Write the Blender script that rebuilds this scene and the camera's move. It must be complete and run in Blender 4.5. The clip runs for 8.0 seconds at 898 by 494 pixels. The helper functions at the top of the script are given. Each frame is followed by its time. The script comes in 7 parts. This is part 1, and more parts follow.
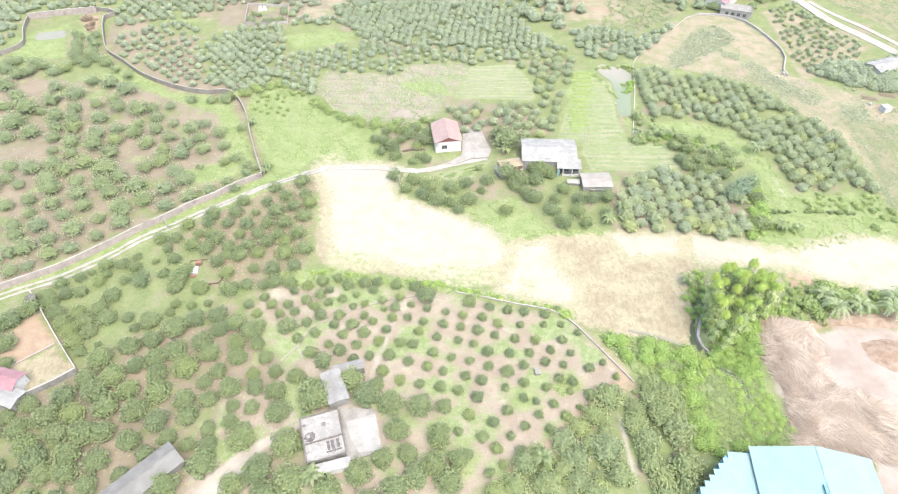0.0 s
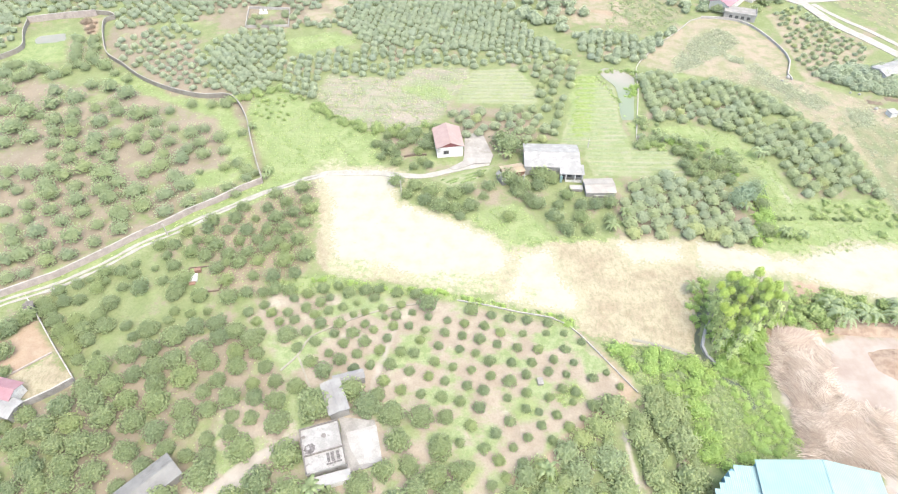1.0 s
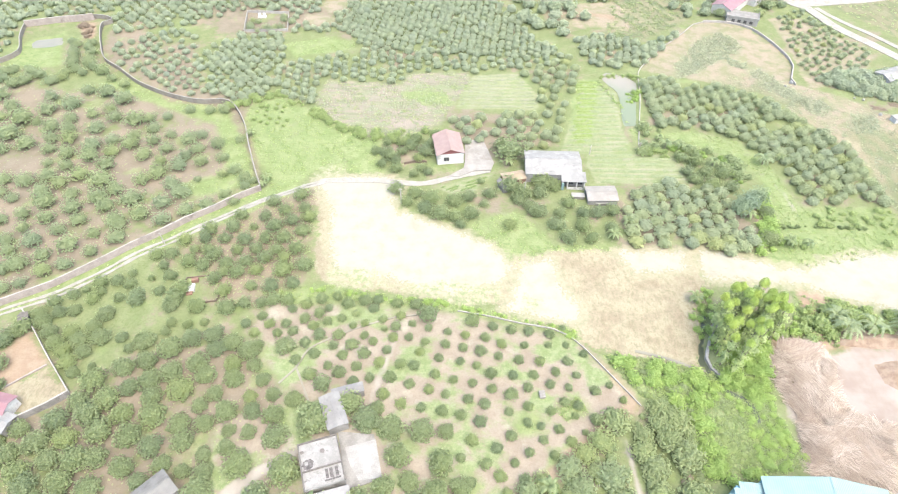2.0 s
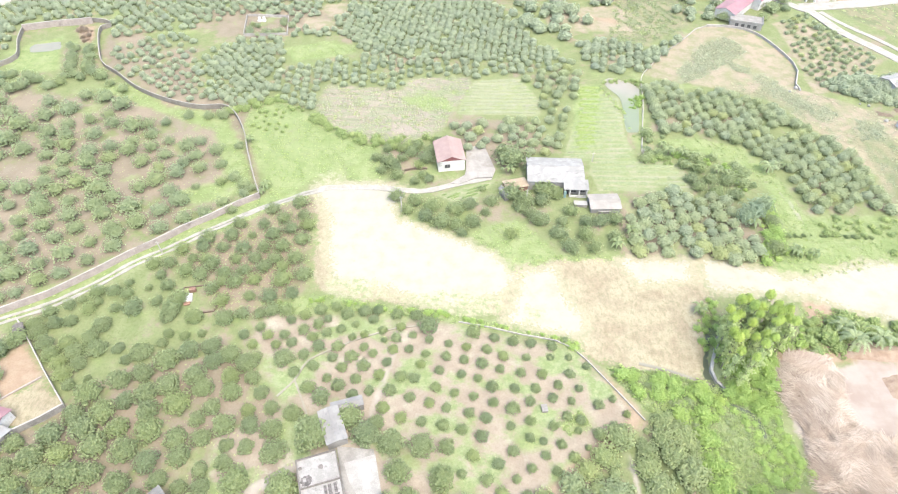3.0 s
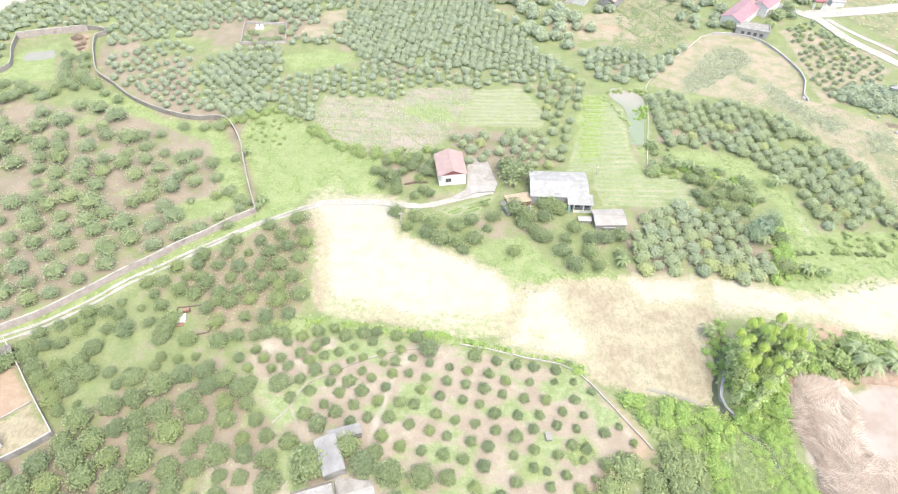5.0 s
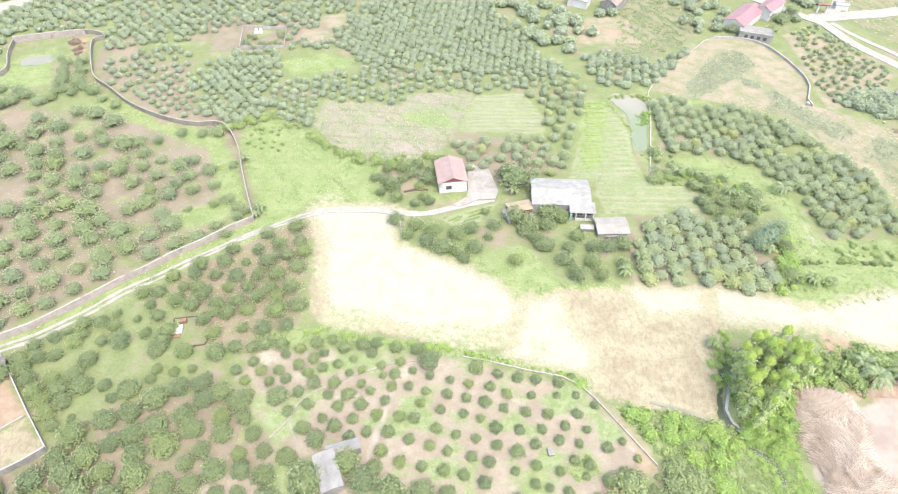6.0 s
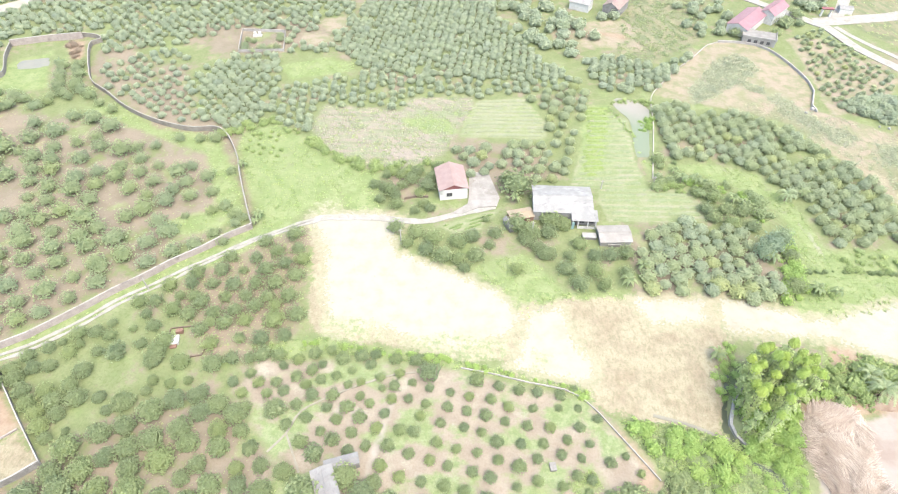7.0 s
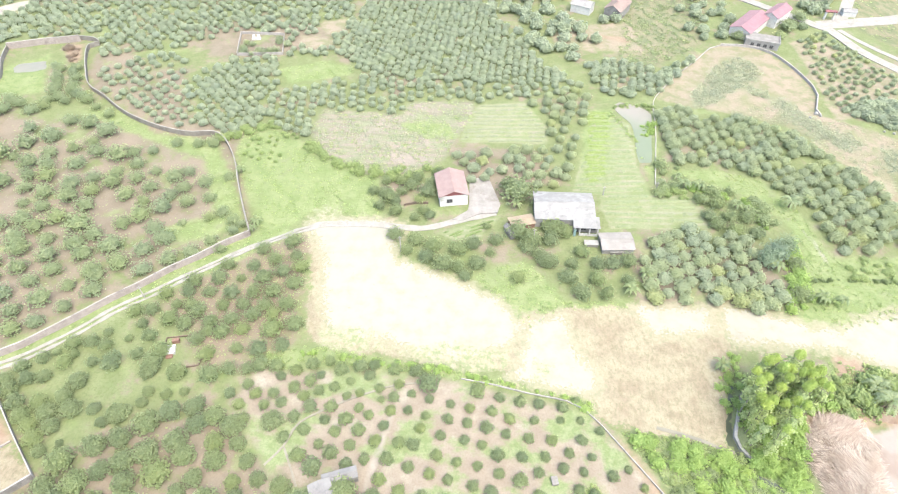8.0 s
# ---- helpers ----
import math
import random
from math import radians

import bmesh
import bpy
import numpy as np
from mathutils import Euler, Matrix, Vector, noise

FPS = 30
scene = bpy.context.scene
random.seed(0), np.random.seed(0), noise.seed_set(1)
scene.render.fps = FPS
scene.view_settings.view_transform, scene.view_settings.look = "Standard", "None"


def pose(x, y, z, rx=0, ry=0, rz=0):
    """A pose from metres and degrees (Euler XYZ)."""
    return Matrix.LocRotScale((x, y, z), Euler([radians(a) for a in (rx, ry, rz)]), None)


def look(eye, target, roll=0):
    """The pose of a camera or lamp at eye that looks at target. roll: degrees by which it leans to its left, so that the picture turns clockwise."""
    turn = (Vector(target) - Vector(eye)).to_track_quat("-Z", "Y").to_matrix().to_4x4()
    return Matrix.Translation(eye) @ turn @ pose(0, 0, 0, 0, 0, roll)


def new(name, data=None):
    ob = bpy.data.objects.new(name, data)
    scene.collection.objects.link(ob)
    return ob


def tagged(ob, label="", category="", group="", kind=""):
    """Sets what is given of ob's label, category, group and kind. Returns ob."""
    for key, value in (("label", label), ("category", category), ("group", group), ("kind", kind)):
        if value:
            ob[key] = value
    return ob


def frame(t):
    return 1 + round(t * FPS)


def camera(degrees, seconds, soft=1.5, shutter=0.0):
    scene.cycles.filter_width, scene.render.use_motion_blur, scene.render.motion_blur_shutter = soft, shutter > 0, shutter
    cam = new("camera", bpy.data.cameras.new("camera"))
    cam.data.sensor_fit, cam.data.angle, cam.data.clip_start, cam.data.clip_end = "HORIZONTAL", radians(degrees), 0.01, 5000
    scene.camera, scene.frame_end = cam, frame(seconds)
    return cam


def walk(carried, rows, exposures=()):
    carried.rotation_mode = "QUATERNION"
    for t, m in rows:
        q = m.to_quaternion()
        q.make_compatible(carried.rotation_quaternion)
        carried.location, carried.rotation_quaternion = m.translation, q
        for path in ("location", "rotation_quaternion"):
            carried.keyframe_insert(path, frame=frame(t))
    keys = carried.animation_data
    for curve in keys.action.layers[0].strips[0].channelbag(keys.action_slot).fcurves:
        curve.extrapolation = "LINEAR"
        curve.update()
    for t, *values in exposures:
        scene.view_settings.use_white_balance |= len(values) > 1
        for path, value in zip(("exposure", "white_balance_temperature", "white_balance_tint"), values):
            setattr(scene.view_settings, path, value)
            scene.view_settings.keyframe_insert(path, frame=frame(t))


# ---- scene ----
cam = camera(73.7, 8.0, soft=1.1)
PATH = [
    (0, (-0.576, -0.084, 109.596), (-0.538, 1.292, 108.145), 0.1),
    (0.5, (-0.577, 0.89, 109.629), (-0.541, 2.267, 108.178), 0.0),
    (1, (-0.558, 2.181, 109.623), (-0.525, 3.558, 108.173), -0.0),
    (1.5, (-0.649, 3.576, 109.734), (-0.615, 4.953, 108.284), 0.0),
    (3, (-0.61, 8.069, 110.05), (-0.579, 9.446, 108.6), -0.0),
    (3.5, (-0.589, 9.46, 110.097), (-0.559, 10.837, 108.648), -0.1),
    (4, (-0.518, 11.058, 110.159), (-0.489, 12.436, 108.71), -0.1),
    (4.5, (-0.594, 12.488, 110.217), (-0.564, 13.865, 108.767), -0.0),
    (6, (-0.47, 16.944, 110.302), (-0.443, 18.322, 108.852), -0.1),
    (6.5, (-0.434, 18.388, 110.345), (-0.407, 19.765, 108.894), -0.1),
    (7, (-0.529, 19.883, 110.38), (-0.502, 21.26, 108.93), -0.0),
    (7.5, (-0.493, 21.297, 110.345), (-0.466, 22.674, 108.894), -0.0),
    (8, (-0.444, 22.57, 110.347), (-0.418, 23.947, 108.896), -0.0),
]
walk(cam, [(t, look(eye, target, roll)) for t, eye, target, roll in PATH], [(0.0, 2.42, 6900, 4), (8.0, 2.42, 6900, 4)])

# ---- daylight ----
SUN_HEIGHT, SUN_TURN = 66.0, 150.0
world = bpy.data.worlds.new("sky")
scene.world = world
world.use_nodes = True
sky = world.node_tree.nodes.new("ShaderNodeTexSky")
sky.sky_type, sky.sun_disc = "NISHITA", False
sky.sun_elevation, sky.sun_rotation = radians(SUN_HEIGHT), radians(SUN_TURN)
sky.air_density, sky.dust_density, sky.ozone_density = 1.0, 4.0, 1.0
world.node_tree.nodes["Background"].inputs["Strength"].default_value = 0.15
world.node_tree.links.new(sky.outputs[0], world.node_tree.nodes["Background"].inputs["Color"])
sun = new("sun", bpy.data.lights.new("sun", "SUN"))
sun.data.energy, sun.data.angle, sun.data.color = 0.6, radians(50), (1.0, 0.96, 0.9)
sun.matrix_world = pose(0, 0, 150, 90 - SUN_HEIGHT, 0, 180 - SUN_TURN)


# ---- materials ----
class Nodes:
    """Short ways to wire a principled material."""

    def __init__(self, name, rough=0.9):
        self.mat = bpy.data.materials.new(name)
        self.mat.use_nodes = True
        self.tree = self.mat.node_tree
        self.shader = self.tree.nodes["Principled BSDF"]
        self.shader.inputs["Roughness"].default_value = rough
        self.shader.inputs["Specular IOR Level"].default_value = 0.25

    def put(self, socket, value):
        if hasattr(value, "is_linked"):
            self.tree.links.new(value, socket)
        elif isinstance(value, (tuple, list)) and len(value) == 3 and socket.type == "RGBA":
            socket.default_value = (*value, 1)
        else:
            socket.default_value = value

    def place(self):
        return self.tree.nodes.new("ShaderNodeTexCoord").outputs["Object"]

    def stretch(self, x, y, z, turn=0.0):
        node = self.tree.nodes.new("ShaderNodeMapping")
        self.put(node.inputs["Vector"], self.place())
        node.inputs["Scale"].default_value = (x, y, z)
        node.inputs["Rotation"].default_value = (0, 0, turn)
        return node.outputs[0]

    def noise(self, size, detail=3.0, vector=None, rough=0.55):
        """Noise about 0.5, whose features are size metres wide."""
        node = self.tree.nodes.new("ShaderNodeTexNoise")
        node.inputs["Scale"].default_value = 1 / size
        node.inputs["Detail"].default_value = detail
        node.inputs["Roughness"].default_value = rough
        self.put(node.inputs["Vector"], vector or self.place())
        return node.outputs[0]

    def math(self, kind, a, b=0.0, c=0.0):
        node = self.tree.nodes.new("ShaderNodeMath")
        node.operation = kind
        for socket, value in zip(node.inputs, (a, b, c)):
            self.put(socket, value)
        return node.outputs[0]

    def step(self, value, low, high, smooth=True):
        node = self.tree.nodes.new("ShaderNodeMapRange")
        node.interpolation_type = "SMOOTHSTEP" if smooth else "LINEAR"
        self.put(node.inputs[0], value)
        node.inputs[1].default_value, node.inputs[2].default_value = low, high
        return node.outputs[0]

    def mix(self, fac, a, b):
        node = self.tree.nodes.new("ShaderNodeMix")
        node.data_type = "RGBA"
        self.put(node.inputs[0], fac)
        self.put(node.inputs[6], a)
        self.put(node.inputs[7], b)
        return node.outputs[2]

    def attribute(self, name):
        node = self.tree.nodes.new("ShaderNodeAttribute")
        node.attribute_name = name
        return node.outputs["Fac"]

    def chance(self):
        return self.tree.nodes.new("ShaderNodeObjectInfo").outputs["Random"]

    def island(self):
        return self.tree.nodes.new("ShaderNodeNewGeometry").outputs["Random Per Island"]

    def wave(self, size, vector, axis="Y"):
        node = self.tree.nodes.new("ShaderNodeTexWave")
        node.bands_direction = axis
        node.inputs["Scale"].default_value = math.pi / 10 / size
        node.inputs["Distortion"].default_value = 1.2
        node.inputs["Detail"].default_value = 2.0
        node.inputs["Detail Scale"].default_value = 0.6
        self.put(node.inputs["Vector"], vector)
        return node.outputs["Fac"]

    def bump(self, height, strength, distance):
        node = self.tree.nodes.new("ShaderNodeBump")
        node.inputs["Strength"].default_value = strength
        node.inputs["Distance"].default_value = distance
        self.put(node.inputs["Height"], height)
        self.put(self.shader.inputs["Normal"], node.outputs[0])

    def done(self, colour):
        self.put(self.shader.inputs["Base Color"], colour)
        return self.mat


def blotched(name, a, b, size, rough=0.9, stain=None, stain_size=2.0, bump=0.0):
    """Two tones in blotches, fine grain, and stains of a third tone."""
    n = Nodes(name, rough)
    colour = n.mix(n.step(n.noise(size, 5), 0.35, 0.65), a, b)
    if stain:
        colour = n.mix(n.step(n.noise(stain_size, 6, rough=0.65), 0.54, 0.7), colour, stain)
    grain = n.noise(size * 0.12, 2)
    colour = n.mix(n.step(grain, 0.2, 0.9), n.mix(0.25, colour, (0.02, 0.02, 0.02)), colour)
    if bump:
        n.bump(grain, bump, 0.05)
    return n.done(colour)


def foliage(name, dark, light, young, joined=False, flush=0.12):
    """Leaves: each tree has its tone, each clump its own shade of it."""
    n = Nodes(name, 0.5)
    n.shader.inputs["Specular IOR Level"].default_value = 0.45
    tree_tone = n.attribute("tone") if joined else n.chance()
    leaf = n.island()
    colour = n.mix(leaf, dark, light)
    colour = n.mix(n.math("MULTIPLY", n.step(tree_tone, 0.3, 0.0), 0.35), colour, (dark[0] * 1.05, dark[1] * 1.1, dark[2] * 1.35))
    colour = n.mix(n.math("MULTIPLY", n.math("POWER", tree_tone, 2.0), 0.42), colour, young)
    colour = n.mix(n.math("MULTIPLY", n.step(tree_tone, 0.9, 0.94), flush), colour, (young[0] * 1.25, young[1] * 1.1, young[2] * 0.8))
    colour = n.mix(n.step(n.noise(1.3, 2), 0.3, 0.75), n.mix(0.12, colour, (0.04, 0.06, 0.03)), colour)
    through_leaf = n.tree.nodes.new("ShaderNodeBsdfTranslucent")
    n.put(through_leaf.inputs["Color"], n.mix(0.5, colour, light))
    both = n.tree.nodes.new("ShaderNodeMixShader")
    both.inputs[0].default_value = 0.48
    n.tree.links.new(n.shader.outputs[0], both.inputs[1])
    n.tree.links.new(through_leaf.outputs[0], both.inputs[2])
    n.tree.links.new(both.outputs[0], n.tree.nodes["Material Output"].inputs["Surface"])
    return n.done(colour)


def sheet(name, a, b, ribs=0.25, rough=0.5, stain=None, metal=0.0):
    """Corrugated sheet, ribs along the roof's fall."""
    n = Nodes(name, rough)
    n.shader.inputs["Metallic"].default_value = metal
    colour = n.mix(n.step(n.noise(2.2, 6), 0.35, 0.7), a, b)
    if stain:
        colour = n.mix(n.step(n.noise(1.2, 6, n.stretch(1, 0.4, 1), 0.7), 0.52, 0.72), colour, stain)
    line = n.wave(ribs, n.place(), "X")
    n.bump(line, 0.4, 0.04)
    return n.done(n.mix(n.step(line, 0.0, 0.5), n.mix(0.15, colour, (0.05, 0.05, 0.05)), colour))


def ground_material():
    n = Nodes("ground_cover", 0.95)
    n.shader.inputs["Specular IOR Level"].default_value = 0.1
    fine, mid, broad = n.noise(0.7, 4, rough=0.7), n.noise(4.0, 5, rough=0.6), n.noise(22.0, 4)

    def cover(name, ragged, width, grain=None, grit=0.35):
        edge = n.math("MULTIPLY_ADD", n.math("SUBTRACT", grain or mid, 0.5), ragged, n.attribute(name))
        edge = n.math("MULTIPLY_ADD", n.math("SUBTRACT", fine, 0.5), ragged * grit, edge)
        return n.step(edge, -width, width)

    soil = n.mix(n.step(mid, 0.3, 0.7), (0.132, 0.113, 0.088), (0.165, 0.143, 0.114))
    soil = n.mix(n.step(n.noise(11, 4), 0.48, 0.62), soil, (0.17, 0.143, 0.113))
    soil = n.mix(n.math("MULTIPLY", n.step(fine, 0.45, 0.75), 0.55), soil, (0.13, 0.112, 0.083))
    grass = n.mix(n.step(mid, 0.3, 0.72), (0.112, 0.136, 0.066), (0.146, 0.164, 0.09))
    grass = n.mix(n.step(fine, 0.45, 0.72), grass, (0.09, 0.115, 0.048))
    blade = n.noise(1.5, 6, rough=0.75)
    lush = n.mix(n.step(mid, 0.35, 0.66), (0.124, 0.16, 0.07), (0.168, 0.194, 0.1))
    lush = n.mix(n.step(blade, 0.5, 0.64), lush, (0.098, 0.14, 0.055))
    lush = n.mix(n.math("MULTIPLY", n.step(n.noise(6, 6, rough=0.7), 0.56, 0.68), 0.6), lush, (0.16, 0.165, 0.108))
    # between the trees: soil and grass in patches, more soil where "soil" says so
    patch = n.math("ADD", n.math("MULTIPLY", n.math("ADD", broad, mid), 0.5), n.math("MULTIPLY", n.math("SUBTRACT", fine, 0.5), 0.25))
    lean = n.math("MULTIPLY", n.step(n.attribute("soil"), -4, 4), 0.14)
    colour = n.mix(n.step(n.math("ADD", patch, lean), 0.51, 0.62), grass, soil)
    colour = n.mix(n.math("MULTIPLY", n.step(n.noise(9, 4), 0.56, 0.66), 0.7), colour, lush)
    rust = n.mix(n.step(n.noise(2.2, 6, rough=0.65), 0.4, 0.62), (0.172, 0.134, 0.108), (0.142, 0.138, 0.088))
    colour = n.mix(n.math("MULTIPLY", cover("rust", 8, 2.5), 0.8), colour, rust)
    # young orchard: pink-tan earth, worn pale in places, with soft patches of grass
    tilled = n.mix(n.step(mid, 0.3, 0.7), (0.178, 0.15, 0.122), (0.212, 0.184, 0.153))
    tilled = n.mix(n.step(n.noise(7, 5, rough=0.6), 0.55, 0.68), tilled, (0.238, 0.224, 0.188))
    tilled = n.mix(n.math("MULTIPLY", n.step(n.noise(10.5, 6, n.stretch(1, 1.3, 1, 0.4), 0.6), 0.48, 0.58), 0.9), tilled, n.mix(n.step(blade, 0.4, 0.62), (0.118, 0.162, 0.07), (0.172, 0.204, 0.112)))
    tilled = n.mix(n.math("MULTIPLY", n.step(fine, 0.55, 0.75), 0.3), tilled, (0.15, 0.135, 0.098))
    colour = n.mix(cover("tilled", 4, 1.5), colour, tilled)
    # fallow plots: pink-brown with green streaks along the old rows
    streak = n.noise(2.0, 4, n.stretch(0.25, 1.6, 1, 0.08))
    fallow = n.mix(n.step(streak, 0.42, 0.6), (0.192, 0.166, 0.143), (0.152, 0.165, 0.11))
    fallow = n.mix(n.step(n.noise(8, 5, n.stretch(0.6, 1, 1, 0.2), 0.65), 0.53, 0.66), fallow, n.mix(fine, (0.128, 0.158, 0.085), (0.155, 0.178, 0.105)))
    fallow = n.mix(n.step(n.noise(11, 5, n.stretch(1, 1.2, 1, 0.9), 0.6), 0.55, 0.63), fallow, (0.196, 0.172, 0.15))
    fallow = n.mix(n.math("MULTIPLY", n.step(n.wave(7.0, n.stretch(1, 1, 1, 0.12)), 0.93, 0.99), 0.5), fallow, (0.11, 0.11, 0.075))
    fallow = n.mix(n.math("MULTIPLY", n.step(blade, 0.52, 0.66), 0.4), fallow, (0.105, 0.125, 0.07))
    colour = n.mix(cover("fallow", 4, 1.2), colour, fallow)
    # terraced crop: pale green with bare furrows
    furrow = n.step(n.wave(2.1, n.stretch(1, 1, 1, 0.05)), 0.3, 0.85)
    furrow = n.math("MULTIPLY", furrow, n.math("MULTIPLY", n.step(n.noise(5, 6, rough=0.7), 0.35, 0.62), 0.7))
    crop = n.mix(furrow, n.mix(n.step(n.noise(6, 5, rough=0.65), 0.38, 0.62), (0.128, 0.157, 0.078), (0.162, 0.176, 0.108)), (0.2, 0.192, 0.148))
    colour = n.mix(cover("crop", 2, 0.5), colour, crop)
    colour = n.mix(cover("lush", 5, 1.2), colour, lush)
    olive = n.mix(n.step(n.noise(3.0, 5, n.stretch(1, 0.5, 1, 0.6)), 0.42, 0.6), (0.156, 0.148, 0.0988), (0.109, 0.125, 0.0728))
    colour = n.mix(cover("scrub", 6, 1.5), colour, olive)
    dry = n.mix(n.step(n.noise(4.5, 6, rough=0.65), 0.4, 0.62), (0.205, 0.173, 0.138), (0.142, 0.148, 0.09))
    colour = n.mix(cover("dry", 4, 0.8), colour, dry)
    reeds = n.mix(n.step(n.noise(1.6, 6, n.stretch(1.6, 0.6, 1, 0.3), 0.7), 0.4, 0.62), (0.136, 0.15, 0.1), (0.17, 0.178, 0.13))
    colour = n.mix(n.math("MULTIPLY", cover("reeds", 9, 2.0, None, 0.8), 0.75), colour, reeds)
    red = n.mix(n.step(mid, 0.35, 0.65), (0.19, 0.138, 0.102), (0.22, 0.175, 0.135))
    colour = n.mix(cover("red", 4, 1.0), colour, red)
    straw = n.mix(n.step(n.noise(1.4, 5, n.stretch(1.5, 0.7, 1, 0.3)), 0.3, 0.7), (0.168, 0.145, 0.104), (0.212, 0.186, 0.14))
    straw = n.mix(n.math("MULTIPLY", n.step(n.noise(5, 6, rough=0.65), 0.5, 0.6), 0.5), straw, (0.175, 0.142, 0.105))
    straw = n.mix(n.math("MULTIPLY", n.step(n.noise(8, 6, n.stretch(1, 1.3, 1, 0.5), 0.65), 0.42, 0.58), 0.8), straw, (0.232, 0.214, 0.158))
    straw = n.mix(n.math("MULTIPLY", n.step(n.noise(3.5, 6, n.stretch(1, 1, 1, 1.0), 0.7), 0.57, 0.66), 0.6), straw, (0.138, 0.13, 0.085))
    straw = n.mix(n.math("MULTIPLY", n.step(n.noise(0.9, 6, n.stretch(1, 0.55, 1, 0.2), 0.75), 0.48, 0.64), 0.6), straw, (0.14, 0.124, 0.08))
    colour = n.mix(cover("straw", 6, 0.7, None, 0.8), colour, straw)
    speck = n.noise(0.4, 3, rough=0.75)
    colour = n.mix(n.step(speck, 0.32, 0.6), n.mix(0.2, colour, (0.06, 0.055, 0.03)), colour)
    sand = n.mix(n.step(mid, 0.25, 0.6), (0.2, 0.188, 0.152), (0.226, 0.22, 0.188))
    sand = n.mix(n.math("MULTIPLY", n.step(n.noise(2.6, 7, rough=0.7), 0.62, 0.72), 0.7), sand, (0.19, 0.168, 0.128))
    rim = n.math("ADD", n.attribute("sand"), 2.2)
    rim = n.step(n.math("MULTIPLY_ADD", n.math("SUBTRACT", n.noise(2.2, 6, rough=0.7), 0.5), 9.0, rim), -0.8, 0.8)
    colour = n.mix(n.math("MULTIPLY", rim, 0.8), colour, n.mix(n.step(blade, 0.4, 0.62), (0.225, 0.205, 0.152), (0.165, 0.165, 0.11)))
    colour = n.mix(cover("sand", 9, 0.3, n.noise(3.0, 8, rough=0.75), 0.9), colour, sand)
    weedy = n.mix(n.step(n.noise(1.3, 6, rough=0.7), 0.42, 0.6), (0.225, 0.208, 0.155), (0.148, 0.172, 0.092))
    weeds = n.math("MULTIPLY", cover("weedy", 5, 0.8, None, 0.8), n.step(n.noise(2.4, 7, rough=0.72), 0.4, 0.55))
    colour = n.mix(weeds, colour, weedy)
    yard = n.mix(n.step(n.noise(6, 5), 0.35, 0.65), (0.182, 0.149, 0.131), (0.222, 0.198, 0.182))
    colour = n.mix(cover("yard", 3, 0.8), colour, yard)
    track = n.mix(n.step(mid, 0.3, 0.7), (0.21, 0.19, 0.168), (0.245, 0.228, 0.206))
    colour = n.mix(cover("track", 1.4, 0.5), colour, track)
    n.bump(n.math("ADD", n.math("MULTIPLY", mid, 0.6), n.math("MULTIPLY", fine, 0.25)), 0.6, 0.5)
    return n.done(colour)


GROUND = ground_material()
LEAF_MATURE = foliage("lychee_leaves", (0.12, 0.155, 0.078), (0.255, 0.302, 0.162), (0.24, 0.292, 0.115))
LEAF_YOUNG = foliage("young_lychee_leaves", (0.114, 0.15, 0.078), (0.244, 0.292, 0.156), (0.245, 0.302, 0.115))
# distance haze is put into these two leaf colours: paler, bluer, less contrast
LEAF_PLOT_HAZY = foliage("hazy_plot_lychee_leaves", (0.252, 0.293, 0.192), (0.3, 0.346, 0.217), (0.315, 0.365, 0.165), False, 0.3)
LEAF_FAR_HAZY = foliage("hazy_orchard_leaves", (0.248, 0.29, 0.21), (0.302, 0.346, 0.246), (0.3, 0.358, 0.205), True)
LEAF_BRIGHT = foliage("thicket_leaves", (0.205, 0.31, 0.092), (0.3, 0.405, 0.135), (0.345, 0.43, 0.122), True)
LEAF_WEED = foliage("weed_leaves", (0.2, 0.268, 0.102), (0.285, 0.35, 0.152), (0.31, 0.375, 0.15), True)
LEAF_GUM = foliage("eucalyptus_leaves", (0.26, 0.36, 0.105), (0.39, 0.48, 0.15), (0.42, 0.51, 0.135))
LEAF_GUM_OLD = foliage("old_eucalyptus_leaves", (0.28, 0.355, 0.175), (0.42, 0.49, 0.25), (0.43, 0.5, 0.2))
LEAF_BUSH = foliage("bush_leaves", (0.165, 0.212, 0.112), (0.275, 0.328, 0.17), (0.28, 0.34, 0.135), True)
LEAF_DRY = foliage("dry_grass_blades", (0.28, 0.312, 0.215), (0.36, 0.385, 0.28), (0.37, 0.375, 0.255), True)
# the young lychee leaf again, lightened in its colour to stand in for haze
LEAF_FIELD_HAZY = foliage("hazy_field_lychee_leaves", (0.182, 0.224, 0.13), (0.278, 0.328, 0.19), (0.275, 0.33, 0.145))
LEAF_OLIVE = foliage("olive_lychee_leaves", (0.185, 0.226, 0.12), (0.29, 0.34, 0.175), (0.29, 0.34, 0.135))
LEAF_YOUNG_BUSH = foliage("hedge_leaves", (0.11, 0.15, 0.07), (0.2, 0.25, 0.12), (0.2, 0.26, 0.1), True)
LEAF_BLUE = foliage("blue_green_leaves", (0.175, 0.23, 0.15), (0.25, 0.315, 0.215), (0.25, 0.315, 0.2))
LEAF_RED = foliage("reddish_leaves", (0.215, 0.165, 0.125), (0.29, 0.235, 0.185), (0.3, 0.25, 0.185), True)
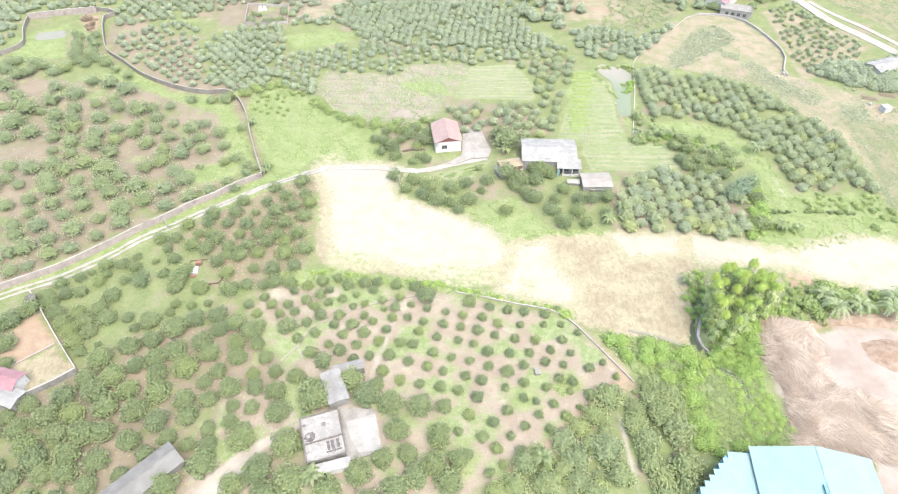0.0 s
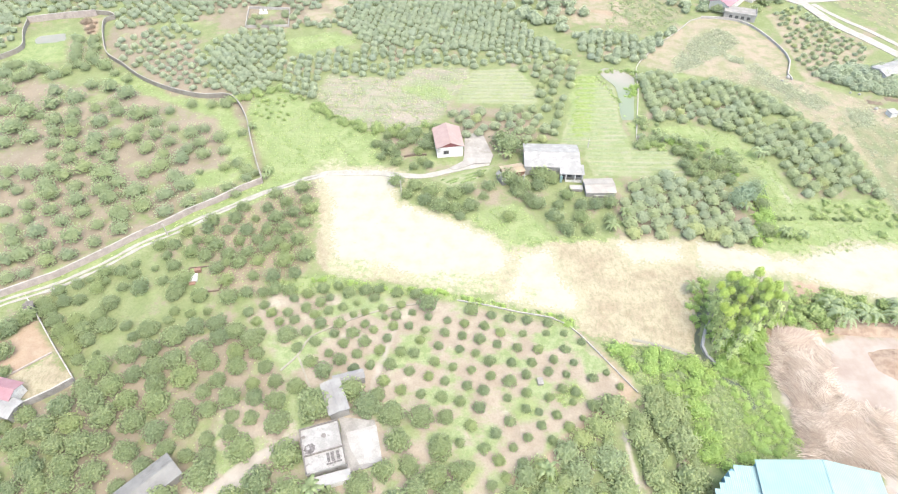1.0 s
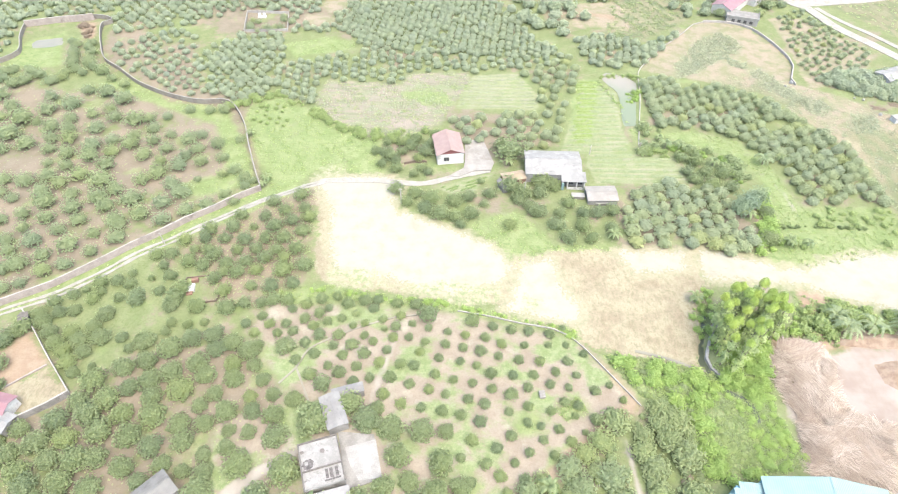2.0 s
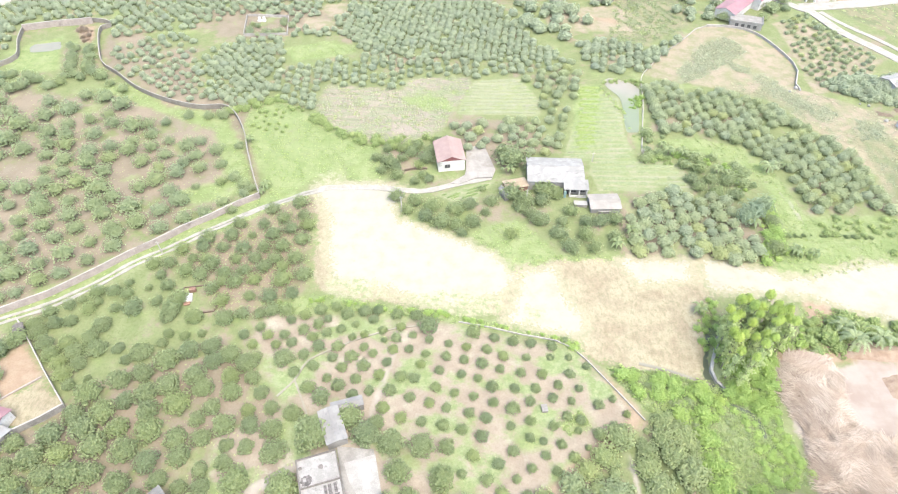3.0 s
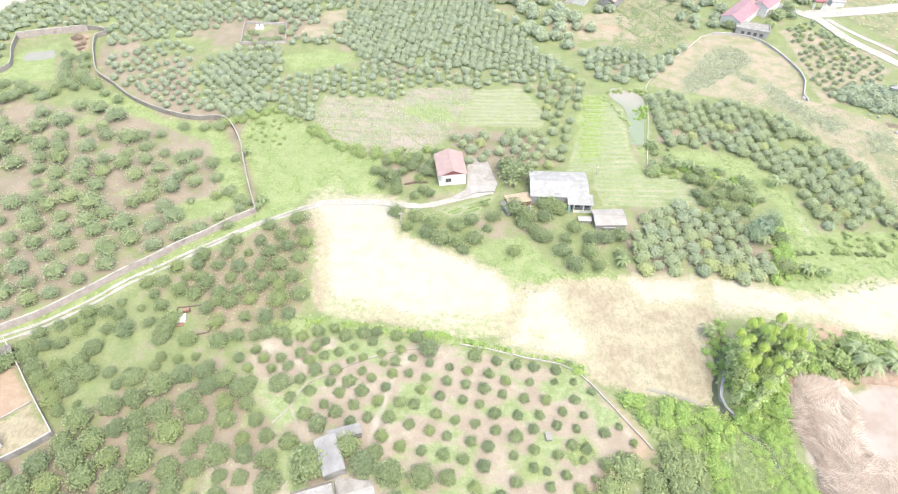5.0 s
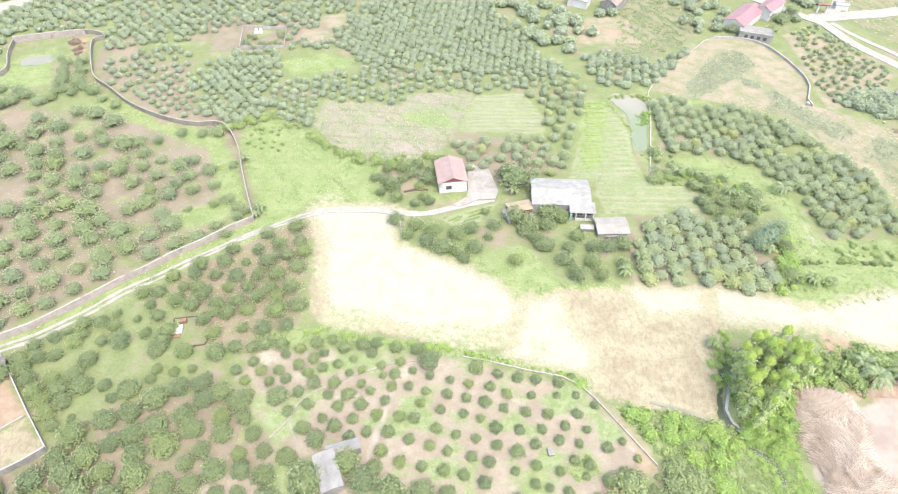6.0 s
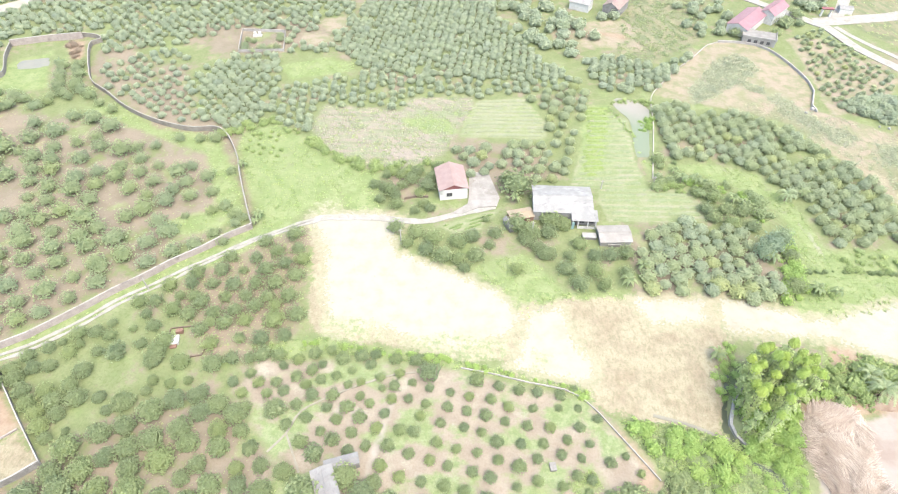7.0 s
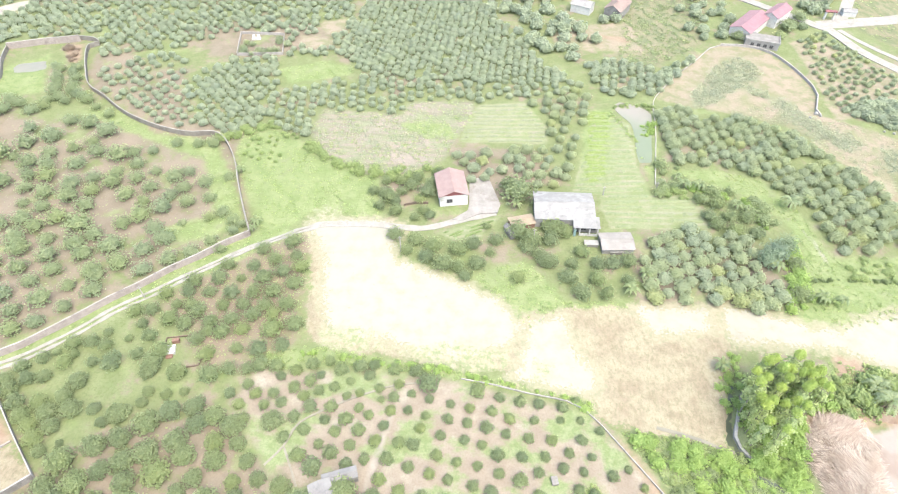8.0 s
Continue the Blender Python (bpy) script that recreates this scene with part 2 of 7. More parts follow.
LEAF_PALM = foliage("palm_fronds", (0.19, 0.24, 0.13), (0.3, 0.355, 0.21), (0.3, 0.36, 0.2))
LEAF_BANANA = foliage("banana_leaves", (0.15, 0.20, 0.09), (0.26, 0.31, 0.17), (0.28, 0.32, 0.16))
BARK = blotched("bark", (0.088, 0.066, 0.0495), (0.132, 0.105, 0.0825), 0.4)
PALE_BARK = blotched("pale_bark", (0.187, 0.165, 0.132), (0.248, 0.226, 0.187), 0.6)
RENDERED = blotched("cement_render", (0.17, 0.165, 0.16), (0.235, 0.23, 0.225), 1.6, 0.9, (0.11, 0.103, 0.1), 2.2)
BLOCK = blotched("wall_block", (0.245, 0.212, 0.2), (0.3, 0.262, 0.25), 1.2, 0.95, (0.175, 0.148, 0.14), 4.0)
COPING = blotched("wall_coping", (0.27, 0.255, 0.245), (0.34, 0.325, 0.315), 1.5, 0.9, (0.2, 0.18, 0.17), 3.0)
# wall face below a pale coping: its shading is mixed into the weathered colour
WALL_FACE = blotched("shaded_weathered_wall_face", (0.165, 0.15, 0.135), (0.21, 0.195, 0.178), 1.4, 0.95, (0.125, 0.11, 0.098), 2.5)
KERB = blotched("old_brick_kerb", (0.125, 0.095, 0.078), (0.165, 0.13, 0.11), 0.5, 0.95)
# stained render, its base darkened to paint in the shade on the farmhouse parapets
PARAPET = blotched("dark_parapet", (0.105, 0.095, 0.09), (0.145, 0.132, 0.125), 0.8, 0.95, (0.07, 0.062, 0.06), 1.5)
PALE_COPING = blotched("grey_coping", (0.218, 0.205, 0.195), (0.262, 0.25, 0.24), 1.5, 0.95, (0.17, 0.155, 0.145), 3.0)
OLD_COPING = blotched("weathered_coping", (0.26, 0.236, 0.226), (0.32, 0.295, 0.285), 1.5, 0.95, (0.15, 0.13, 0.125), 3.0)
CONCRETE = blotched("concrete_slab", (0.165, 0.157, 0.15), (0.215, 0.207, 0.2), 2.2, 0.9, (0.13, 0.118, 0.11), 4.0)
PALE_CONCRETE = blotched("pale_concrete", (0.225, 0.22, 0.215), (0.27, 0.267, 0.263), 2.0, 0.9, (0.19, 0.18, 0.17), 3.0)
FLAT_ROOF = blotched("stained_flat_roof", (0.19, 0.183, 0.178), (0.25, 0.245, 0.24), 1.8, 0.9, (0.125, 0.117, 0.112), 1.6)
YARD_CONCRETE = blotched("yard_concrete", (0.19, 0.178, 0.168), (0.245, 0.235, 0.225), 2.5, 0.9, (0.165, 0.148, 0.135), 3.5)
WHITEWASH = blotched("white_wall", (0.42, 0.415, 0.41), (0.5, 0.5, 0.5), 1.5, 0.85, (0.28, 0.27, 0.26), 3.0)
GREY_SHEET = sheet("grey_fibre_sheet", (0.145, 0.142, 0.142), (0.19, 0.187, 0.187), 0.2, 0.8, (0.105, 0.1, 0.1))
DARK_SHEET = sheet("dark_fibre_sheet", (0.112, 0.11, 0.108), (0.145, 0.143, 0.14), 0.2, 0.85, (0.085, 0.082, 0.08))
OLD_SHEET = sheet("pinkish_fibre_sheet", (0.178, 0.167, 0.158), (0.218, 0.206, 0.197), 0.2, 0.8, (0.14, 0.13, 0.122))
WHITE_SHEET = sheet("pale_fibre_sheet", (0.17, 0.168, 0.168), (0.235, 0.232, 0.232), 0.2, 0.7, (0.125, 0.122, 0.122))
RED_SHEET = sheet("red_sheet", (0.2, 0.142, 0.135), (0.23, 0.172, 0.165), 0.25, 0.6)
GABLE_RED = sheet("red_gable_sheet", (0.16, 0.055, 0.06), (0.18, 0.07, 0.075), 0.25, 0.5)
PINK_SHEET = sheet("pink_sheet", (0.185, 0.10, 0.115), (0.21, 0.125, 0.14), 0.25, 0.5)
BLUE_SHEET = sheet("blue_sheet", (0.152, 0.232, 0.243), (0.17, 0.243, 0.253), 0.35, 0.45)
BLUE_EDGE = sheet("blue_flashing", (0.09, 0.2, 0.28), (0.11, 0.225, 0.3), 0.35, 0.45)
DARK = blotched("dark_opening", (0.03, 0.03, 0.035), (0.06, 0.06, 0.065), 0.5, 0.6)
BLACKENED = blotched("blackened_roof", (0.066, 0.0605, 0.0605), (0.132, 0.121, 0.121), 0.5)
BRICK_RED = blotched("red_brick", (0.17, 0.095, 0.075), (0.2, 0.125, 0.10), 0.4)
WOOD = blotched("cut_wood", (0.19, 0.155, 0.128), (0.26, 0.22, 0.19), 0.7)
TAN_SHEET = sheet("tan_sheet", (0.21, 0.17, 0.125), (0.24, 0.20, 0.155), 0.3, 0.8)
BARE_EARTH = blotched("bare_earth", (0.175, 0.125, 0.095), (0.225, 0.175, 0.14), 1.5, 0.95, (0.14, 0.095, 0.07), 2.0)
TILE_ROOF = sheet("weathered_tiles", (0.17, 0.13, 0.12), (0.21, 0.165, 0.15), 0.3, 0.9, (0.12, 0.09, 0.085))


def stick_material():
    n = Nodes("debarked_poles", 0.8)
    t = n.island()
    colour = n.mix(t, (0.2, 0.158, 0.13), (0.43, 0.37, 0.325))
    return n.done(n.mix(n.math("MULTIPLY", n.step(n.noise(5, 4), 0.48, 0.6), 0.5), colour, (0.26, 0.205, 0.168)))


def pond_material(name, tone, rough):
    n = Nodes(name, rough)
    n.shader.inputs["Specular IOR Level"].default_value = 0.5
    return n.done(n.mix(n.step(n.noise(5, 4), 0.35, 0.65), tone, tuple(c * 0.85 for c in tone)))


def silted_pond():
    """Green water that turns pale with silt towards the far bank."""
    n = Nodes("silted_water", 0.4)
    split = n.tree.nodes.new("ShaderNodeSeparateXYZ")
    n.put(split.inputs[0], n.place())
    far = n.math("MULTIPLY_ADD", n.math("SUBTRACT", n.noise(6, 4), 0.5), 14.0, split.outputs[1])
    return n.done(n.mix(n.step(far, 176, 188), (0.122, 0.145, 0.102), (0.178, 0.166, 0.147)))


STICKS = stick_material()
MUD_WATER = pond_material("muddy_water", (0.15, 0.142, 0.112), 0.35)
DARK_WATER = pond_material("shaded_water", (0.05, 0.06, 0.04), 0.3)
GREEN_WATER = silted_pond()


# ---- building blocks ----
def mesh_of(bm, name):
    me = bpy.data.meshes.new(name)
    bm.normal_update()
    bm.to_mesh(me)
    bm.free()
    return me


def part(name, shape, material, parent=None, label="", m=None):
    """One mesh object from a bmesh or a mesh, under a thing or a part."""
    me = shape if isinstance(shape, bpy.types.Mesh) else mesh_of(shape, name)
    if material and not me.materials:
        me.materials.append(material)
    ob = new(name, me)
    ob.parent = parent
    if m:
        ob.matrix_basis = m
    return tagged(ob, label)


def box(bm, x0, x1, y0, y1, z0, z1, bevel=0.0):
    made = bmesh.ops.create_cube(bm, size=1.0)["verts"]
    bmesh.ops.scale(bm, vec=(x1 - x0, y1 - y0, z1 - z0), verts=made)
    bmesh.ops.translate(bm, vec=((x0 + x1) / 2, (y0 + y1) / 2, (z0 + z1) / 2), verts=made)
    if bevel:
        edges = list({e for v in made for e in v.link_edges})
        bmesh.ops.bevel(bm, geom=edges, offset=bevel, segments=1, affect="EDGES")
    return bm


def block(x0, x1, y0, y1, z0, z1, bevel=0.03):
    return box(bmesh.new(), x0, x1, y0, y1, z0, z1, bevel)


def slab_quad(bm, a, b, c, d, thick):
    """A sheet of a given thickness below the four corners."""
    top = [bm.verts.new(p) for p in (a, b, c, d)]
    low = [bm.verts.new((p[0], p[1], p[2] - thick)) for p in (a, b, c, d)]
    bm.faces.new(top)
    bm.faces.new(low[::-1])
    for i in range(4):
        bm.faces.new((top[i], low[i], low[(i + 1) % 4], top[(i + 1) % 4]))
    return bm


def thing(name, m, label, category, group="", kind=""):
    ob = new(name)
    ob.empty_display_size = 0.3
    ob.matrix_basis = m
    return tagged(ob, label, category, group, kind)


def smooth_line(points, step=1.5):
    """A curve through the points, in steps of about that many metres."""
    p = [Vector((x, y, 0)) for x, y in points]
    p = [2 * p[0] - p[1], *p, 2 * p[-1] - p[-2]]
    out = []
    for a, b, c, d in zip(p, p[1:], p[2:], p[3:]):
        count = max(1, int((c - b).length / step))
        for i in range(count):
            t = i / count
            out.append(0.5 * ((2 * b) + (c - a) * t + (2 * a - 5 * b + 4 * c - d) * t * t + (3 * b - a - 3 * c + d) * t ** 3))
    return [(q.x, q.y) for q in (*out, p[-2])]


# ---- ground ----
COVER = {}


def zone(name, outline):
    """A stretch of land with a cover of its own."""
    COVER.setdefault(name, []).append(outline)


def strip(points, wide):
    """The outline of a band along a line."""
    sides = [[], []]
    for i, (x, y) in enumerate(points):
        a, b = points[max(0, i - 1)], points[min(len(points) - 1, i + 1)]
        long = math.hypot(b[0] - a[0], b[1] - a[1])
        for side, s in zip(sides, (-1, 1)):
            side.append((x - s * wide / 2 * (b[1] - a[1]) / long, y + s * wide / 2 * (b[0] - a[0]) / long))
    return sides[0] + sides[1][::-1]


zone("soil", [(-151.0, 190.0), (-62.3, 180.5), (-51.3, 137.4), (-104.4, 93.6)])
zone("soil", [(-34.4, 134.4), (-32.4, 101.0), (-40.0, 93.0), (-54.0, 93.6), (-58.0, 104.0), (-66.0, 111.0), (-45.8, 129.6)])
zone("soil", [(-127.2, 227.6), (-89.1, 217.4), (-77.8, 180.9), (-89.9, 183.0), (-119.1, 205.1)])
zone("soil", [(48.3, 132.3), (84.1, 121.6), (80.7, 108.2), (47.7, 108.0)])
zone("soil", [(-89.7, 63.2), (-75.5, 70.9), (-65.8, 77.9), (-48.6, 85.4), (-37.8, 75.7), (-29.1, 59.1), (-26.8, 43.1), (-80.6, 44.3)])
zone("soil", [(-99.1, 247.1), (-37.6, 245.7), (-36.1, 230.2), (-74.9, 221.6), (-95.0, 231.6)])
zone("soil", [(2.9, 167.9), (31.3, 167.8), (35.2, 149.6), (25.8, 148.4), (22.9, 140.9), (18.1, 143.8), (7.2, 151.2)])
zone("tilled", [(-44.5, 84.5), (-39.3, 92.0), (-9.4, 90.3), (4.0, 88.1), (29.6, 80.2), (38.7, 64.5), (19.0, 50.1), (7.6, 43.8), (-8.5, 58.5), (-33.1, 69.8)])
zone("tilled", [(-45.0, 62.0), (-31.0, 70.0), (-8.5, 58.5), (7.6, 43.8), (0.0, 38.0), (-47.0, 40.0)])
zone("fallow", [(-40.6, 176.4), (-38.2, 189.2), (-12.2, 185.9), (-9.4, 193.5), (10.4, 193.8), (10.6, 186.1), (3.3, 170.2), (1.3, 163.7), (-11.3, 156.1), (-22.1, 157.0), (-31.6, 162.9)])
zone("crop", [(5.2, 171.2), (7.4, 178.8), (12.3, 191.4), (28.2, 192.6), (33.0, 178.2), (32.5, 169.8)])
zone("crop", [(36.0, 147.6), (42.0, 164.3), (47.8, 184.4), (53.5, 183.3), (59.5, 180.0), (57.9, 167.1), (56.9, 156.1), (57.5, 149.6), (57.5, 146.4), (69.0, 144.5), (71.2, 136.3), (71.0, 132.6), (44.0, 132.9), (42.6, 141.4), (43.8, 146.2)])
zone("crop", [(-1.6, 132.7), (4.1, 134.3), (14.8, 138.5), (15.0, 136.9), (11.7, 133.9), (10.0, 130.5), (2.5, 130.0)])
zone("lush", [(-60.9, 173.5), (-54.9, 182.1), (-37.7, 167.9), (-29.6, 161.2), (-17.5, 154.8), (-17.1, 137.8), (-34.5, 141.8), (-42.9, 131.5), (-48.3, 134.7), (-55.6, 151.3), (-61.4, 166.8)])
TERRACE_STRIP = [(39.4, 151.0), (42.6, 168.4), (46.0, 186.4), (55.4, 188.6), (53.6, 176.6), (50.6, 165.0), (46.8, 152.6)]
zone("lush", TERRACE_STRIP)
zone("lush", [(-14.0, 180.8), (-6.2, 182.8), (0.6, 181.9), (6.2, 173.6), (-3.3, 172.8)])
zone("lush", [(-57.3, 214.5), (-48.7, 217.9), (-42.9, 220.2), (-30.6, 216.7), (-30.7, 210.9), (-41.3, 208.1), (-51.7, 205.0)])
zone("lush", [(-118.0, 191.1), (-104.1, 190.8), (-88.4, 177.6), (-68.5, 173.7), (-55.9, 148.4), (-51.6, 134.8), (-68.3, 130.2), (-74.5, 135.4), (-61.0, 140.3), (-69.9, 163.8), (-96.0, 177.8)])
zone("lush", [(6.7, 117.7), (14.6, 120.9), (20.9, 122.0), (28.6, 109.5), (43.5, 109.2), (43.0, 106.7), (26.7, 106.5), (18.9, 101.7), (13.7, 109.5)])
zone("lush", [(65.9, 155.8), (78.9, 157.0), (91.4, 151.2), (95.7, 139.1), (96.7, 121.2), (121.0, 121.8), (123.8, 115.9), (117.9, 105.2), (90.5, 99.8), (81.6, 103.0), (83.0, 112.5), (90.7, 126.2), (89.7, 141.4), (76.6, 149.5)])
zone("lush", [(34.1, 76.6), (45.3, 75.4), (55.0, 71.5), (59.1, 74.7), (71.1, 76.0), (66.2, 61.8), (68.7, 51.1), (61.0, 50.1), (46.5, 49.9), (48.7, 60.9), (40.5, 65.8)])
zone("lush", [(-43.4, 95.7), (-29.2, 98.1), (-17.9, 95.9), (-1.3, 91.9), (12.1, 88.6), (30.2, 83.4), (30.3, 80.1), (24.9, 83.5), (4.0, 88.3), (-17.7, 93.2), (-33.9, 91.8)])
zone("lush", [(83.1, 92.5), (92.0, 90.4), (106.7, 84.8), (104.0, 79.9), (89.0, 81.1), (85.8, 77.1), (77.5, 78.9)])
zone("lush", [(-48.3, 134.7), (-104.0, 92.7), (-102.3, 89.3), (-51.0, 123.8), (-36.9, 134.4)])
zone("lush", [(-153.5, 203.8), (-154.2, 218.9), (-143.0, 225.6), (-133.0, 201.3), (-143.4, 199.5)])
zone("lush", [(21.7, 64.9), (27.3, 66.5), (29.3, 62.7), (24.0, 60.9)])
zone("lush", [(12.4, 61.8), (18.4, 63.0), (19.7, 59.3), (13.2, 57.7)])
zone("lush", [(2.0, 48.2), (5.1, 52.1), (6.9, 48.7), (3.3, 44.4)])
zone("scrub", [(93.4, 184.8), (110.6, 193.4), (121.3, 184.1), (149.0, 161.7), (121.4, 111.5), (121.6, 123.0), (124.5, 138.4), (120.6, 152.3), (110.2, 176.3), (93.4, 184.8), (80.4, 189.0)])
zone("scrub", [(61.0, 213.8), (69.3, 232.7), (78.8, 278.3), (117.9, 277.4), (95.5, 227.1), (73.8, 212.6)])
zone("scrub", [(161.7, 241.0), (176.1, 211.0), (205.0, 210.3), (254.4, 287.6), (181.4, 289.3)])
zone("dry", [(-47.9, 250.7), (-37.9, 252.5), (-35.1, 242.0), (-43.3, 240.3)])
zone("dry", [(-51.9, 239.6), (-38.4, 235.7), (-44.1, 229.7), (-52.8, 231.6)])
zone("dry", [(71.6, 194.3), (78.3, 204.5), (97.1, 224.6), (105.9, 230.8), (116.3, 227.6), (125.1, 214.5), (127.3, 201.2), (121.4, 183.4), (111.6, 179.9), (93.4, 184.8), (80.4, 189.0)])
zone("dry", [(111.6, 179.9), (121.4, 183.4), (133.5, 175.7), (143.6, 165.1), (149.0, 161.7), (144.7, 153.8), (131.1, 158.9), (120.6, 152.3)])
zone("dry", [(131.6, 231.2), (145.4, 230.9), (157.9, 200.5), (146.8, 186.6), (125.3, 179.6), (129.3, 203.3)])
zone("dry", [(43.5, 240.0), (53.5, 245.6), (73.5, 247.5), (77.5, 241.5), (73.0, 231.0), (86.0, 230.0), (75.5, 223.5), (52.0, 226.0), (43.0, 232.5)])
zone("red", [(-96.5, 77.2), (-94.4, 83.3), (-92.6, 85.7), (-85.3, 78.4), (-85.3, 76.9), (-90.0, 71.2), (-93.0, 69.9)])
zone("red", strip([(54.0, 235.0), (60.0, 236.6), (68.0, 235.0), (70.6, 231.6)], 3.0))
zone("red", [(71.0, 79.1), (82.4, 81.2), (104.9, 81.5), (101.8, 75.9), (82.9, 76.4), (70.5, 74.4)])
zone("red", [(83.9, 94.3), (91.4, 92.2), (86.9, 85.3), (82.6, 88.0)])
zone("red", [(33.2, 75.4), (35.8, 72.3), (39.5, 64.5), (33.2, 60.0), (20.4, 51.8), (19.9, 52.3), (31.1, 61.3), (37.3, 65.2)])
zone("straw", [(-29.8, 102.5), (-11.1, 100.1), (-1.3, 95.0), (-6.8, 93.8), (-20.8, 96.9), (-31.0, 98.7)])
zone("straw", [(-34.1, 133.1), (-30.2, 133.0), (-26.7, 117.4), (-26.1, 101.8), (-30.7, 101.9)])
zone("straw", [(19.3, 105.6), (28.3, 107.0), (49.2, 108.0), (63.5, 106.2), (62.2, 94.8), (58.1, 86.0), (54.9, 72.4), (41.5, 75.2), (30.7, 79.2), (30.3, 84.2), (14.9, 89.7), (6.9, 92.6), (13.1, 101.8)])
zone("straw", [(-90.0, 71.2), (-84.6, 76.9), (-76.9, 69.8), (-83.4, 64.3), (-86.9, 65.7)])
zone("straw", [(110.7, 172.7), (126.6, 149.7), (125.5, 130.4), (124.5, 138.4), (119.8, 154.4)])
zone("sand", [(-31.6, 133.5), (-27.3, 136.3), (-18.9, 134.0), (-11.9, 122.8), (3.5, 114.9), (12.9, 108.9), (17.4, 101.7), (12.8, 97.6), (4.2, 94.1), (-4.0, 95.0), (-11.1, 99.5), (-25.4, 101.8), (-27.8, 111.0), (-28.7, 122.0)])
zone("sand", [(-34.5, 136.0), (-28.0, 137.4), (-18.0, 137.0), (-11.0, 134.6), (-14.0, 127.0), (-30.0, 127.0)])
zone("sand", [(19.8, 103.6), (27.2, 104.4), (28.0, 95.7), (31.3, 90.2), (31.2, 85.9), (24.0, 86.6), (14.9, 89.7), (18.3, 95.9)])
zone("sand", [(44.4, 106.6), (60.6, 106.2), (59.0, 100.6), (47.2, 99.8)])
zone("sand", [(64.9, 106.8), (71.1, 105.1), (76.5, 103.3), (82.8, 100.4), (88.2, 99.1), (95.6, 102.0), (103.4, 104.0), (107.1, 104.1), (135.2, 96.8), (126.0, 82.6), (107.2, 85.6), (97.3, 89.9), (85.9, 95.7), (73.4, 96.4), (63.8, 97.6)])
zone("yard", [(79.4, 74.2), (89.7, 77.0), (101.8, 75.9), (120.8, 74.7), (95.5, 35.9), (77.2, 36.4), (81.0, 45.7), (68.0, 48.2), (69.2, 59.1), (69.9, 72.9)])
zone("track", [(-179.6, 252.2), (-175.8, 258.1), (-167.2, 269.2), (-171.1, 272.5), (-185.3, 263.3)])
zone("track", [(-40.7, 43.3), (-46.4, 43.4), (-40.7, 49.9), (-35.9, 53.2), (-28.8, 56.8), (-28.0, 55.6), (-34.5, 51.4), (-37.0, 47.6)])
zone("track", [(-10.5, 83.6), (-9.6, 83.6), (-12.8, 72.1), (-14.6, 64.9), (-15.8, 64.9), (-14.1, 72.1)])
zone("weedy", [(-36.0, 139.2), (-32.6, 143.6), (-26.4, 142.2), (-27.6, 138.6), (-33.4, 136.6)])
zone("lush", [(58.6, 158.0), (61.8, 160.2), (64.4, 169.8), (67.4, 181.0), (68.2, 186.0), (70.4, 188.0), (67.4, 176.0), (63.8, 162.0), (60.4, 149.8)])
zone("track", strip([(33.4, 60.0), (34.4, 57.4), (34.8, 54.3), (35.1, 51.4), (35.0, 47.9), (35.4, 44.1), (35.6, 41.3)], 0.9))
zone("red", strip([(39.6, 64.6), (34.6, 61.6), (30.6, 58.6), (24.6, 54.2), (18.6, 50.6), (12.0, 46.0)], 1.6))
zone("red", [(-140.7, 234.1), (-133.7, 235.3), (-129.2, 221.4), (-133.0, 220.7)])
zone("rust", [(-35.0, 130.0), (-33.2, 101.0), (-40.0, 94.0), (-52.0, 93.0), (-56.0, 99.0), (-57.0, 105.0), (-66.0, 110.6), (-58.0, 118.6), (-45.8, 127.6)])
zone("track", strip([(93.8, 131.6), (94.5, 127.8), (94.7, 123.0), (94.6, 117.9)], 0.7))
zone("reeds", [(83.0, 194.3), (91.2, 204.9), (98.2, 214.3), (108.5, 220.1), (112.5, 214.0), (112.3, 208.2), (103.7, 201.0), (96.0, 195.8), (90.5, 190.8), (82.9, 187.6)])
zone("reeds", [(104.6, 201.0), (110.1, 197.3), (108.5, 193.2), (103.7, 195.7)])
zone("reeds", [(108.7, 191.1), (113.5, 193.8), (116.2, 188.6), (119.4, 178.9), (128.0, 168.0), (122.0, 163.0), (112.7, 176.0), (109.8, 182.3)])
zone("reeds", [(132.4, 165.4), (139.1, 163.5), (136.8, 155.6), (128.8, 154.2)])
zone("weedy", [(-28.1, 102.1), (-23.0, 103.1), (-16.4, 102.5), (-13.9, 99.4), (-11.0, 97.0), (-17.3, 96.3), (-27.5, 97.1)])
zone("weedy", [(-10.9, 96.4), (-2.1, 97.5), (3.1, 98.5), (9.4, 96.3), (15.6, 95.5), (12.8, 91.4), (5.3, 90.2), (-7.1, 94.4)])
zone("weedy", [(19.2, 93.1), (23.5, 92.6), (22.3, 88.7), (18.7, 88.8)])
zone("red", strip([(-31.4, 128.0), (-30.0, 118.0), (-28.6, 106.0)], 2.0))
POND_MUD = [(-151.6, 218.0), (-151.3, 221.1), (-142.6, 223.2), (-139.9, 217.7), (-144.2, 215.6), (-149.6, 215.2)]
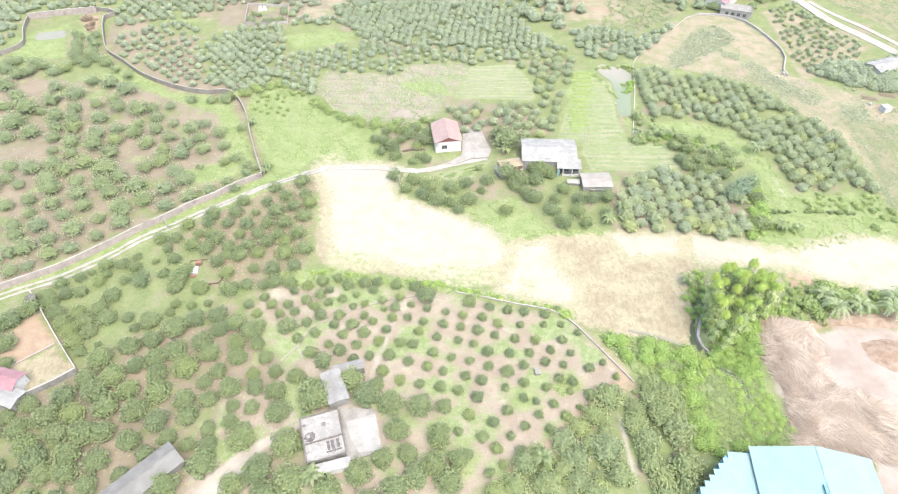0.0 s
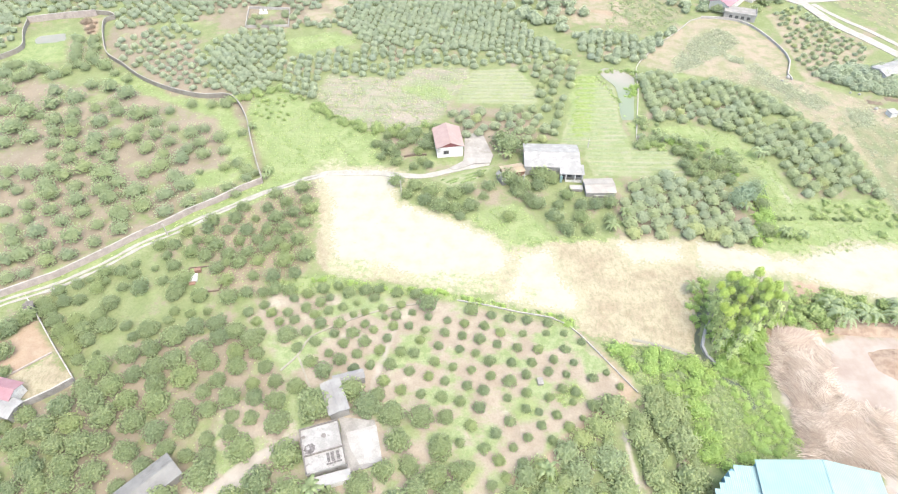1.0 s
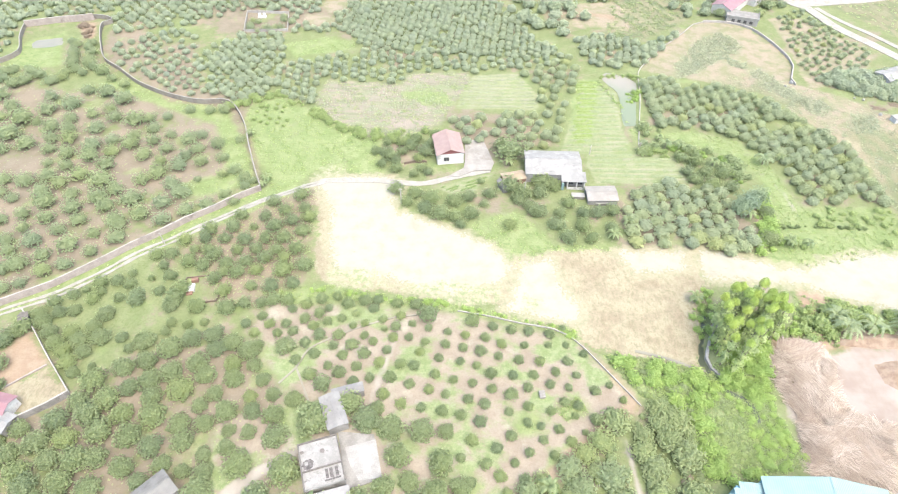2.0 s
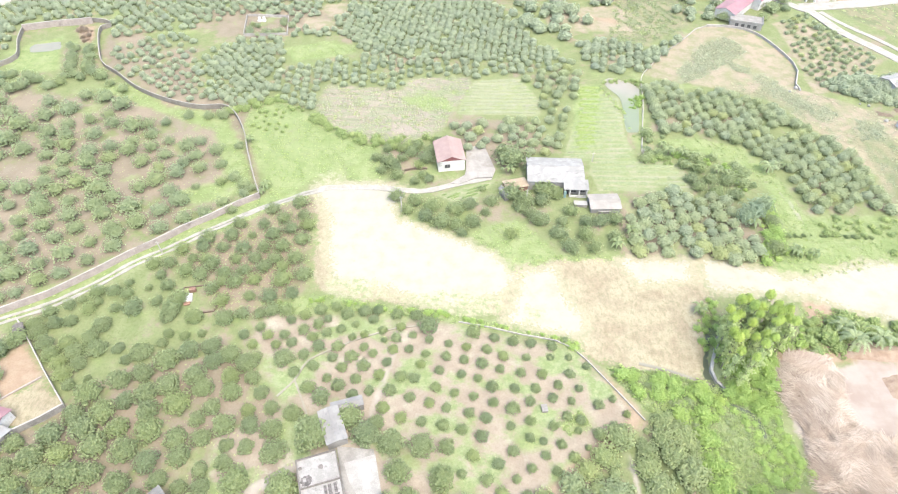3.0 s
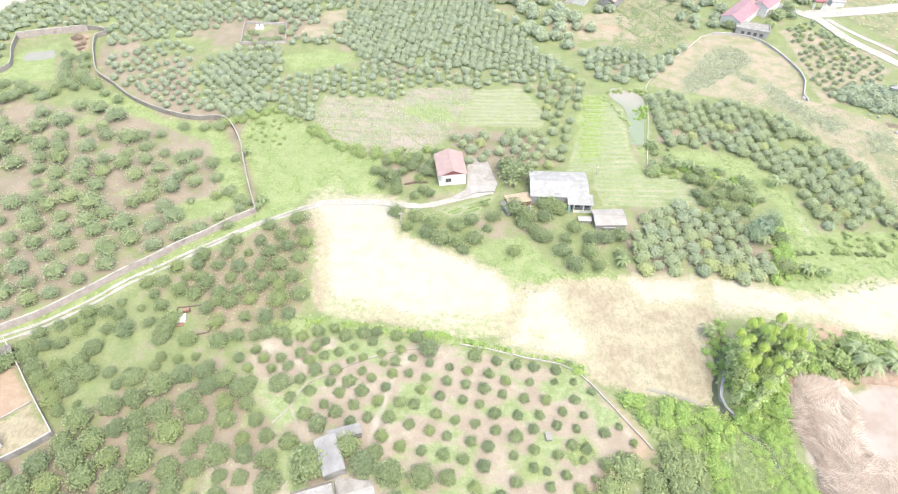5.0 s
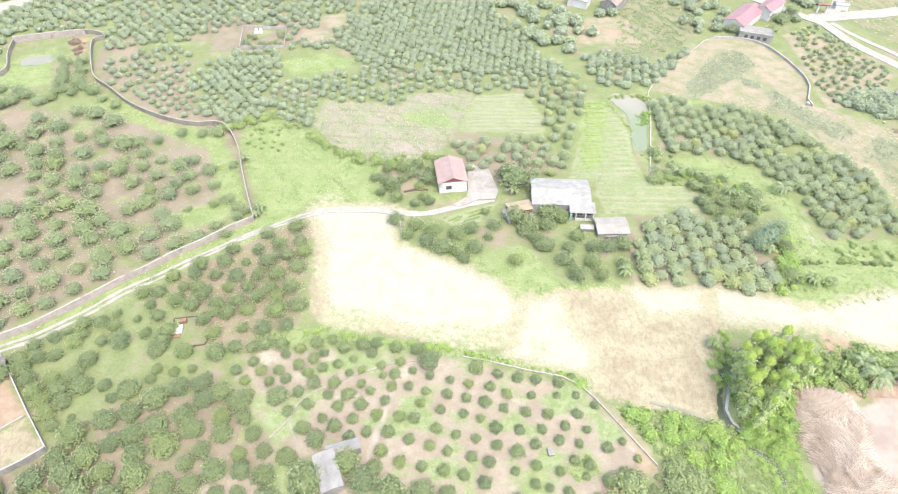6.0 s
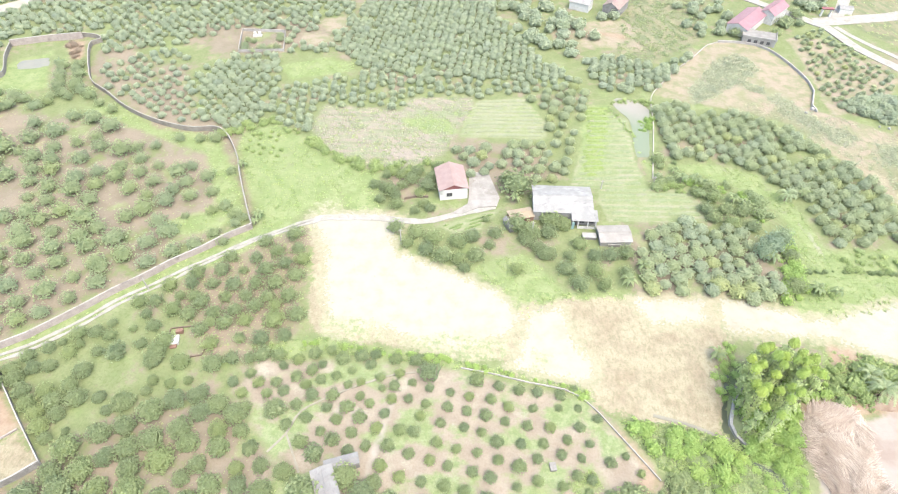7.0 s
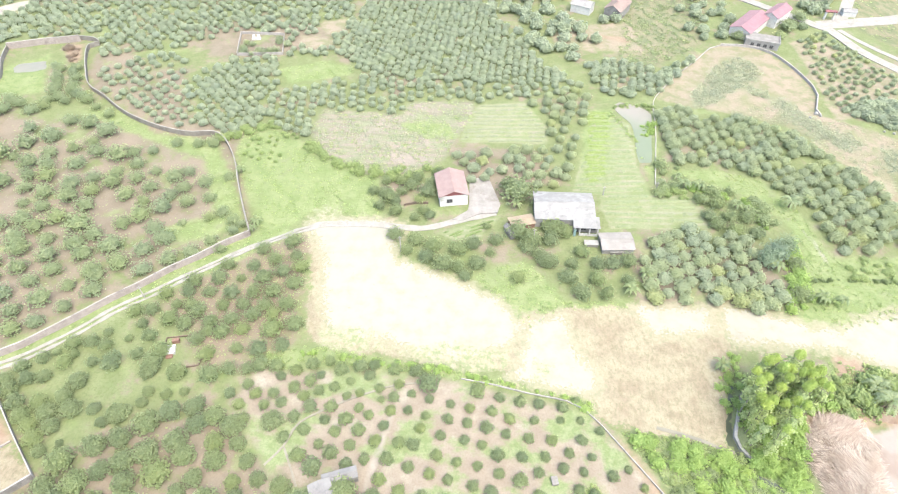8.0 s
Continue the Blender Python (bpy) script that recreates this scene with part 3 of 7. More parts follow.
POND_BIG = [(56.6, 190.2), (56.9, 187.2), (58.2, 183.9), (59.9, 180.3), (59.8, 174.4), (58.6, 167.1), (58.2, 160.6), (61.6, 160.4), (64.0, 169.8), (66.9, 181.0), (67.6, 185.3), (66.0, 188.3), (62.9, 190.8), (58.8, 192.2)]
DITCH = [(61.4, 89.2), (60.5, 89.6), (57.7, 82.9), (55.8, 78.0), (54.6, 74.2), (55.8, 72.2), (57.2, 70.2), (58.2, 70.2), (57.0, 72.6), (56.2, 74.4), (57.0, 78.0), (58.8, 82.7)]
RILL = [(41.6, 77.4), (46.8, 75.6), (50.8, 73.8), (52.7, 72.7), (55.2, 71.9)]
BROOK = [(57.6, 67.2), (59.0, 66.3), (60.9, 65.3), (61.9, 64.0), (62.2, 61.9), (62.0, 59.9)]
BROOK_BED = strip(BROOK, 1.0)


def inside_distance(polygon, x, y):
    """Signed distance to a polygon's outline, positive inside."""
    far = np.full(x.shape, 1e9)
    inside = np.zeros(x.shape, bool)
    for (ax, ay), (bx, by) in zip(polygon, polygon[1:] + polygon[:1]):
        dx, dy = bx - ax, by - ay
        t = np.clip(((x - ax) * dx + (y - ay) * dy) / (dx * dx + dy * dy + 1e-9), 0, 1)
        far = np.minimum(far, np.hypot(x - ax - t * dx, y - ay - t * dy))
        if dy:
            inside ^= ((ay > y) != (by > y)) & (x < ax + (y - ay) * dx / dy)
    return np.where(inside, far, -far)


def union_distance(polygons, x, y):
    return np.max([inside_distance(p, x, y) for p in polygons], axis=0)


def height(x, y):
    """The ground's height: nearly level, gently rolling, hollowed at the ponds and the ditch."""
    x, y = np.asarray(x, float), np.asarray(y, float)
    z = 0.18 * np.sin(x * 0.11 + 1) * np.sin(y * 0.09) + 0.12 * np.sin(x * 0.31 + y * 0.23)
    for pond, deep in ((POND_MUD, 1.2), (POND_BIG, 0.5), (DITCH, 1.5)):
        inside = inside_distance(pond, x, y)
        z = z * np.clip(-inside / 4, 0, 1) - deep * np.clip((inside + 0.6) / 1.2, 0, 1)
    return z


def build_ground():
    xs = np.concatenate(([-2600, -1400, -800, -450, -280], np.arange(-205, 206, 1.25), [280, 450, 800, 1400, 2600]))
    ys = np.concatenate(([-2600, -1400, -700, -300, -100, -20], np.arange(20, 291, 1.25), [320, 400, 550, 800, 1400, 2600]))
    gx, gy = np.meshgrid(xs, ys)
    x, y = gx.ravel(), gy.ravel()
    w, h = len(xs), len(ys)
    i = (np.arange(h - 1)[:, None] * w + np.arange(w - 1)[None, :]).ravel()
    me = bpy.data.meshes.new("ground")
    me.from_pydata(np.column_stack((x, y, height(x, y))), [], np.column_stack((i, i + 1, i + w + 1, i + w)))
    for name, polygons in COVER.items():
        value = np.clip(union_distance(polygons, x, y), -12, 12)
        me.attributes.new(name, "FLOAT", "POINT").data.foreach_set("value", value.astype(np.float32))
    me.polygons.foreach_set("use_smooth", np.ones(len(me.polygons), bool))
    ob = part("ground", me, GROUND)
    tagged(ob, "orchard land of pale soil, grass and cleared sandy earth", "ground", kind="structure")


build_ground()


def ground_z(x, y):
    return float(height(np.array([x]), np.array([y]))[0])


def flat_shape(name, outline, z, thick, material, label, category, curved=True):
    """A level sheet with a smoothed outline."""
    line = smooth_line([*outline, outline[0]], 1.0)[:-1] if curved else outline
    bm = bmesh.new()
    top = [bm.verts.new((x, y, z)) for x, y in line]
    low = [bm.verts.new((x, y, z - thick)) for x, y in line]
    bm.faces.new(top)
    for i in range(len(line)):
        bm.faces.new((low[i], low[(i + 1) % len(line)], top[(i + 1) % len(line)], top[i]))
    return tagged(part(name, bm, material), label, category, kind="structure")


flat_shape("pond", POND_MUD, -0.5, 0.3, MUD_WATER, "small muddy pond in an enclosed meadow", "pond")
flat_shape("pond", POND_BIG, -0.2, 0.3, GREEN_WATER, "shallow weedy pond beside terraced fields", "pond")
flat_shape("ditch_water", DITCH, -0.8, 0.3, DARK_WATER, "dark water standing in a drainage ditch", "water")


def ribbon(name, points, width, material, label, category, lift=0.14, thick=0.6, uneven=0.08):
    """A road or path: a smoothed strip that stands a little proud of the ground."""
    line = smooth_line(points)
    bm = bmesh.new()
    rows = []
    for i, (x, y) in enumerate(line):
        a, b = line[max(0, i - 1)], line[min(len(line) - 1, i + 1)]
        d = Vector((b[0] - a[0], b[1] - a[1])).normalized()
        wide = width / 2 * (1 + uneven * math.sin(i * 1.7) + 0.6 * uneven * math.sin(i * 0.6))
        z = max(ground_z(x, y), ground_z(x - d.y * wide, y + d.x * wide), ground_z(x + d.y * wide, y - d.x * wide)) + lift
        left, right = (x - d.y * wide, y + d.x * wide), (x + d.y * wide, y - d.x * wide)
        rows.append([bm.verts.new((*p, q)) for p, q in ((left, z - thick), (left, z), (right, z), (right, z - thick))])
    for a, b in zip(rows, rows[1:]):
        for k in range(3):
            bm.faces.new((a[k], a[k + 1], b[k + 1], b[k]))
    return tagged(part(name, bm, material), label, category, kind="structure")


ROAD_WHITE = blotched("concrete_road", (0.22, 0.21, 0.192), (0.262, 0.252, 0.236), 2.0, 0.9, (0.185, 0.175, 0.15), 3.0)
FOOTPATH = blotched("trodden_path", (0.195, 0.182, 0.15), (0.225, 0.212, 0.18), 1.0, 0.95)
TRACK = [(-110.5, 85.6), (-102.9, 90.8), (-96.6, 94.3), (-91.4, 96.7), (-86.6, 100.1), (-81.8, 104.2), (-77.0, 108.5), (-71.6, 112.5), (-66.0, 116.5), (-60.2, 120.7), (-54.2, 125.2), (-47.7, 129.0), (-43.6, 131.2), (-38.1, 134.0), (-32.4, 135.9)]
ribbon("path", TRACK, 0.85, ROAD_WHITE, "pale concrete wheel track beside the wall", "path", uneven=0.2)
ribbon("path", [(x + 0.75, y - 1.25) for x, y in TRACK[:9]] + [(-59.9, 119.6), (-54.0, 124.2), (-47.6, 128.1), (-43.4, 130.3), (-38.0, 133.0), (-32.6, 134.8)], 0.8, ROAD_WHITE, "pale concrete wheel track beside the orchard", "path", lift=0.1, uneven=0.3)
ribbon("path", [(-33.5, 135.3), (-30.5, 136.1), (-19.0, 135.8), (-10.7, 134.5), (-4.1, 134.4), (4.2, 136.8), (14.3, 139.7)], 2.0, ROAD_WHITE, "pale concrete lane to the red-roofed house", "path", lift=0.12)
ribbon("path", [(-34.5, 71.2), (-31.4, 74.9), (-29.0, 79.9), (-22.3, 83.6), (-15.9, 86.1), (-10.7, 87.8), (-6.0, 88.2)], 0.42, FOOTPATH, "narrow pale footpath through the young orchard", "path")
ribbon("path", [(-31.4, 74.9), (-29.6, 71.1), (-27.7, 66.9)], 0.4, FOOTPATH, "narrow pale footpath to the farmhouse", "path")
ribbon("ditch_water", RILL, 0.7, MUD_WATER, "shallow water in a narrow ditch below the straw field", "water", 0.06)
ribbon("brook_water", BROOK, 0.9, DARK_WATER, "dark water of a brook among creepers", "water", 0.06)
ribbon("ditch_edge", [(60.8, 84.2), (58.1, 78.6), (56.6, 75.3), (56.9, 73.0), (58.2, 70.6)], 0.6, PALE_CONCRETE, "pale concrete edge of a drainage ditch", "kerb", 0.22, 1.3)
ribbon("road", [(126.0, 269.6), (134.1, 259.3), (142.5, 249.5), (147.2, 243.5), (150.6, 240.0), (152.7, 232.6), (154.8, 224.6), (159.0, 215.4), (162.0, 209.8), (172.5, 186.0)], 4.2, ROAD_WHITE, "wide pale concrete road past fields", "road", uneven=0.015)
ribbon("road", [(154.6, 240.2), (157.2, 232.9), (161.4, 223.9), (165.8, 216.4), (181.0, 186.0)], 2.2, ROAD_WHITE, "pale concrete side lane beside a grass verge", "road", 0.05, uneven=0.015)
ribbon("road", [(148.6, 244.1), (155.7, 245.0), (170.2, 246.6), (190.4, 250.1), (216.4, 254.7)], 6.5, ROAD_WHITE, "pale concrete road from a junction", "road", 0.09, uneven=0.015)
ribbon("road", [(153.5, 244.0), (160.7, 250.7), (169.1, 263.4), (181.0, 282.8)], 4.5, ROAD_WHITE, "pale concrete lane through a gateway", "road", 0.12, uneven=0.015)


# ---- boundary walls ----
def wall_line(points, tall, thick, material, label, coping=None, curved=False, step=3.0):
    """A free-standing wall along a line, with a coping on top."""
    line = smooth_line(points, step) if curved else points
    parts = ((0, tall, thick, material, "wall_body"), (tall, tall + 0.08, thick + 0.06, coping or COPING, "coping"))
    base = thing("boundary_wall", pose(0, 0, 0), label, "wall", "", "structure")
    for z0, z1, wide, mat, name in parts:
        bm = bmesh.new()
        rows = []
        for i, (x, y) in enumerate(line):
            a, b = line[max(0, i - 1)], line[min(len(line) - 1, i + 1)]
            d = Vector((b[0] - a[0], b[1] - a[1])).normalized()
            g = ground_z(x, y)
            low, top = g + (z0 if z0 else -0.5), g + z1
            rows.append([bm.verts.new((x + s * d.y * wide / 2, y - s * d.x * wide / 2, z)) for s, z in ((-1, low), (-1, top), (1, top), (1, low))])
        for a, b in zip(rows, rows[1:]):
            for k in range(4):
                bm.faces.new((a[k], a[(k + 1) % 4], b[(k + 1) % 4], b[k]))
        bm.faces.new(rows[0][::-1])
        bm.faces.new(rows[-1])
        part(name, bm, mat, base)
    return base


wall_line([(-113.0, 85.6), (-103.2, 92.4), (-97.6, 95.9), (-92.0, 98.9), (-87.5, 102.6), (-82.6, 106.9), (-77.6, 111.0), (-72.3, 115.3), (-66.9, 119.9), (-60.8, 124.4), (-55.0, 129.2), (-49.7, 132.4)], 1.9, 0.3, BLOCK, "long weathered pink-grey block wall along the farm track", OLD_COPING)
wall_line([(-49.8, 132.7), (-53.2, 141.4), (-57.2, 152.8), (-60.1, 162.0), (-65.1, 171.9), (-69.8, 176.1), (-78.5, 176.3), (-89.1, 180.1), (-101.2, 188.0), (-111.3, 197.6), (-118.8, 204.2), (-123.7, 213.7), (-128.3, 225.2), (-129.5, 231.5), (-126.6, 233.4), (-129.3, 236.4), (-135.6, 238.1)], 1.7, 0.24, WALL_FACE, "winding pale rendered wall round an orchard", PALE_COPING, True, step=2.0)
wall_line([(-135.2, 237.1), (-147.7, 234.4), (-159.3, 231.2)], 2.4, 0.3, BLOCK, "tall weathered wall behind a small pond")
wall_line([(-159.3, 231.2), (-156.5, 221.3), (-151.9, 210.1), (-155.2, 205.1), (-162.8, 198.0)], 1.7, 0.24, WALL_FACE, "winding pale rendered wall round an orchard", PALE_COPING, True, step=2.0)
wall_line([(3.4, 88.8), (10.7, 87.2), (17.2, 85.2), (24.6, 83.4), (27.9, 81.5), (30.6, 78.2), (35.4, 70.6), (39.5, 64.0)], 0.35, 0.14, COPING, "low pale wall round the young orchard", curved=True)
wall_line([(-93.0, 69.9), (-90.3, 71.8), (-84.6, 76.9)], 0.35, 0.25, BLOCK, "low kerb across a small compound", BLOCK)
wall_line([(-10.4, 143.1), (-7.2, 143.8), (-3.8, 143.5)], 0.7, 0.2, KERB, "dark garden wall beside the red-roofed house", KERB)
wall_line([(-96.0, 91.3), (-90.9, 85.6), (-84.7, 78.4), (-76.6, 69.5)], 1.2, 0.16, COPING, "pale rendered wall of a small compound")
wall_line([(-76.6, 69.5), (-79.8, 66.7), (-83.4, 64.3), (-86.9, 62.1), (-91.3, 59.4)], 1.8, 0.25, RENDERED, "grey rendered wall of a small compound")
wall_line([(59.9, 149.9), (63.6, 163.8), (67.1, 177.4), (70.2, 192.2), (76.0, 200.4), (82.2, 208.4), (87.6, 213.4), (93.8, 220.1), (100.0, 226.7), (104.6, 228.8)], 0.3, 0.2, COPING, "pale wall beside the pond and hill field", curved=True)
wall_line([(104.6, 228.8), (111.2, 228.2), (117.7, 225.4), (120.9, 222.0), (123.9, 214.9), (125.8, 207.1), (126.5, 199.8), (125.5, 194.0), (121.6, 186.1), (121.6, 182.9)], 0.8, 0.3, COPING, "pale curved wall round the hill field", curved=True)
wall_line([(-73.9, 225.3), (-57.2, 224.9), (-59.1, 239.9), (-75.8, 241.3), (-73.9, 225.3)], 1.0, 0.2, COPING, "pale low wall round a walled garden plot")


# ---- trees ----
def crown_shape(seed, clumps, cards, card, squash=0.85, low=-0.25, ragged=0.08):
    """Corners and triangles of a crown one metre in radius: small umbrellas of leaves over an uneven heart."""
    rng = np.random.default_rng(seed)
    lumps = rng.normal(size=(26, 3))
    lumps /= np.linalg.norm(lumps, axis=1)[:, None]
    lumps[:, 2] = np.abs(lumps[:, 2])
    verts, tris = [], []

    def swell(d):
        return 0.80 - 0.5 * ragged + (0.2 + ragged) * np.max(np.clip(d @ lumps.T, 0, 1) ** 16, axis=-1)

    rings, around = 4, 9
    for r in range(rings):
        e = -0.3 + (math.pi / 2 + 0.3) * r / rings
        for k in range(around):
            a = 2 * math.pi * (k + 0.5 * (r % 2)) / around
            d = np.array([math.cos(a) * math.cos(e), math.sin(a) * math.cos(e), math.sin(e)])
            verts.append(d * swell(d) * (0.9 - 0.6 * ragged) * rng.uniform(0.9, 1.06) * (1, 1, squash))
    verts.append(np.array([0, 0, 0.7 * squash]))
    for r in range(rings - 1):
        for k in range(around):
            a, b = r * around + k, r * around + (k + 1) % around
            tris += [(a, b, b + around), (a, b + around, a + around)]
    tris += [((rings - 1) * around + k, (rings - 1) * around + (k + 1) % around, rings * around) for k in range(around)]
    for i in range(clumps):
        up = 1 - (1 - low) * (i + 0.5) / clumps
        a = i * 2.39996 + rng.uniform(-0.3, 0.3)
        d = np.array([math.cos(a) * math.sqrt(1 - up * up), math.sin(a) * math.sqrt(1 - up * up), up])
        mid = d * swell(d) * (1 + ragged * rng.uniform(-0.9, 1.3)) + rng.normal(size=3) * card * 0.25
        n = d + rng.normal(size=3) * 0.22 + (0, 0, 0.3)
        n /= np.linalg.norm(n)
        t = np.cross(n, rng.normal(size=3))
        t /= np.linalg.norm(t)
        b = np.cross(n, t)
        size = card * rng.uniform(0.8, 1.3)
        k = len(verts)
        verts.append((mid + n * size * rng.uniform(0.35, 0.6)) * (1, 1, squash))
        for j in range(cards):
            w, s = 2 * math.pi * (j + rng.uniform(-0.3, 0.3)) / cards, size * rng.uniform(0.7, 1.3)
            verts.append((mid + s * (math.cos(w) * t + math.sin(w) * b) - n * size * rng.uniform(0.1, 0.55)) * (1, 1, squash))
            tris.append((k, k + 1 + j, k + 1 + (j + 1) % cards))
    return np.array(verts), np.array(tris)


def crown_mesh(name, shape, lift, material):
    me = bpy.data.meshes.new(name)
    me.from_pydata(shape[0] + (0, 0, lift), [], shape[1])
    me.materials.append(material)
    return me


def trunk_mesh(name, tall, thick, limbs, spread, material, seed):
    """A tapered trunk that forks into limbs."""
    rng = random.Random(seed)
    bm = bmesh.new()

    def limb(a, b, ra, rb):
        axis = Vector(b) - Vector(a)
        m = Matrix.Translation((Vector(a) + Vector(b)) / 2) @ axis.to_track_quat("Z", "Y").to_matrix().to_4x4()
        bmesh.ops.create_cone(bm, cap_ends=True, segments=6, radius1=ra, radius2=rb, depth=axis.length, matrix=m)

    limb((0, 0, -0.15), (0, 0, tall * 0.5), thick, thick * 0.75)
    for i in range(limbs):
        a = 2 * math.pi * (i + rng.uniform(-0.2, 0.2)) / limbs
        limb((0, 0, tall * 0.45), (spread * math.cos(a), spread * math.sin(a), tall * rng.uniform(0.9, 1.2)), thick * 0.6, thick * 0.2)
    me = mesh_of(bm, name)
    me.materials.append(material)
    return me


KINDS = {
    "mature": dict(name="lychee_tree", label="mature lychee tree with a dense rounded grey-green crown", group="mature lychee trees", crown=(340, 5, 0.088), squash=0.82, lift=0.42, leaf=LEAF_MATURE, size=0.95, ragged=0.14),
    "block": dict(name="orchard_lychee_tree", label="lychee tree with a ragged grey-green crown on brown soil", group="orchard block beside the track", crown=(185, 5, 0.1), squash=0.82, lift=0.5, leaf=LEAF_YOUNG, size=1.0, ragged=0.22),
    "young": dict(name="young_lychee_tree", label="small round young lychee tree on bare orchard soil", group="young lychee trees", crown=(140, 6, 0.115), squash=0.85, lift=0.5, leaf=LEAF_YOUNG, size=0.88, ragged=0.14),
    "field": dict(name="orchard_tree", label="spreading lychee tree with an uneven green crown", group="orchard trees behind the wall", crown=(190, 5, 0.1), squash=0.8, lift=0.5, leaf=LEAF_FIELD_HAZY, size=0.88, ragged=0.26),
}
for plot_name, tree_name, plot_label, plot_group in (
        ("terrace", "terrace_lychee_tree", "lychee tree in a closely planted terrace orchard", "terrace orchard trees"),
        ("slope", "slope_lychee_tree", "broad lychee tree in a closely planted slope orchard", "slope orchard trees"),
        ("garden", "garden_lychee_tree", "lychee tree in the orchard behind the houses", "trees behind the houses"),
        ("row", "sapling", "small tree in a row on tan soil", "small trees in rows")):
    KINDS[plot_name] = dict(name=tree_name, label=plot_label, group=plot_group, crown=(140, 6, 0.115), squash=0.82, lift=0.45, leaf=LEAF_PLOT_HAZY, size=0.9, ragged=0.1)
KINDS["grove"] = dict(name="grove_tree", label="bushy olive-green lychee tree below the young orchard", group="trees below the young orchard", crown=(300, 5, 0.092), squash=0.72, lift=0.35, leaf=LEAF_OLIVE, size=0.95, ragged=0.2)
KINDS["bluish"] = dict(name="feathery_tree", label="feathery blue-green tree at the corner of the orchard", group="blue-green trees", crown=(330, 5, 0.078), squash=0.95, lift=0.55, leaf=LEAF_BLUE, size=0.95, ragged=0.25)
PLANTED = []
STOCK = {}
LEFT_OVER = {}


def stock(kind):
    """The meshes of a kind of tree: four crowns and a trunk, for a crown of one metre's radius."""
    if kind not in STOCK:
        k = KINDS[kind]
        STOCK[kind] = ([crown_mesh("crown", crown_shape(11 * i + len(kind), *k["crown"], k["squash"], ragged=k["ragged"]), k["lift"], k["leaf"]) for i in range(5)],
                       trunk_mesh("trunk", 0.75, 0.07, 5, 0.45, BARK, 3), [])
    return STOCK[kind]


def plant(kind, places):
    """Trees of a kind at (x, y, crown's radius)."""
    crowns, trunk, made = stock(kind)
    k = KINDS[kind]
    for x, y, r in places:
        PLANTED.append((x, y, r))
        if len(made) >= 290:
            LEFT_OVER.setdefault(kind, []).append((x, y, r))
            continue
        rng = random.Random(int(x * 31 + y * 17))
        size = r * rng.uniform(0.93, 1.07) * k["size"]
        m = pose(x, y, ground_z(x, y), 0, 0, rng.uniform(0, 360)) @ Matrix.Diagonal((size, size * rng.uniform(0.92, 1.08), size * rng.uniform(0.85, 1.15), 1))
        tree = thing(k["name"], m, k["label"], "tree", k["group"])
        part("trunk", trunk, None, tree)
        part("crown", crowns[rng.randrange(5)], None, tree)
        made.append(tree)


plant("mature", [(-92.0, 90.3, 1.9), (-87.3, 90.5, 1.7), (-84.1, 90.9, 1.6), (-76.4, 89.5, 2.2), (-89.9, 87.8, 1.9), (-87.2, 85.0, 2.1), (-82.4, 84.9, 1.9), (-77.8, 86.1, 1.9), (-75.2, 83.1, 2.1), (-70.7, 83.3, 1.5), (-68.2, 80.4, 1.3), (-79.9, 82.5, 2.1), (-85.0, 82.2, 2.1), (-82.2, 80.0, 1.8), (-77.6, 79.5, 2.0), (-80.1, 77.1, 2.0), (-77.8, 74.4, 1.4), (-65.3, 82.0, 2.3), (-63.1, 76.7, 2.4), (-58.8, 79.5, 2.7), (-67.4, 75.1, 2.6), (-72.6, 72.2, 2.7), (-57.1, 73.8, 2.6), (-61.0, 71.8, 2.5), (-64.6, 70.2, 2.1), (-59.3, 68.1, 2.3), (-53.9, 69.6, 2.7), (-68.2, 67.7, 2.5), (-73.8, 67.4, 2.3), (-70.7, 64.4, 2.8)])
plant("mature", [(-64.0, 64.3, 2.4), (-57.9, 63.8, 2.8), (-76.6, 63.3, 2.4), (-52.2, 62.2, 2.2), (-52.0, 75.8, 2.4), (-49.3, 66.1, 1.9), (-47.4, 62.1, 2.0), (-49.6, 72.8, 2.4), (-55.0, 82.0, 2.3), (-50.8, 83.1, 2.1), (-49.3, 79.1, 2.2), (-46.9, 68.6, 1.9), (-60.9, 86.9, 1.4), (-61.6, 84.5, 1.3), (-57.0, 86.1, 1.3), (-53.6, 86.8, 1.1), (-56.3, 91.1, 2.0), (-62.3, 91.5, 2.0), (-74.7, 76.1, 0.9), (-67.3, 60.8, 2.8), (-73.0, 59.3, 2.5), (-61.1, 59.6, 2.5), (-56.2, 57.3, 2.5), (-50.6, 58.5, 2.5), (-78.3, 58.6, 2.5), (-82.6, 61.5, 2.0), (-86.2, 59.1, 1.5), (-82.7, 56.4, 2.5), (-74.4, 55.1, 2.4), (-69.5, 55.0, 2.7)])
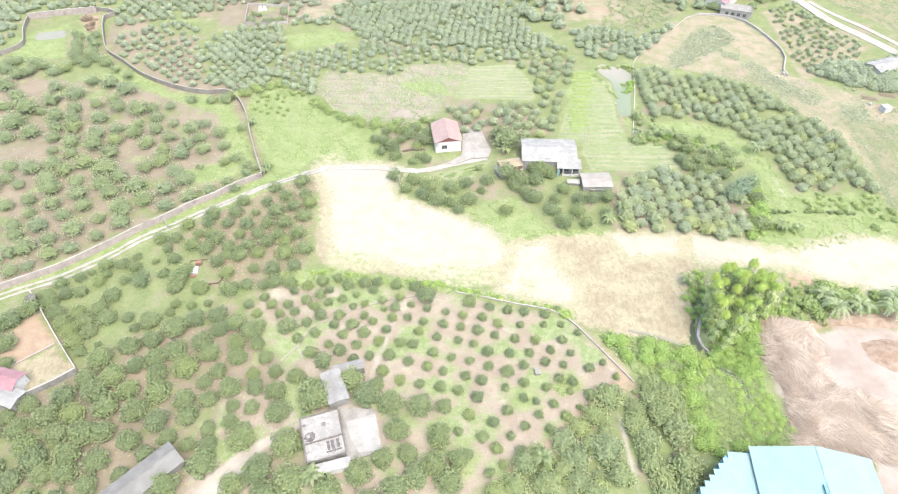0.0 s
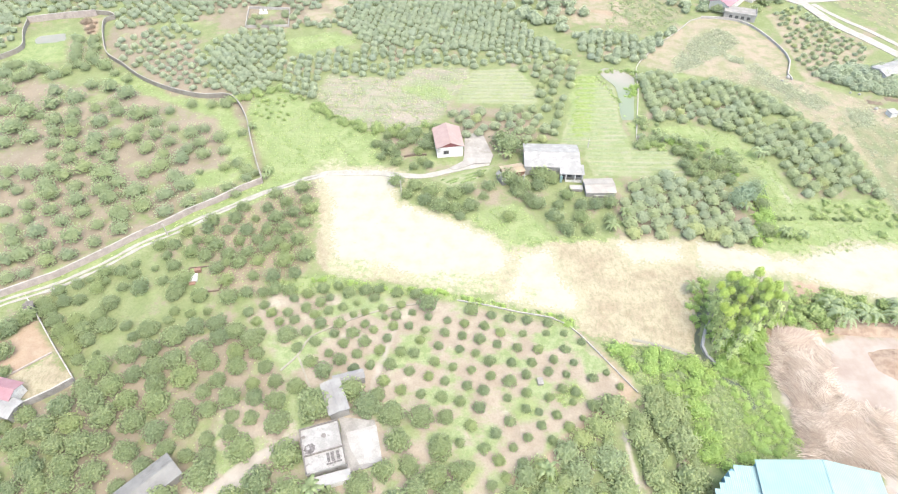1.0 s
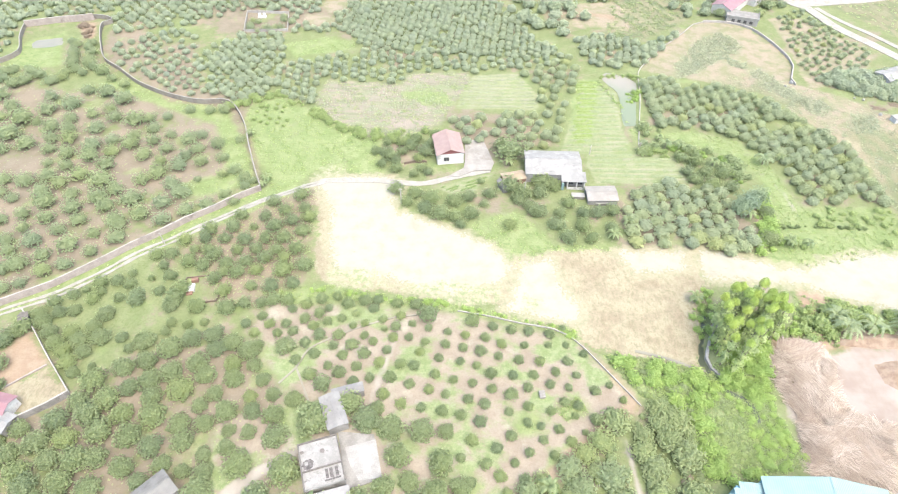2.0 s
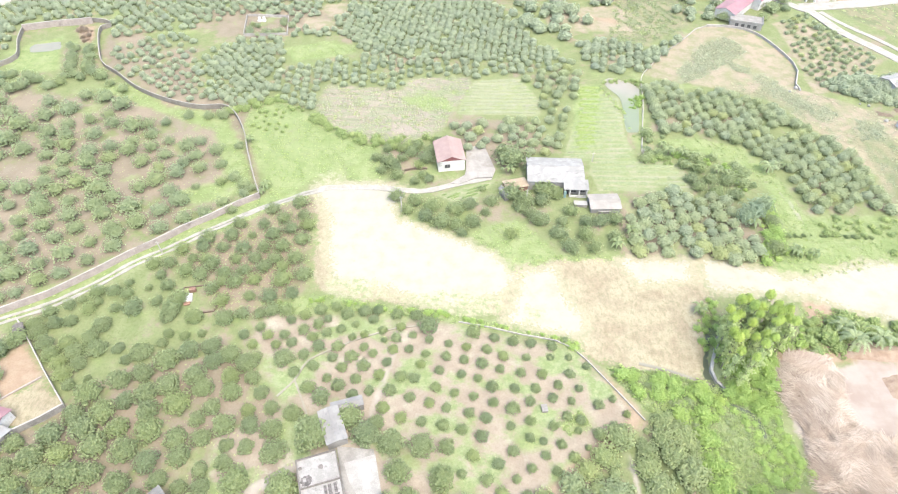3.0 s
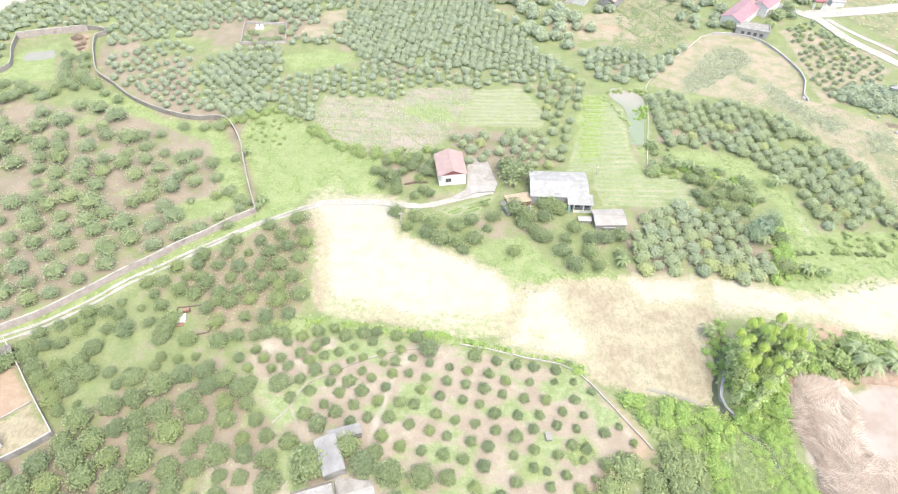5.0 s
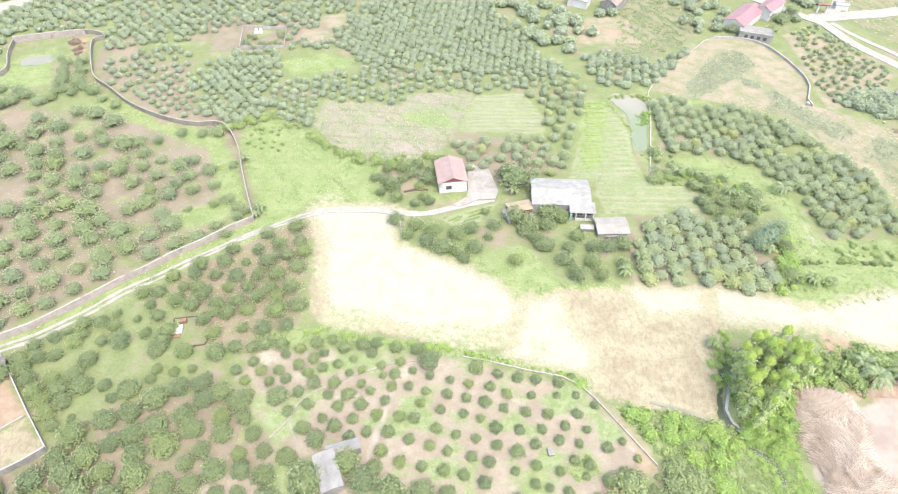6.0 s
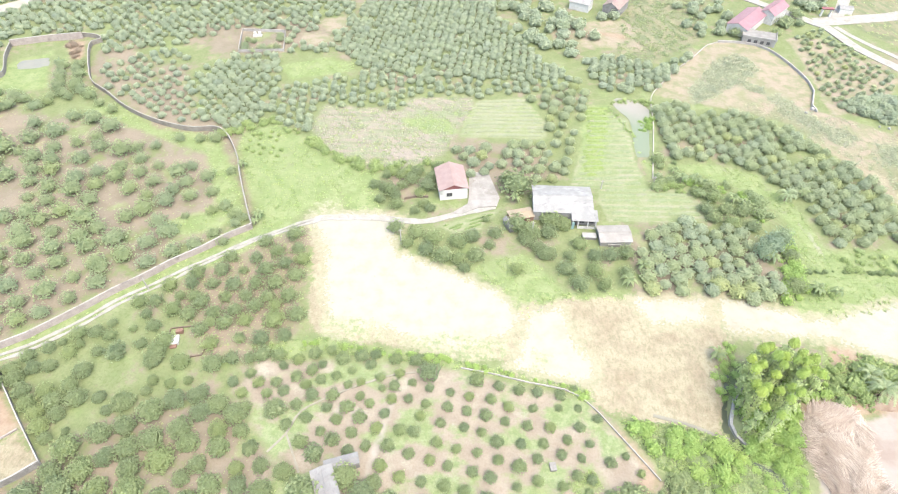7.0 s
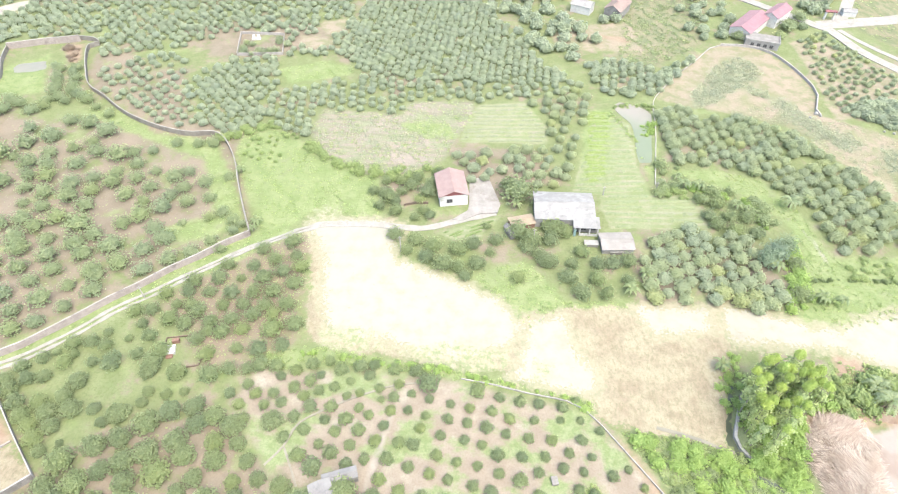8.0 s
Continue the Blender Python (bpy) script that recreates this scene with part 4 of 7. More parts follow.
plant("mature", [(-65.8, 55.4, 2.4), (-60.3, 53.4, 2.4), (-56.6, 50.8, 1.7), (-79.1, 52.7, 2.6), (-76.5, 50.1, 2.6), (-70.7, 50.7, 2.6), (-65.1, 49.6, 2.6), (-73.8, 47.2, 2.3), (-69.7, 47.3, 2.3), (-65.2, 45.1, 2.1), (-79.4, 46.4, 2.3), (-60.0, 47.0, 1.6), (-53.2, 53.8, 1.9), (-49.0, 52.6, 1.7), (-45.2, 52.5, 1.9), (-46.0, 55.9, 1.5), (-41.8, 56.9, 1.7), (-42.1, 60.5, 1.5), (-38.3, 60.1, 1.8), (-43.5, 64.5, 2.3), (-43.6, 71.8, 2.4), (-38.4, 64.4, 1.8), (-39.5, 67.7, 1.6), (-34.1, 63.4, 2.1), (-32.8, 58.8, 2.5), (-38.9, 53.4, 3.2), (-45.1, 48.6, 3.1), (-34.5, 46.9, 2.8), (-51.0, 44.7, 2.8), (-38.6, 44.4, 2.5)])
plant("mature", [(-44.6, 75.4, 2.2), (-34.9, 68.2, 1.6), (-42.1, 79.1, 2.2), (-37.6, 71.7, 1.6), (-40.2, 75.3, 1.6)])
plant("mature", [(-69.8, 42.9, 2.0), (-87.9, 55.1, 2.5), (-84.0, 48.3, 2.6), (-74.8, 41.9, 2.5)])
plant("mature", [(-78.4, 41.0, 2.5)])
plant("mature", [(-46.0, 80.9, 2.3), (-41.8, 78.7, 2.3), (-34.4, 79.8, 2.3), (-30.4, 66.9, 1.9), (-25.9, 62.1, 3.5), (-19.0, 65.6, 2.7), (-15.5, 61.9, 3.0), (-13.7, 64.4, 1.8), (-30.0, 51.9, 3.2), (-28.3, 44.7, 3.4), (-10.4, 60.1, 2.7), (-4.7, 59.4, 2.7), (0.1, 59.2, 1.9)])
plant("mature", [(-9.1, 54.3, 2.7), (-6.9, 49.6, 2.2), (-0.9, 52.9, 2.6), (-11.6, 48.6, 2.1), (-15.9, 46.0, 2.5), (-21.4, 43.0, 2.6), (-1.8, 47.3, 2.8), (-5.4, 45.2, 2.7), (-9.0, 42.7, 2.6), (0.8, 44.0, 2.8), (2.5, 48.3, 2.1), (-32.4, 41.8, 3.1), (-14.0, 40.3, 2.8)])
plant("young", [(-27.9, 77.9, 1.4), (-31.7, 76.5, 1.4), (-24.7, 75.0, 1.2), (-21.8, 77.5, 1.4), (-17.1, 77.7, 1.6), (-12.3, 78.5, 1.4), (-18.6, 74.7, 1.3), (-22.1, 73.0, 1.8), (-28.1, 72.6, 1.7), (-25.3, 70.2, 2.1), (-18.9, 70.8, 1.4), (-15.5, 71.8, 1.3), (-13.7, 75.4, 1.4), (-9.2, 74.9, 1.3), (-6.3, 74.4, 1.3), (-5.1, 77.7, 1.3), (-1.1, 76.2, 1.3), (-1.9, 72.3, 1.4), (-11.3, 71.6, 1.5), (-7.2, 70.0, 1.4), (-3.2, 68.7, 1.3), (-12.5, 67.8, 1.7), (-8.9, 65.7, 1.4), (-4.7, 64.6, 1.4), (-0.6, 63.7, 1.5), (0.1, 67.5, 1.3), (1.9, 70.9, 1.2), (-28.0, 93.0, 1.7), (-24.4, 93.6, 1.4), (-21.8, 91.4, 1.6)])
plant("young", [(-17.9, 92.2, 1.8), (-15.8, 90.0, 1.4), (-14.9, 92.5, 1.4), (-10.5, 91.3, 1.6), (-6.0, 90.5, 1.7), (-3.3, 87.3, 2.3), (-31.4, 91.6, 1.5), (-34.4, 90.2, 1.3), (-40.8, 88.1, 1.4), (-38.7, 85.9, 1.6), (-44.1, 86.3, 1.5), (-41.8, 83.8, 1.4), (-36.6, 83.3, 1.4), (-35.2, 86.1, 1.4), (-33.3, 84.1, 1.4), (-31.3, 87.5, 1.4), (-29.1, 85.6, 1.4), (-28.2, 89.0, 1.5), (-26.1, 90.3, 1.2), (-26.0, 86.7, 1.4), (-22.9, 87.5, 1.3), (-19.7, 88.7, 1.1), (-20.1, 85.2, 1.2), (-17.5, 85.8, 1.1), (-13.6, 86.9, 1.3), (-9.6, 87.8, 1.3), (-27.3, 83.1, 1.6), (-23.1, 83.0, 1.5), (-30.3, 80.8, 1.5), (-24.0, 80.2, 1.3)])
plant("young", [(-20.0, 80.2, 1.6), (-17.5, 82.5, 1.3), (-15.4, 80.9, 1.3), (-10.5, 84.8, 1.4), (-11.0, 81.7, 1.4), (-7.6, 81.8, 1.2), (-6.9, 85.5, 1.2), (-3.3, 84.1, 1.2), (-4.0, 80.6, 1.2), (1.0, 82.9, 1.1), (0.4, 79.7, 1.3), (-40.3, 80.6, 1.4), (-13.1, 84.4, 0.9)])
plant("young", [(3.5, 75.3, 1.1), (6.9, 74.2, 1.2), (8.0, 77.5, 1.4), (11.7, 76.2, 1.1), (16.1, 75.3, 1.3), (9.8, 71.9, 1.5), (5.8, 70.1, 1.1), (9.7, 68.5, 1.3), (14.4, 71.5, 1.2), (18.8, 71.7, 1.3), (20.5, 74.9, 1.4), (26.3, 74.7, 1.4), (23.5, 72.3, 1.2), (27.7, 71.3, 1.1), (21.9, 69.3, 1.2), (17.2, 68.4, 1.4), (13.5, 67.1, 1.6), (4.8, 66.4, 1.3), (8.0, 65.2, 1.4), (3.1, 62.7, 1.4), (7.0, 61.3, 1.5), (12.8, 63.4, 1.1), (16.8, 64.2, 1.4), (21.3, 63.1, 1.3), (16.3, 60.8, 1.2), (18.8, 60.1, 1.0), (24.2, 65.2, 1.2), (26.8, 64.3, 1.2), (30.9, 67.4, 1.3), (34.1, 68.7, 1.0)])
plant("young", [(36.2, 65.2, 1.0), (33.1, 62.8, 1.2), (29.9, 61.1, 1.5), (25.9, 62.1, 0.9), (25.7, 68.6, 1.0), (27.3, 58.5, 0.8), (22.2, 59.2, 1.1), (24.3, 56.7, 1.2), (19.0, 57.2, 1.1), (12.8, 58.2, 1.3), (9.8, 55.8, 1.3), (5.1, 57.5, 1.4), (16.0, 54.8, 1.1), (20.6, 54.1, 1.0), (13.0, 52.9, 1.0), (7.4, 52.7, 1.4), (10.0, 50.3, 1.3), (14.5, 49.6, 1.4), (4.4, 49.3, 1.2), (11.0, 47.2, 1.1), (8.3, 45.7, 1.2), (2.8, 54.0, 1.1), (6.6, 85.5, 1.7), (11.1, 84.1, 1.4), (15.2, 83.2, 1.4), (19.0, 82.6, 1.4), (23.5, 81.8, 1.4), (26.7, 78.9, 1.0), (4.8, 81.8, 1.3), (9.2, 81.1, 1.3)])
plant("young", [(12.6, 79.4, 1.3), (17.7, 79.1, 1.1), (22.8, 79.1, 1.0), (4.3, 78.7, 1.4), (30.1, 76.5, 1.1), (26.7, 83.4, 1.0)])
plant("field", [(-116.6, 183.6, 2.3), (-109.5, 181.9, 2.9), (-102.6, 177.4, 3.5), (-127.0, 179.5, 2.5), (-118.7, 175.0, 3.1), (-105.0, 171.9, 2.4), (-124.8, 171.7, 3.2), (-130.8, 167.2, 4.0), (-109.8, 169.3, 2.2), (-101.7, 167.2, 2.8), (-94.8, 165.0, 3.3), (-91.2, 166.9, 2.4), (-85.8, 168.1, 2.0), (-79.7, 171.3, 2.0), (-73.4, 171.2, 2.0), (-68.7, 171.1, 2.4), (-119.5, 162.4, 3.0), (-115.7, 166.8, 2.5), (-105.6, 161.5, 2.9), (-113.7, 161.0, 2.8), (-88.3, 161.7, 2.3), (-92.8, 158.0, 2.3), (-82.1, 158.4, 1.9), (-86.1, 154.8, 2.4), (-75.7, 155.8, 2.9), (-72.1, 157.5, 2.1), (-66.4, 152.6, 2.6), (-71.8, 150.7, 2.6), (-117.3, 156.5, 2.6), (-111.5, 155.7, 2.9)])
plant("field", [(-98.5, 155.4, 2.6), (-92.2, 153.2, 2.9), (-123.5, 153.9, 3.2), (-115.8, 151.4, 2.5), (-103.7, 152.9, 3.1), (-96.8, 149.8, 2.6), (-81.3, 151.2, 2.4), (-86.8, 147.8, 2.4), (-74.5, 147.5, 2.4), (-63.4, 146.2, 2.0), (-69.1, 144.6, 2.6), (-80.8, 144.9, 2.2), (-74.8, 142.5, 2.6), (-109.4, 148.9, 3.1), (-101.8, 147.1, 3.1), (-113.7, 145.1, 1.8), (-107.3, 143.3, 2.4), (-96.2, 143.6, 3.0), (-80.2, 139.4, 3.0), (-111.1, 139.1, 2.7), (-101.7, 138.9, 3.1), (-116.1, 136.6, 3.2), (-94.8, 136.1, 3.4), (-83.6, 136.4, 2.4), (-74.9, 134.6, 2.5), (-71.0, 130.5, 3.0), (-106.2, 135.9, 2.4), (-68.4, 137.1, 1.3), (-61.7, 139.0, 2.0), (-58.6, 140.5, 2.1)])
plant("field", [(-55.1, 137.3, 2.0), (-59.2, 130.2, 2.1), (-89.7, 132.4, 2.6), (-93.1, 129.1, 2.9), (-101.2, 131.2, 2.5), (-109.5, 131.9, 2.9), (-83.6, 128.4, 3.1), (-74.8, 126.7, 2.8), (-89.5, 125.6, 2.8), (-106.2, 127.5, 2.8), (-98.5, 125.4, 2.7), (-63.1, 126.0, 2.2), (-67.7, 123.7, 2.7), (-79.5, 122.2, 2.8), (-110.5, 123.3, 2.3), (-103.5, 121.3, 2.5), (-94.9, 120.7, 2.5), (-85.1, 120.0, 2.5), (-73.1, 120.2, 2.5), (-116.4, 129.6, 2.0), (-60.5, 155.4, 1.7), (-54.3, 133.6, 1.5), (-130.2, 159.6, 2.7), (-137.2, 174.1, 2.8), (-126.0, 165.8, 2.0)])
plant("field", [(-135.5, 217.0, 1.9), (-132.9, 211.7, 2.0), (-129.7, 203.9, 2.3), (-126.3, 197.4, 2.2), (-124.4, 204.6, 2.3), (-120.8, 198.8, 2.2), (-127.9, 213.3, 1.9), (-122.9, 194.9, 2.0), (-129.3, 195.9, 2.0), (-111.8, 191.5, 1.8), (-141.0, 195.4, 2.2), (-150.4, 196.4, 2.0)])
plant("mature", [(22.5, 128.3, 2.8), (28.8, 132.8, 3.1), (25.7, 121.1, 2.5), (31.6, 130.9, 2.2), (23.8, 123.7, 1.9)])
plant("mature", [(-94.8, 76.3, 2.5), (-94.7, 84.8, 1.9), (-92.2, 71.6, 1.6), (-98.1, 81.7, 2.2)])
plant("field", [(112.6, 234.1, 2.8), (134.4, 241.0, 3.3), (128.6, 233.8, 2.4), (142.2, 248.5, 2.9), (140.7, 241.8, 2.2)])
plant("field", [(-69.6, 231.8, 1.5), (-62.2, 226.6, 1.6), (-72.4, 229.6, 1.5), (-66.4, 227.6, 1.7), (-60.4, 236.4, 1.6)])
plant("field", [(-71.8, 227.1, 1.7), (-68.7, 225.1, 1.4), (-64.4, 226.0, 1.6), (-60.1, 226.8, 1.6), (-59.9, 233.2, 1.5), (-72.1, 233.5, 1.4)])
plant("block", [(-45.1, 127.0, 2.1), (-38.1, 129.2, 2.2), (-41.4, 123.3, 2.1), (-46.4, 121.1, 1.7), (-38.9, 119.1, 1.9), (-36.4, 124.4, 1.9), (-34.8, 120.4, 1.8), (-35.6, 115.3, 2.2), (-43.1, 117.2, 2.3), (-54.0, 117.5, 2.0), (-48.7, 117.4, 1.2), (-55.0, 113.0, 1.6), (-50.1, 113.0, 2.1), (-44.9, 112.9, 1.7), (-40.2, 112.8, 2.0), (-36.2, 108.9, 2.0), (-46.4, 109.2, 1.8), (-51.0, 108.9, 1.5), (-48.1, 105.2, 1.8), (-43.4, 106.0, 1.9), (-39.1, 106.3, 1.9), (-52.6, 104.3, 1.9), (-33.7, 103.4, 2.2), (-38.4, 102.0, 2.3), (-45.0, 102.0, 1.8), (-49.5, 101.3, 2.0), (-45.1, 96.9, 1.5), (-40.3, 96.9, 1.9), (-35.4, 97.9, 1.7), (-51.1, 95.7, 1.9)])
plant("block", [(-45.7, 92.0, 1.5), (-49.4, 90.4, 2.0), (-59.5, 116.3, 2.0), (-65.1, 112.8, 1.8), (-67.1, 108.1, 1.7), (-62.1, 105.5, 2.1), (-70.6, 107.7, 1.8), (-67.7, 104.3, 1.4), (-58.2, 104.0, 1.9), (-61.7, 109.6, 1.5), (-56.1, 107.4, 1.9), (-54.3, 99.5, 1.9), (-52.7, 101.8, 1.6), (-65.0, 100.7, 1.7), (-69.5, 100.3, 1.0), (-74.0, 98.5, 1.5), (-77.6, 99.7, 1.6), (-74.7, 101.9, 1.1), (-81.1, 99.3, 1.7), (-79.9, 96.6, 1.1), (-84.0, 97.1, 1.0), (-81.3, 94.2, 1.6), (-86.1, 95.3, 1.4), (-75.4, 94.5, 1.3), (-70.9, 94.1, 2.1), (-66.4, 96.1, 1.4), (-61.1, 96.5, 2.0), (-62.2, 93.3, 2.4), (-89.7, 93.5, 1.7)])
plant("block", [(-93.2, 86.4, 2.0), (-49.9, 83.7, 1.9), (-48.3, 79.7, 1.8), (-95.9, 82.5, 2.4), (-39.2, 92.7, 1.8), (-35.8, 92.6, 1.6)])
plant("block", [(-41.8, 91.9, 1.3)])
plant("field", [(-140.4, 189.6, 2.6), (-137.1, 193.3, 2.4), (-131.5, 189.4, 2.6), (-128.7, 192.0, 2.2), (-131.8, 158.9, 3.5), (-106.1, 187.6, 2.2)])
plant("field", [(-122.6, 137.7, 2.6), (-129.3, 201.1, 2.5), (-130.8, 207.3, 2.3)])
plant("field", [(-125.3, 209.3, 2.4), (-123.2, 200.9, 2.5), (-116.2, 195.5, 2.5), (-132.9, 215.2, 1.9), (-127.8, 215.9, 1.9), (-143.9, 180.5, 3.3), (-143.4, 187.8, 2.5), (-138.5, 168.5, 2.9), (-149.2, 191.7, 2.6), (-147.9, 197.5, 2.2), (-130.0, 151.5, 2.6)])
plant("field", [(-115.9, 121.7, 2.5), (-83.7, 118.7, 2.5), (-98.7, 116.9, 2.3), (-89.0, 115.5, 2.2), (-82.7, 113.7, 2.5), (-103.5, 113.3, 3.0), (-108.2, 118.2, 2.1), (-93.8, 111.4, 2.8), (-87.2, 109.2, 2.2), (-98.6, 107.8, 2.5), (-103.8, 105.2, 3.3)])
plant("field", [(-96.5, 103.1, 2.6), (-92.1, 104.9, 2.4), (-108.2, 110.1, 2.6), (-100.4, 99.4, 1.9), (-103.7, 97.6, 2.2), (-110.7, 113.9, 2.2), (-121.0, 132.5, 2.2), (-106.6, 103.7, 2.1), (-56.2, 127.3, 1.6), (-52.4, 135.9, 1.5), (-122.6, 127.7, 2.5), (-115.5, 112.0, 2.6), (-109.6, 100.0, 2.5)])
plant("grove", [(33.6, 60.4, 2.7), (29.9, 56.4, 2.5), (26.3, 54.1, 2.0), (22.9, 51.5, 2.4), (24.8, 47.8, 2.4), (17.6, 49.0, 2.2), (14.7, 47.1, 2.2), (18.4, 43.2, 2.5), (12.7, 42.7, 2.5), (9.5, 41.7, 2.3), (24.5, 43.7, 2.3), (30.7, 49.4, 2.9), (32.3, 44.6, 2.4), (27.4, 41.3, 2.3), (38.3, 57.5, 2.0), (37.4, 53.9, 2.4), (38.8, 50.8, 2.7), (42.5, 63.0, 2.3), (42.1, 59.9, 2.5), (45.4, 60.1, 2.8), (42.6, 56.4, 2.9), (45.0, 52.9, 2.9), (38.3, 46.3, 2.3), (39.9, 43.3, 2.5), (44.8, 45.7, 2.8), (44.2, 41.9, 2.5), (40.1, 40.5, 2.3), (22.0, 45.9, 1.9), (27.5, 50.8, 1.7)])
plant("mature", [(86.6, 119.0, 2.3), (83.5, 109.1, 2.5)])
plant("block", [(70.5, 143.0, 1.8), (70.6, 136.6, 2.0), (71.6, 133.0, 2.0), (75.9, 136.1, 2.2), (80.2, 135.4, 2.1), (74.2, 141.0, 2.1), (81.0, 129.6, 2.0), (75.6, 130.8, 2.0)])
plant("block", [(-58.3, 109.3, 1.7), (-60.0, 113.2, 1.8), (-52.8, 121.8, 1.9), (-41.4, 109.0, 1.8)])
plant("bluish", [(82.6, 122.2, 3.6), (86.4, 124.6, 2.6), (79.6, 119.8, 2.6)])
plant("block", [(-15.8, 147.8, 1.9), (-11.0, 148.0, 1.7), (-6.2, 144.7, 1.7), (-2.7, 151.2, 1.9), (-11.2, 152.6, 1.8), (-6.8, 153.7, 1.8), (-15.5, 152.7, 1.6), (-12.6, 144.0, 1.5), (-3.3, 138.6, 1.5), (-7.4, 137.9, 1.3), (-18.8, 148.7, 1.6), (-0.6, 155.7, 1.8)])
plant("block", [(-12.2, 131.1, 2.1), (-7.0, 129.2, 2.2), (-9.1, 125.4, 1.7), (-2.5, 127.1, 2.1), (-0.2, 120.7, 2.2), (-4.1, 123.1, 2.0), (3.8, 125.8, 2.2), (7.8, 127.4, 2.1), (8.3, 120.9, 2.0), (5.1, 117.1, 1.4), (13.5, 128.7, 1.8), (11.7, 124.8, 1.4), (19.4, 131.1, 2.9), (21.3, 126.1, 2.1), (27.1, 128.4, 2.2), (30.1, 115.8, 2.4), (32.4, 111.0, 2.2), (36.8, 115.0, 2.3), (38.3, 110.6, 1.9), (41.6, 120.1, 2.0), (34.4, 123.8, 1.9), (37.7, 119.7, 1.7), (45.7, 120.7, 2.0), (18.0, 116.1, 1.7), (-14.4, 145.8, 2.2), (-8.5, 150.5, 2.3), (-4.1, 147.5, 2.4), (-12.5, 140.2, 1.8), (-16.8, 142.5, 1.5), (-5.0, 140.6, 1.5)])
plant("block", [(3.6, 119.9, 1.7), (20.8, 146.3, 4.6), (18.5, 150.1, 2.3), (44.3, 114.4, 1.7), (11.5, 134.3, 1.1), (31.6, 120.3, 1.7)])


def scatter(polygon, spacing, jitter, turn, seed, keep=1.0):
    """Places in rows across a polygon, a little out of line."""
    rng = random.Random(seed)
    cx, cy = (sum(p[i] for p in polygon) / len(polygon) for i in (0, 1))
    reach = max(math.hypot(x - cx, y - cy) for x, y in polygon)
    count = int(reach / spacing) + 2
    c, s = math.cos(turn), math.sin(turn)
    spots = []
    for j in range(-count, count + 1):
        for i in range(-count, count + 1):
            u = (i + 0.5 * (j % 2)) * spacing + rng.gauss(0, jitter)
            v = j * spacing * 0.9 + rng.gauss(0, jitter)
            if rng.random() < keep:
                spots.append((cx + c * u - s * v, cy + s * u + c * v))
    a = np.array(spots)
    return a[inside_distance(polygon, a[:, 0], a[:, 1]) > 0]


FAR_CROWNS = [crown_shape(50 + i, 56, 5, 0.17, 0.85, ragged=0.06) for i in range(6)]
NEAR_CROWNS = [crown_shape(70 + i, 170, 6, 0.11, 0.85, ragged=0.18) for i in range(4)]
BUSH_CROWNS = [crown_shape(90 + i, 85, 5, 0.14, 0.75, -0.1, 0.22) for i in range(4)]


def tuft_shape(seed, blades):
    """A tuft of grass or weeds: blades that lean out of one root."""
    rng = np.random.default_rng(seed)
    verts, tris = [], []
    for i in range(blades):
        a = 2 * math.pi * (i + rng.uniform()) / blades
        out, side = np.array([math.cos(a), math.sin(a), 0]), np.array([-math.sin(a), math.cos(a), 0])
        root, k = out * rng.uniform(0.05, 0.5), len(verts)
        tip = root + out * rng.uniform(0.3, 0.75) + (0, 0, rng.uniform(0.1, 0.38))
        mid = (root + tip) / 2 + (0, 0, 0.1)
        verts += [root, mid + side * 0.2, tip, mid - side * 0.2]
        tris += [(k, k + 1, k + 2), (k, k + 2, k + 3)]
    return np.array(verts), np.array(tris)


TUFTS = [tuft_shape(130 + i, 9) for i in range(5)]


def meadow(polygon, count, radius, label, seed, material, tall=1.0, margin=0.0):
    """Tufts strewn over a polygon, in drifts."""
    rng = np.random.default_rng(seed)
    a = np.array(polygon)
    x, y = rng.uniform(a[:, 0].min(), a[:, 0].max(), count * 5), rng.uniform(a[:, 1].min(), a[:, 1].max(), count * 5)
    drift = np.sin(x * 0.37 + seed) * np.sin(y * 0.31 + x * 0.13) + 0.6 * np.sin(x * 0.9 + y * 0.7)
    keep = (inside_distance(polygon, x, y) > margin) & (drift + rng.normal(size=len(x)) * 1.2 > 0.2)
    places = np.column_stack((x, y, radius * rng.uniform(0.5, 1.5, len(x))))[keep][:count]
    return grove("grass", places, TUFTS, material, label, "grass", seed, 0.0, tall)


def blade_shape(seed, blades):
    """A tuft of tall narrow upright blades."""
    rng = np.random.default_rng(seed)
    verts, tris = [], []
    for i in range(blades):
        a, root = rng.uniform(0, 2 * math.pi), rng.normal(size=2) * 0.45
        out = np.array([math.cos(a), math.sin(a)])
        wide, lean, k = np.array([-out[1], out[0]]) * 0.16, out * rng.uniform(0.5, 1.3), len(verts)
        verts += [(*(root - wide), 0.05), (*(root + wide), 0.05), (*(root + lean), rng.uniform(0.35, 0.8))]
        tris.append((k, k + 1, k + 2))
    return np.array(verts), np.array(tris)


BLADES = [blade_shape(150 + i, 12) for i in range(5)]


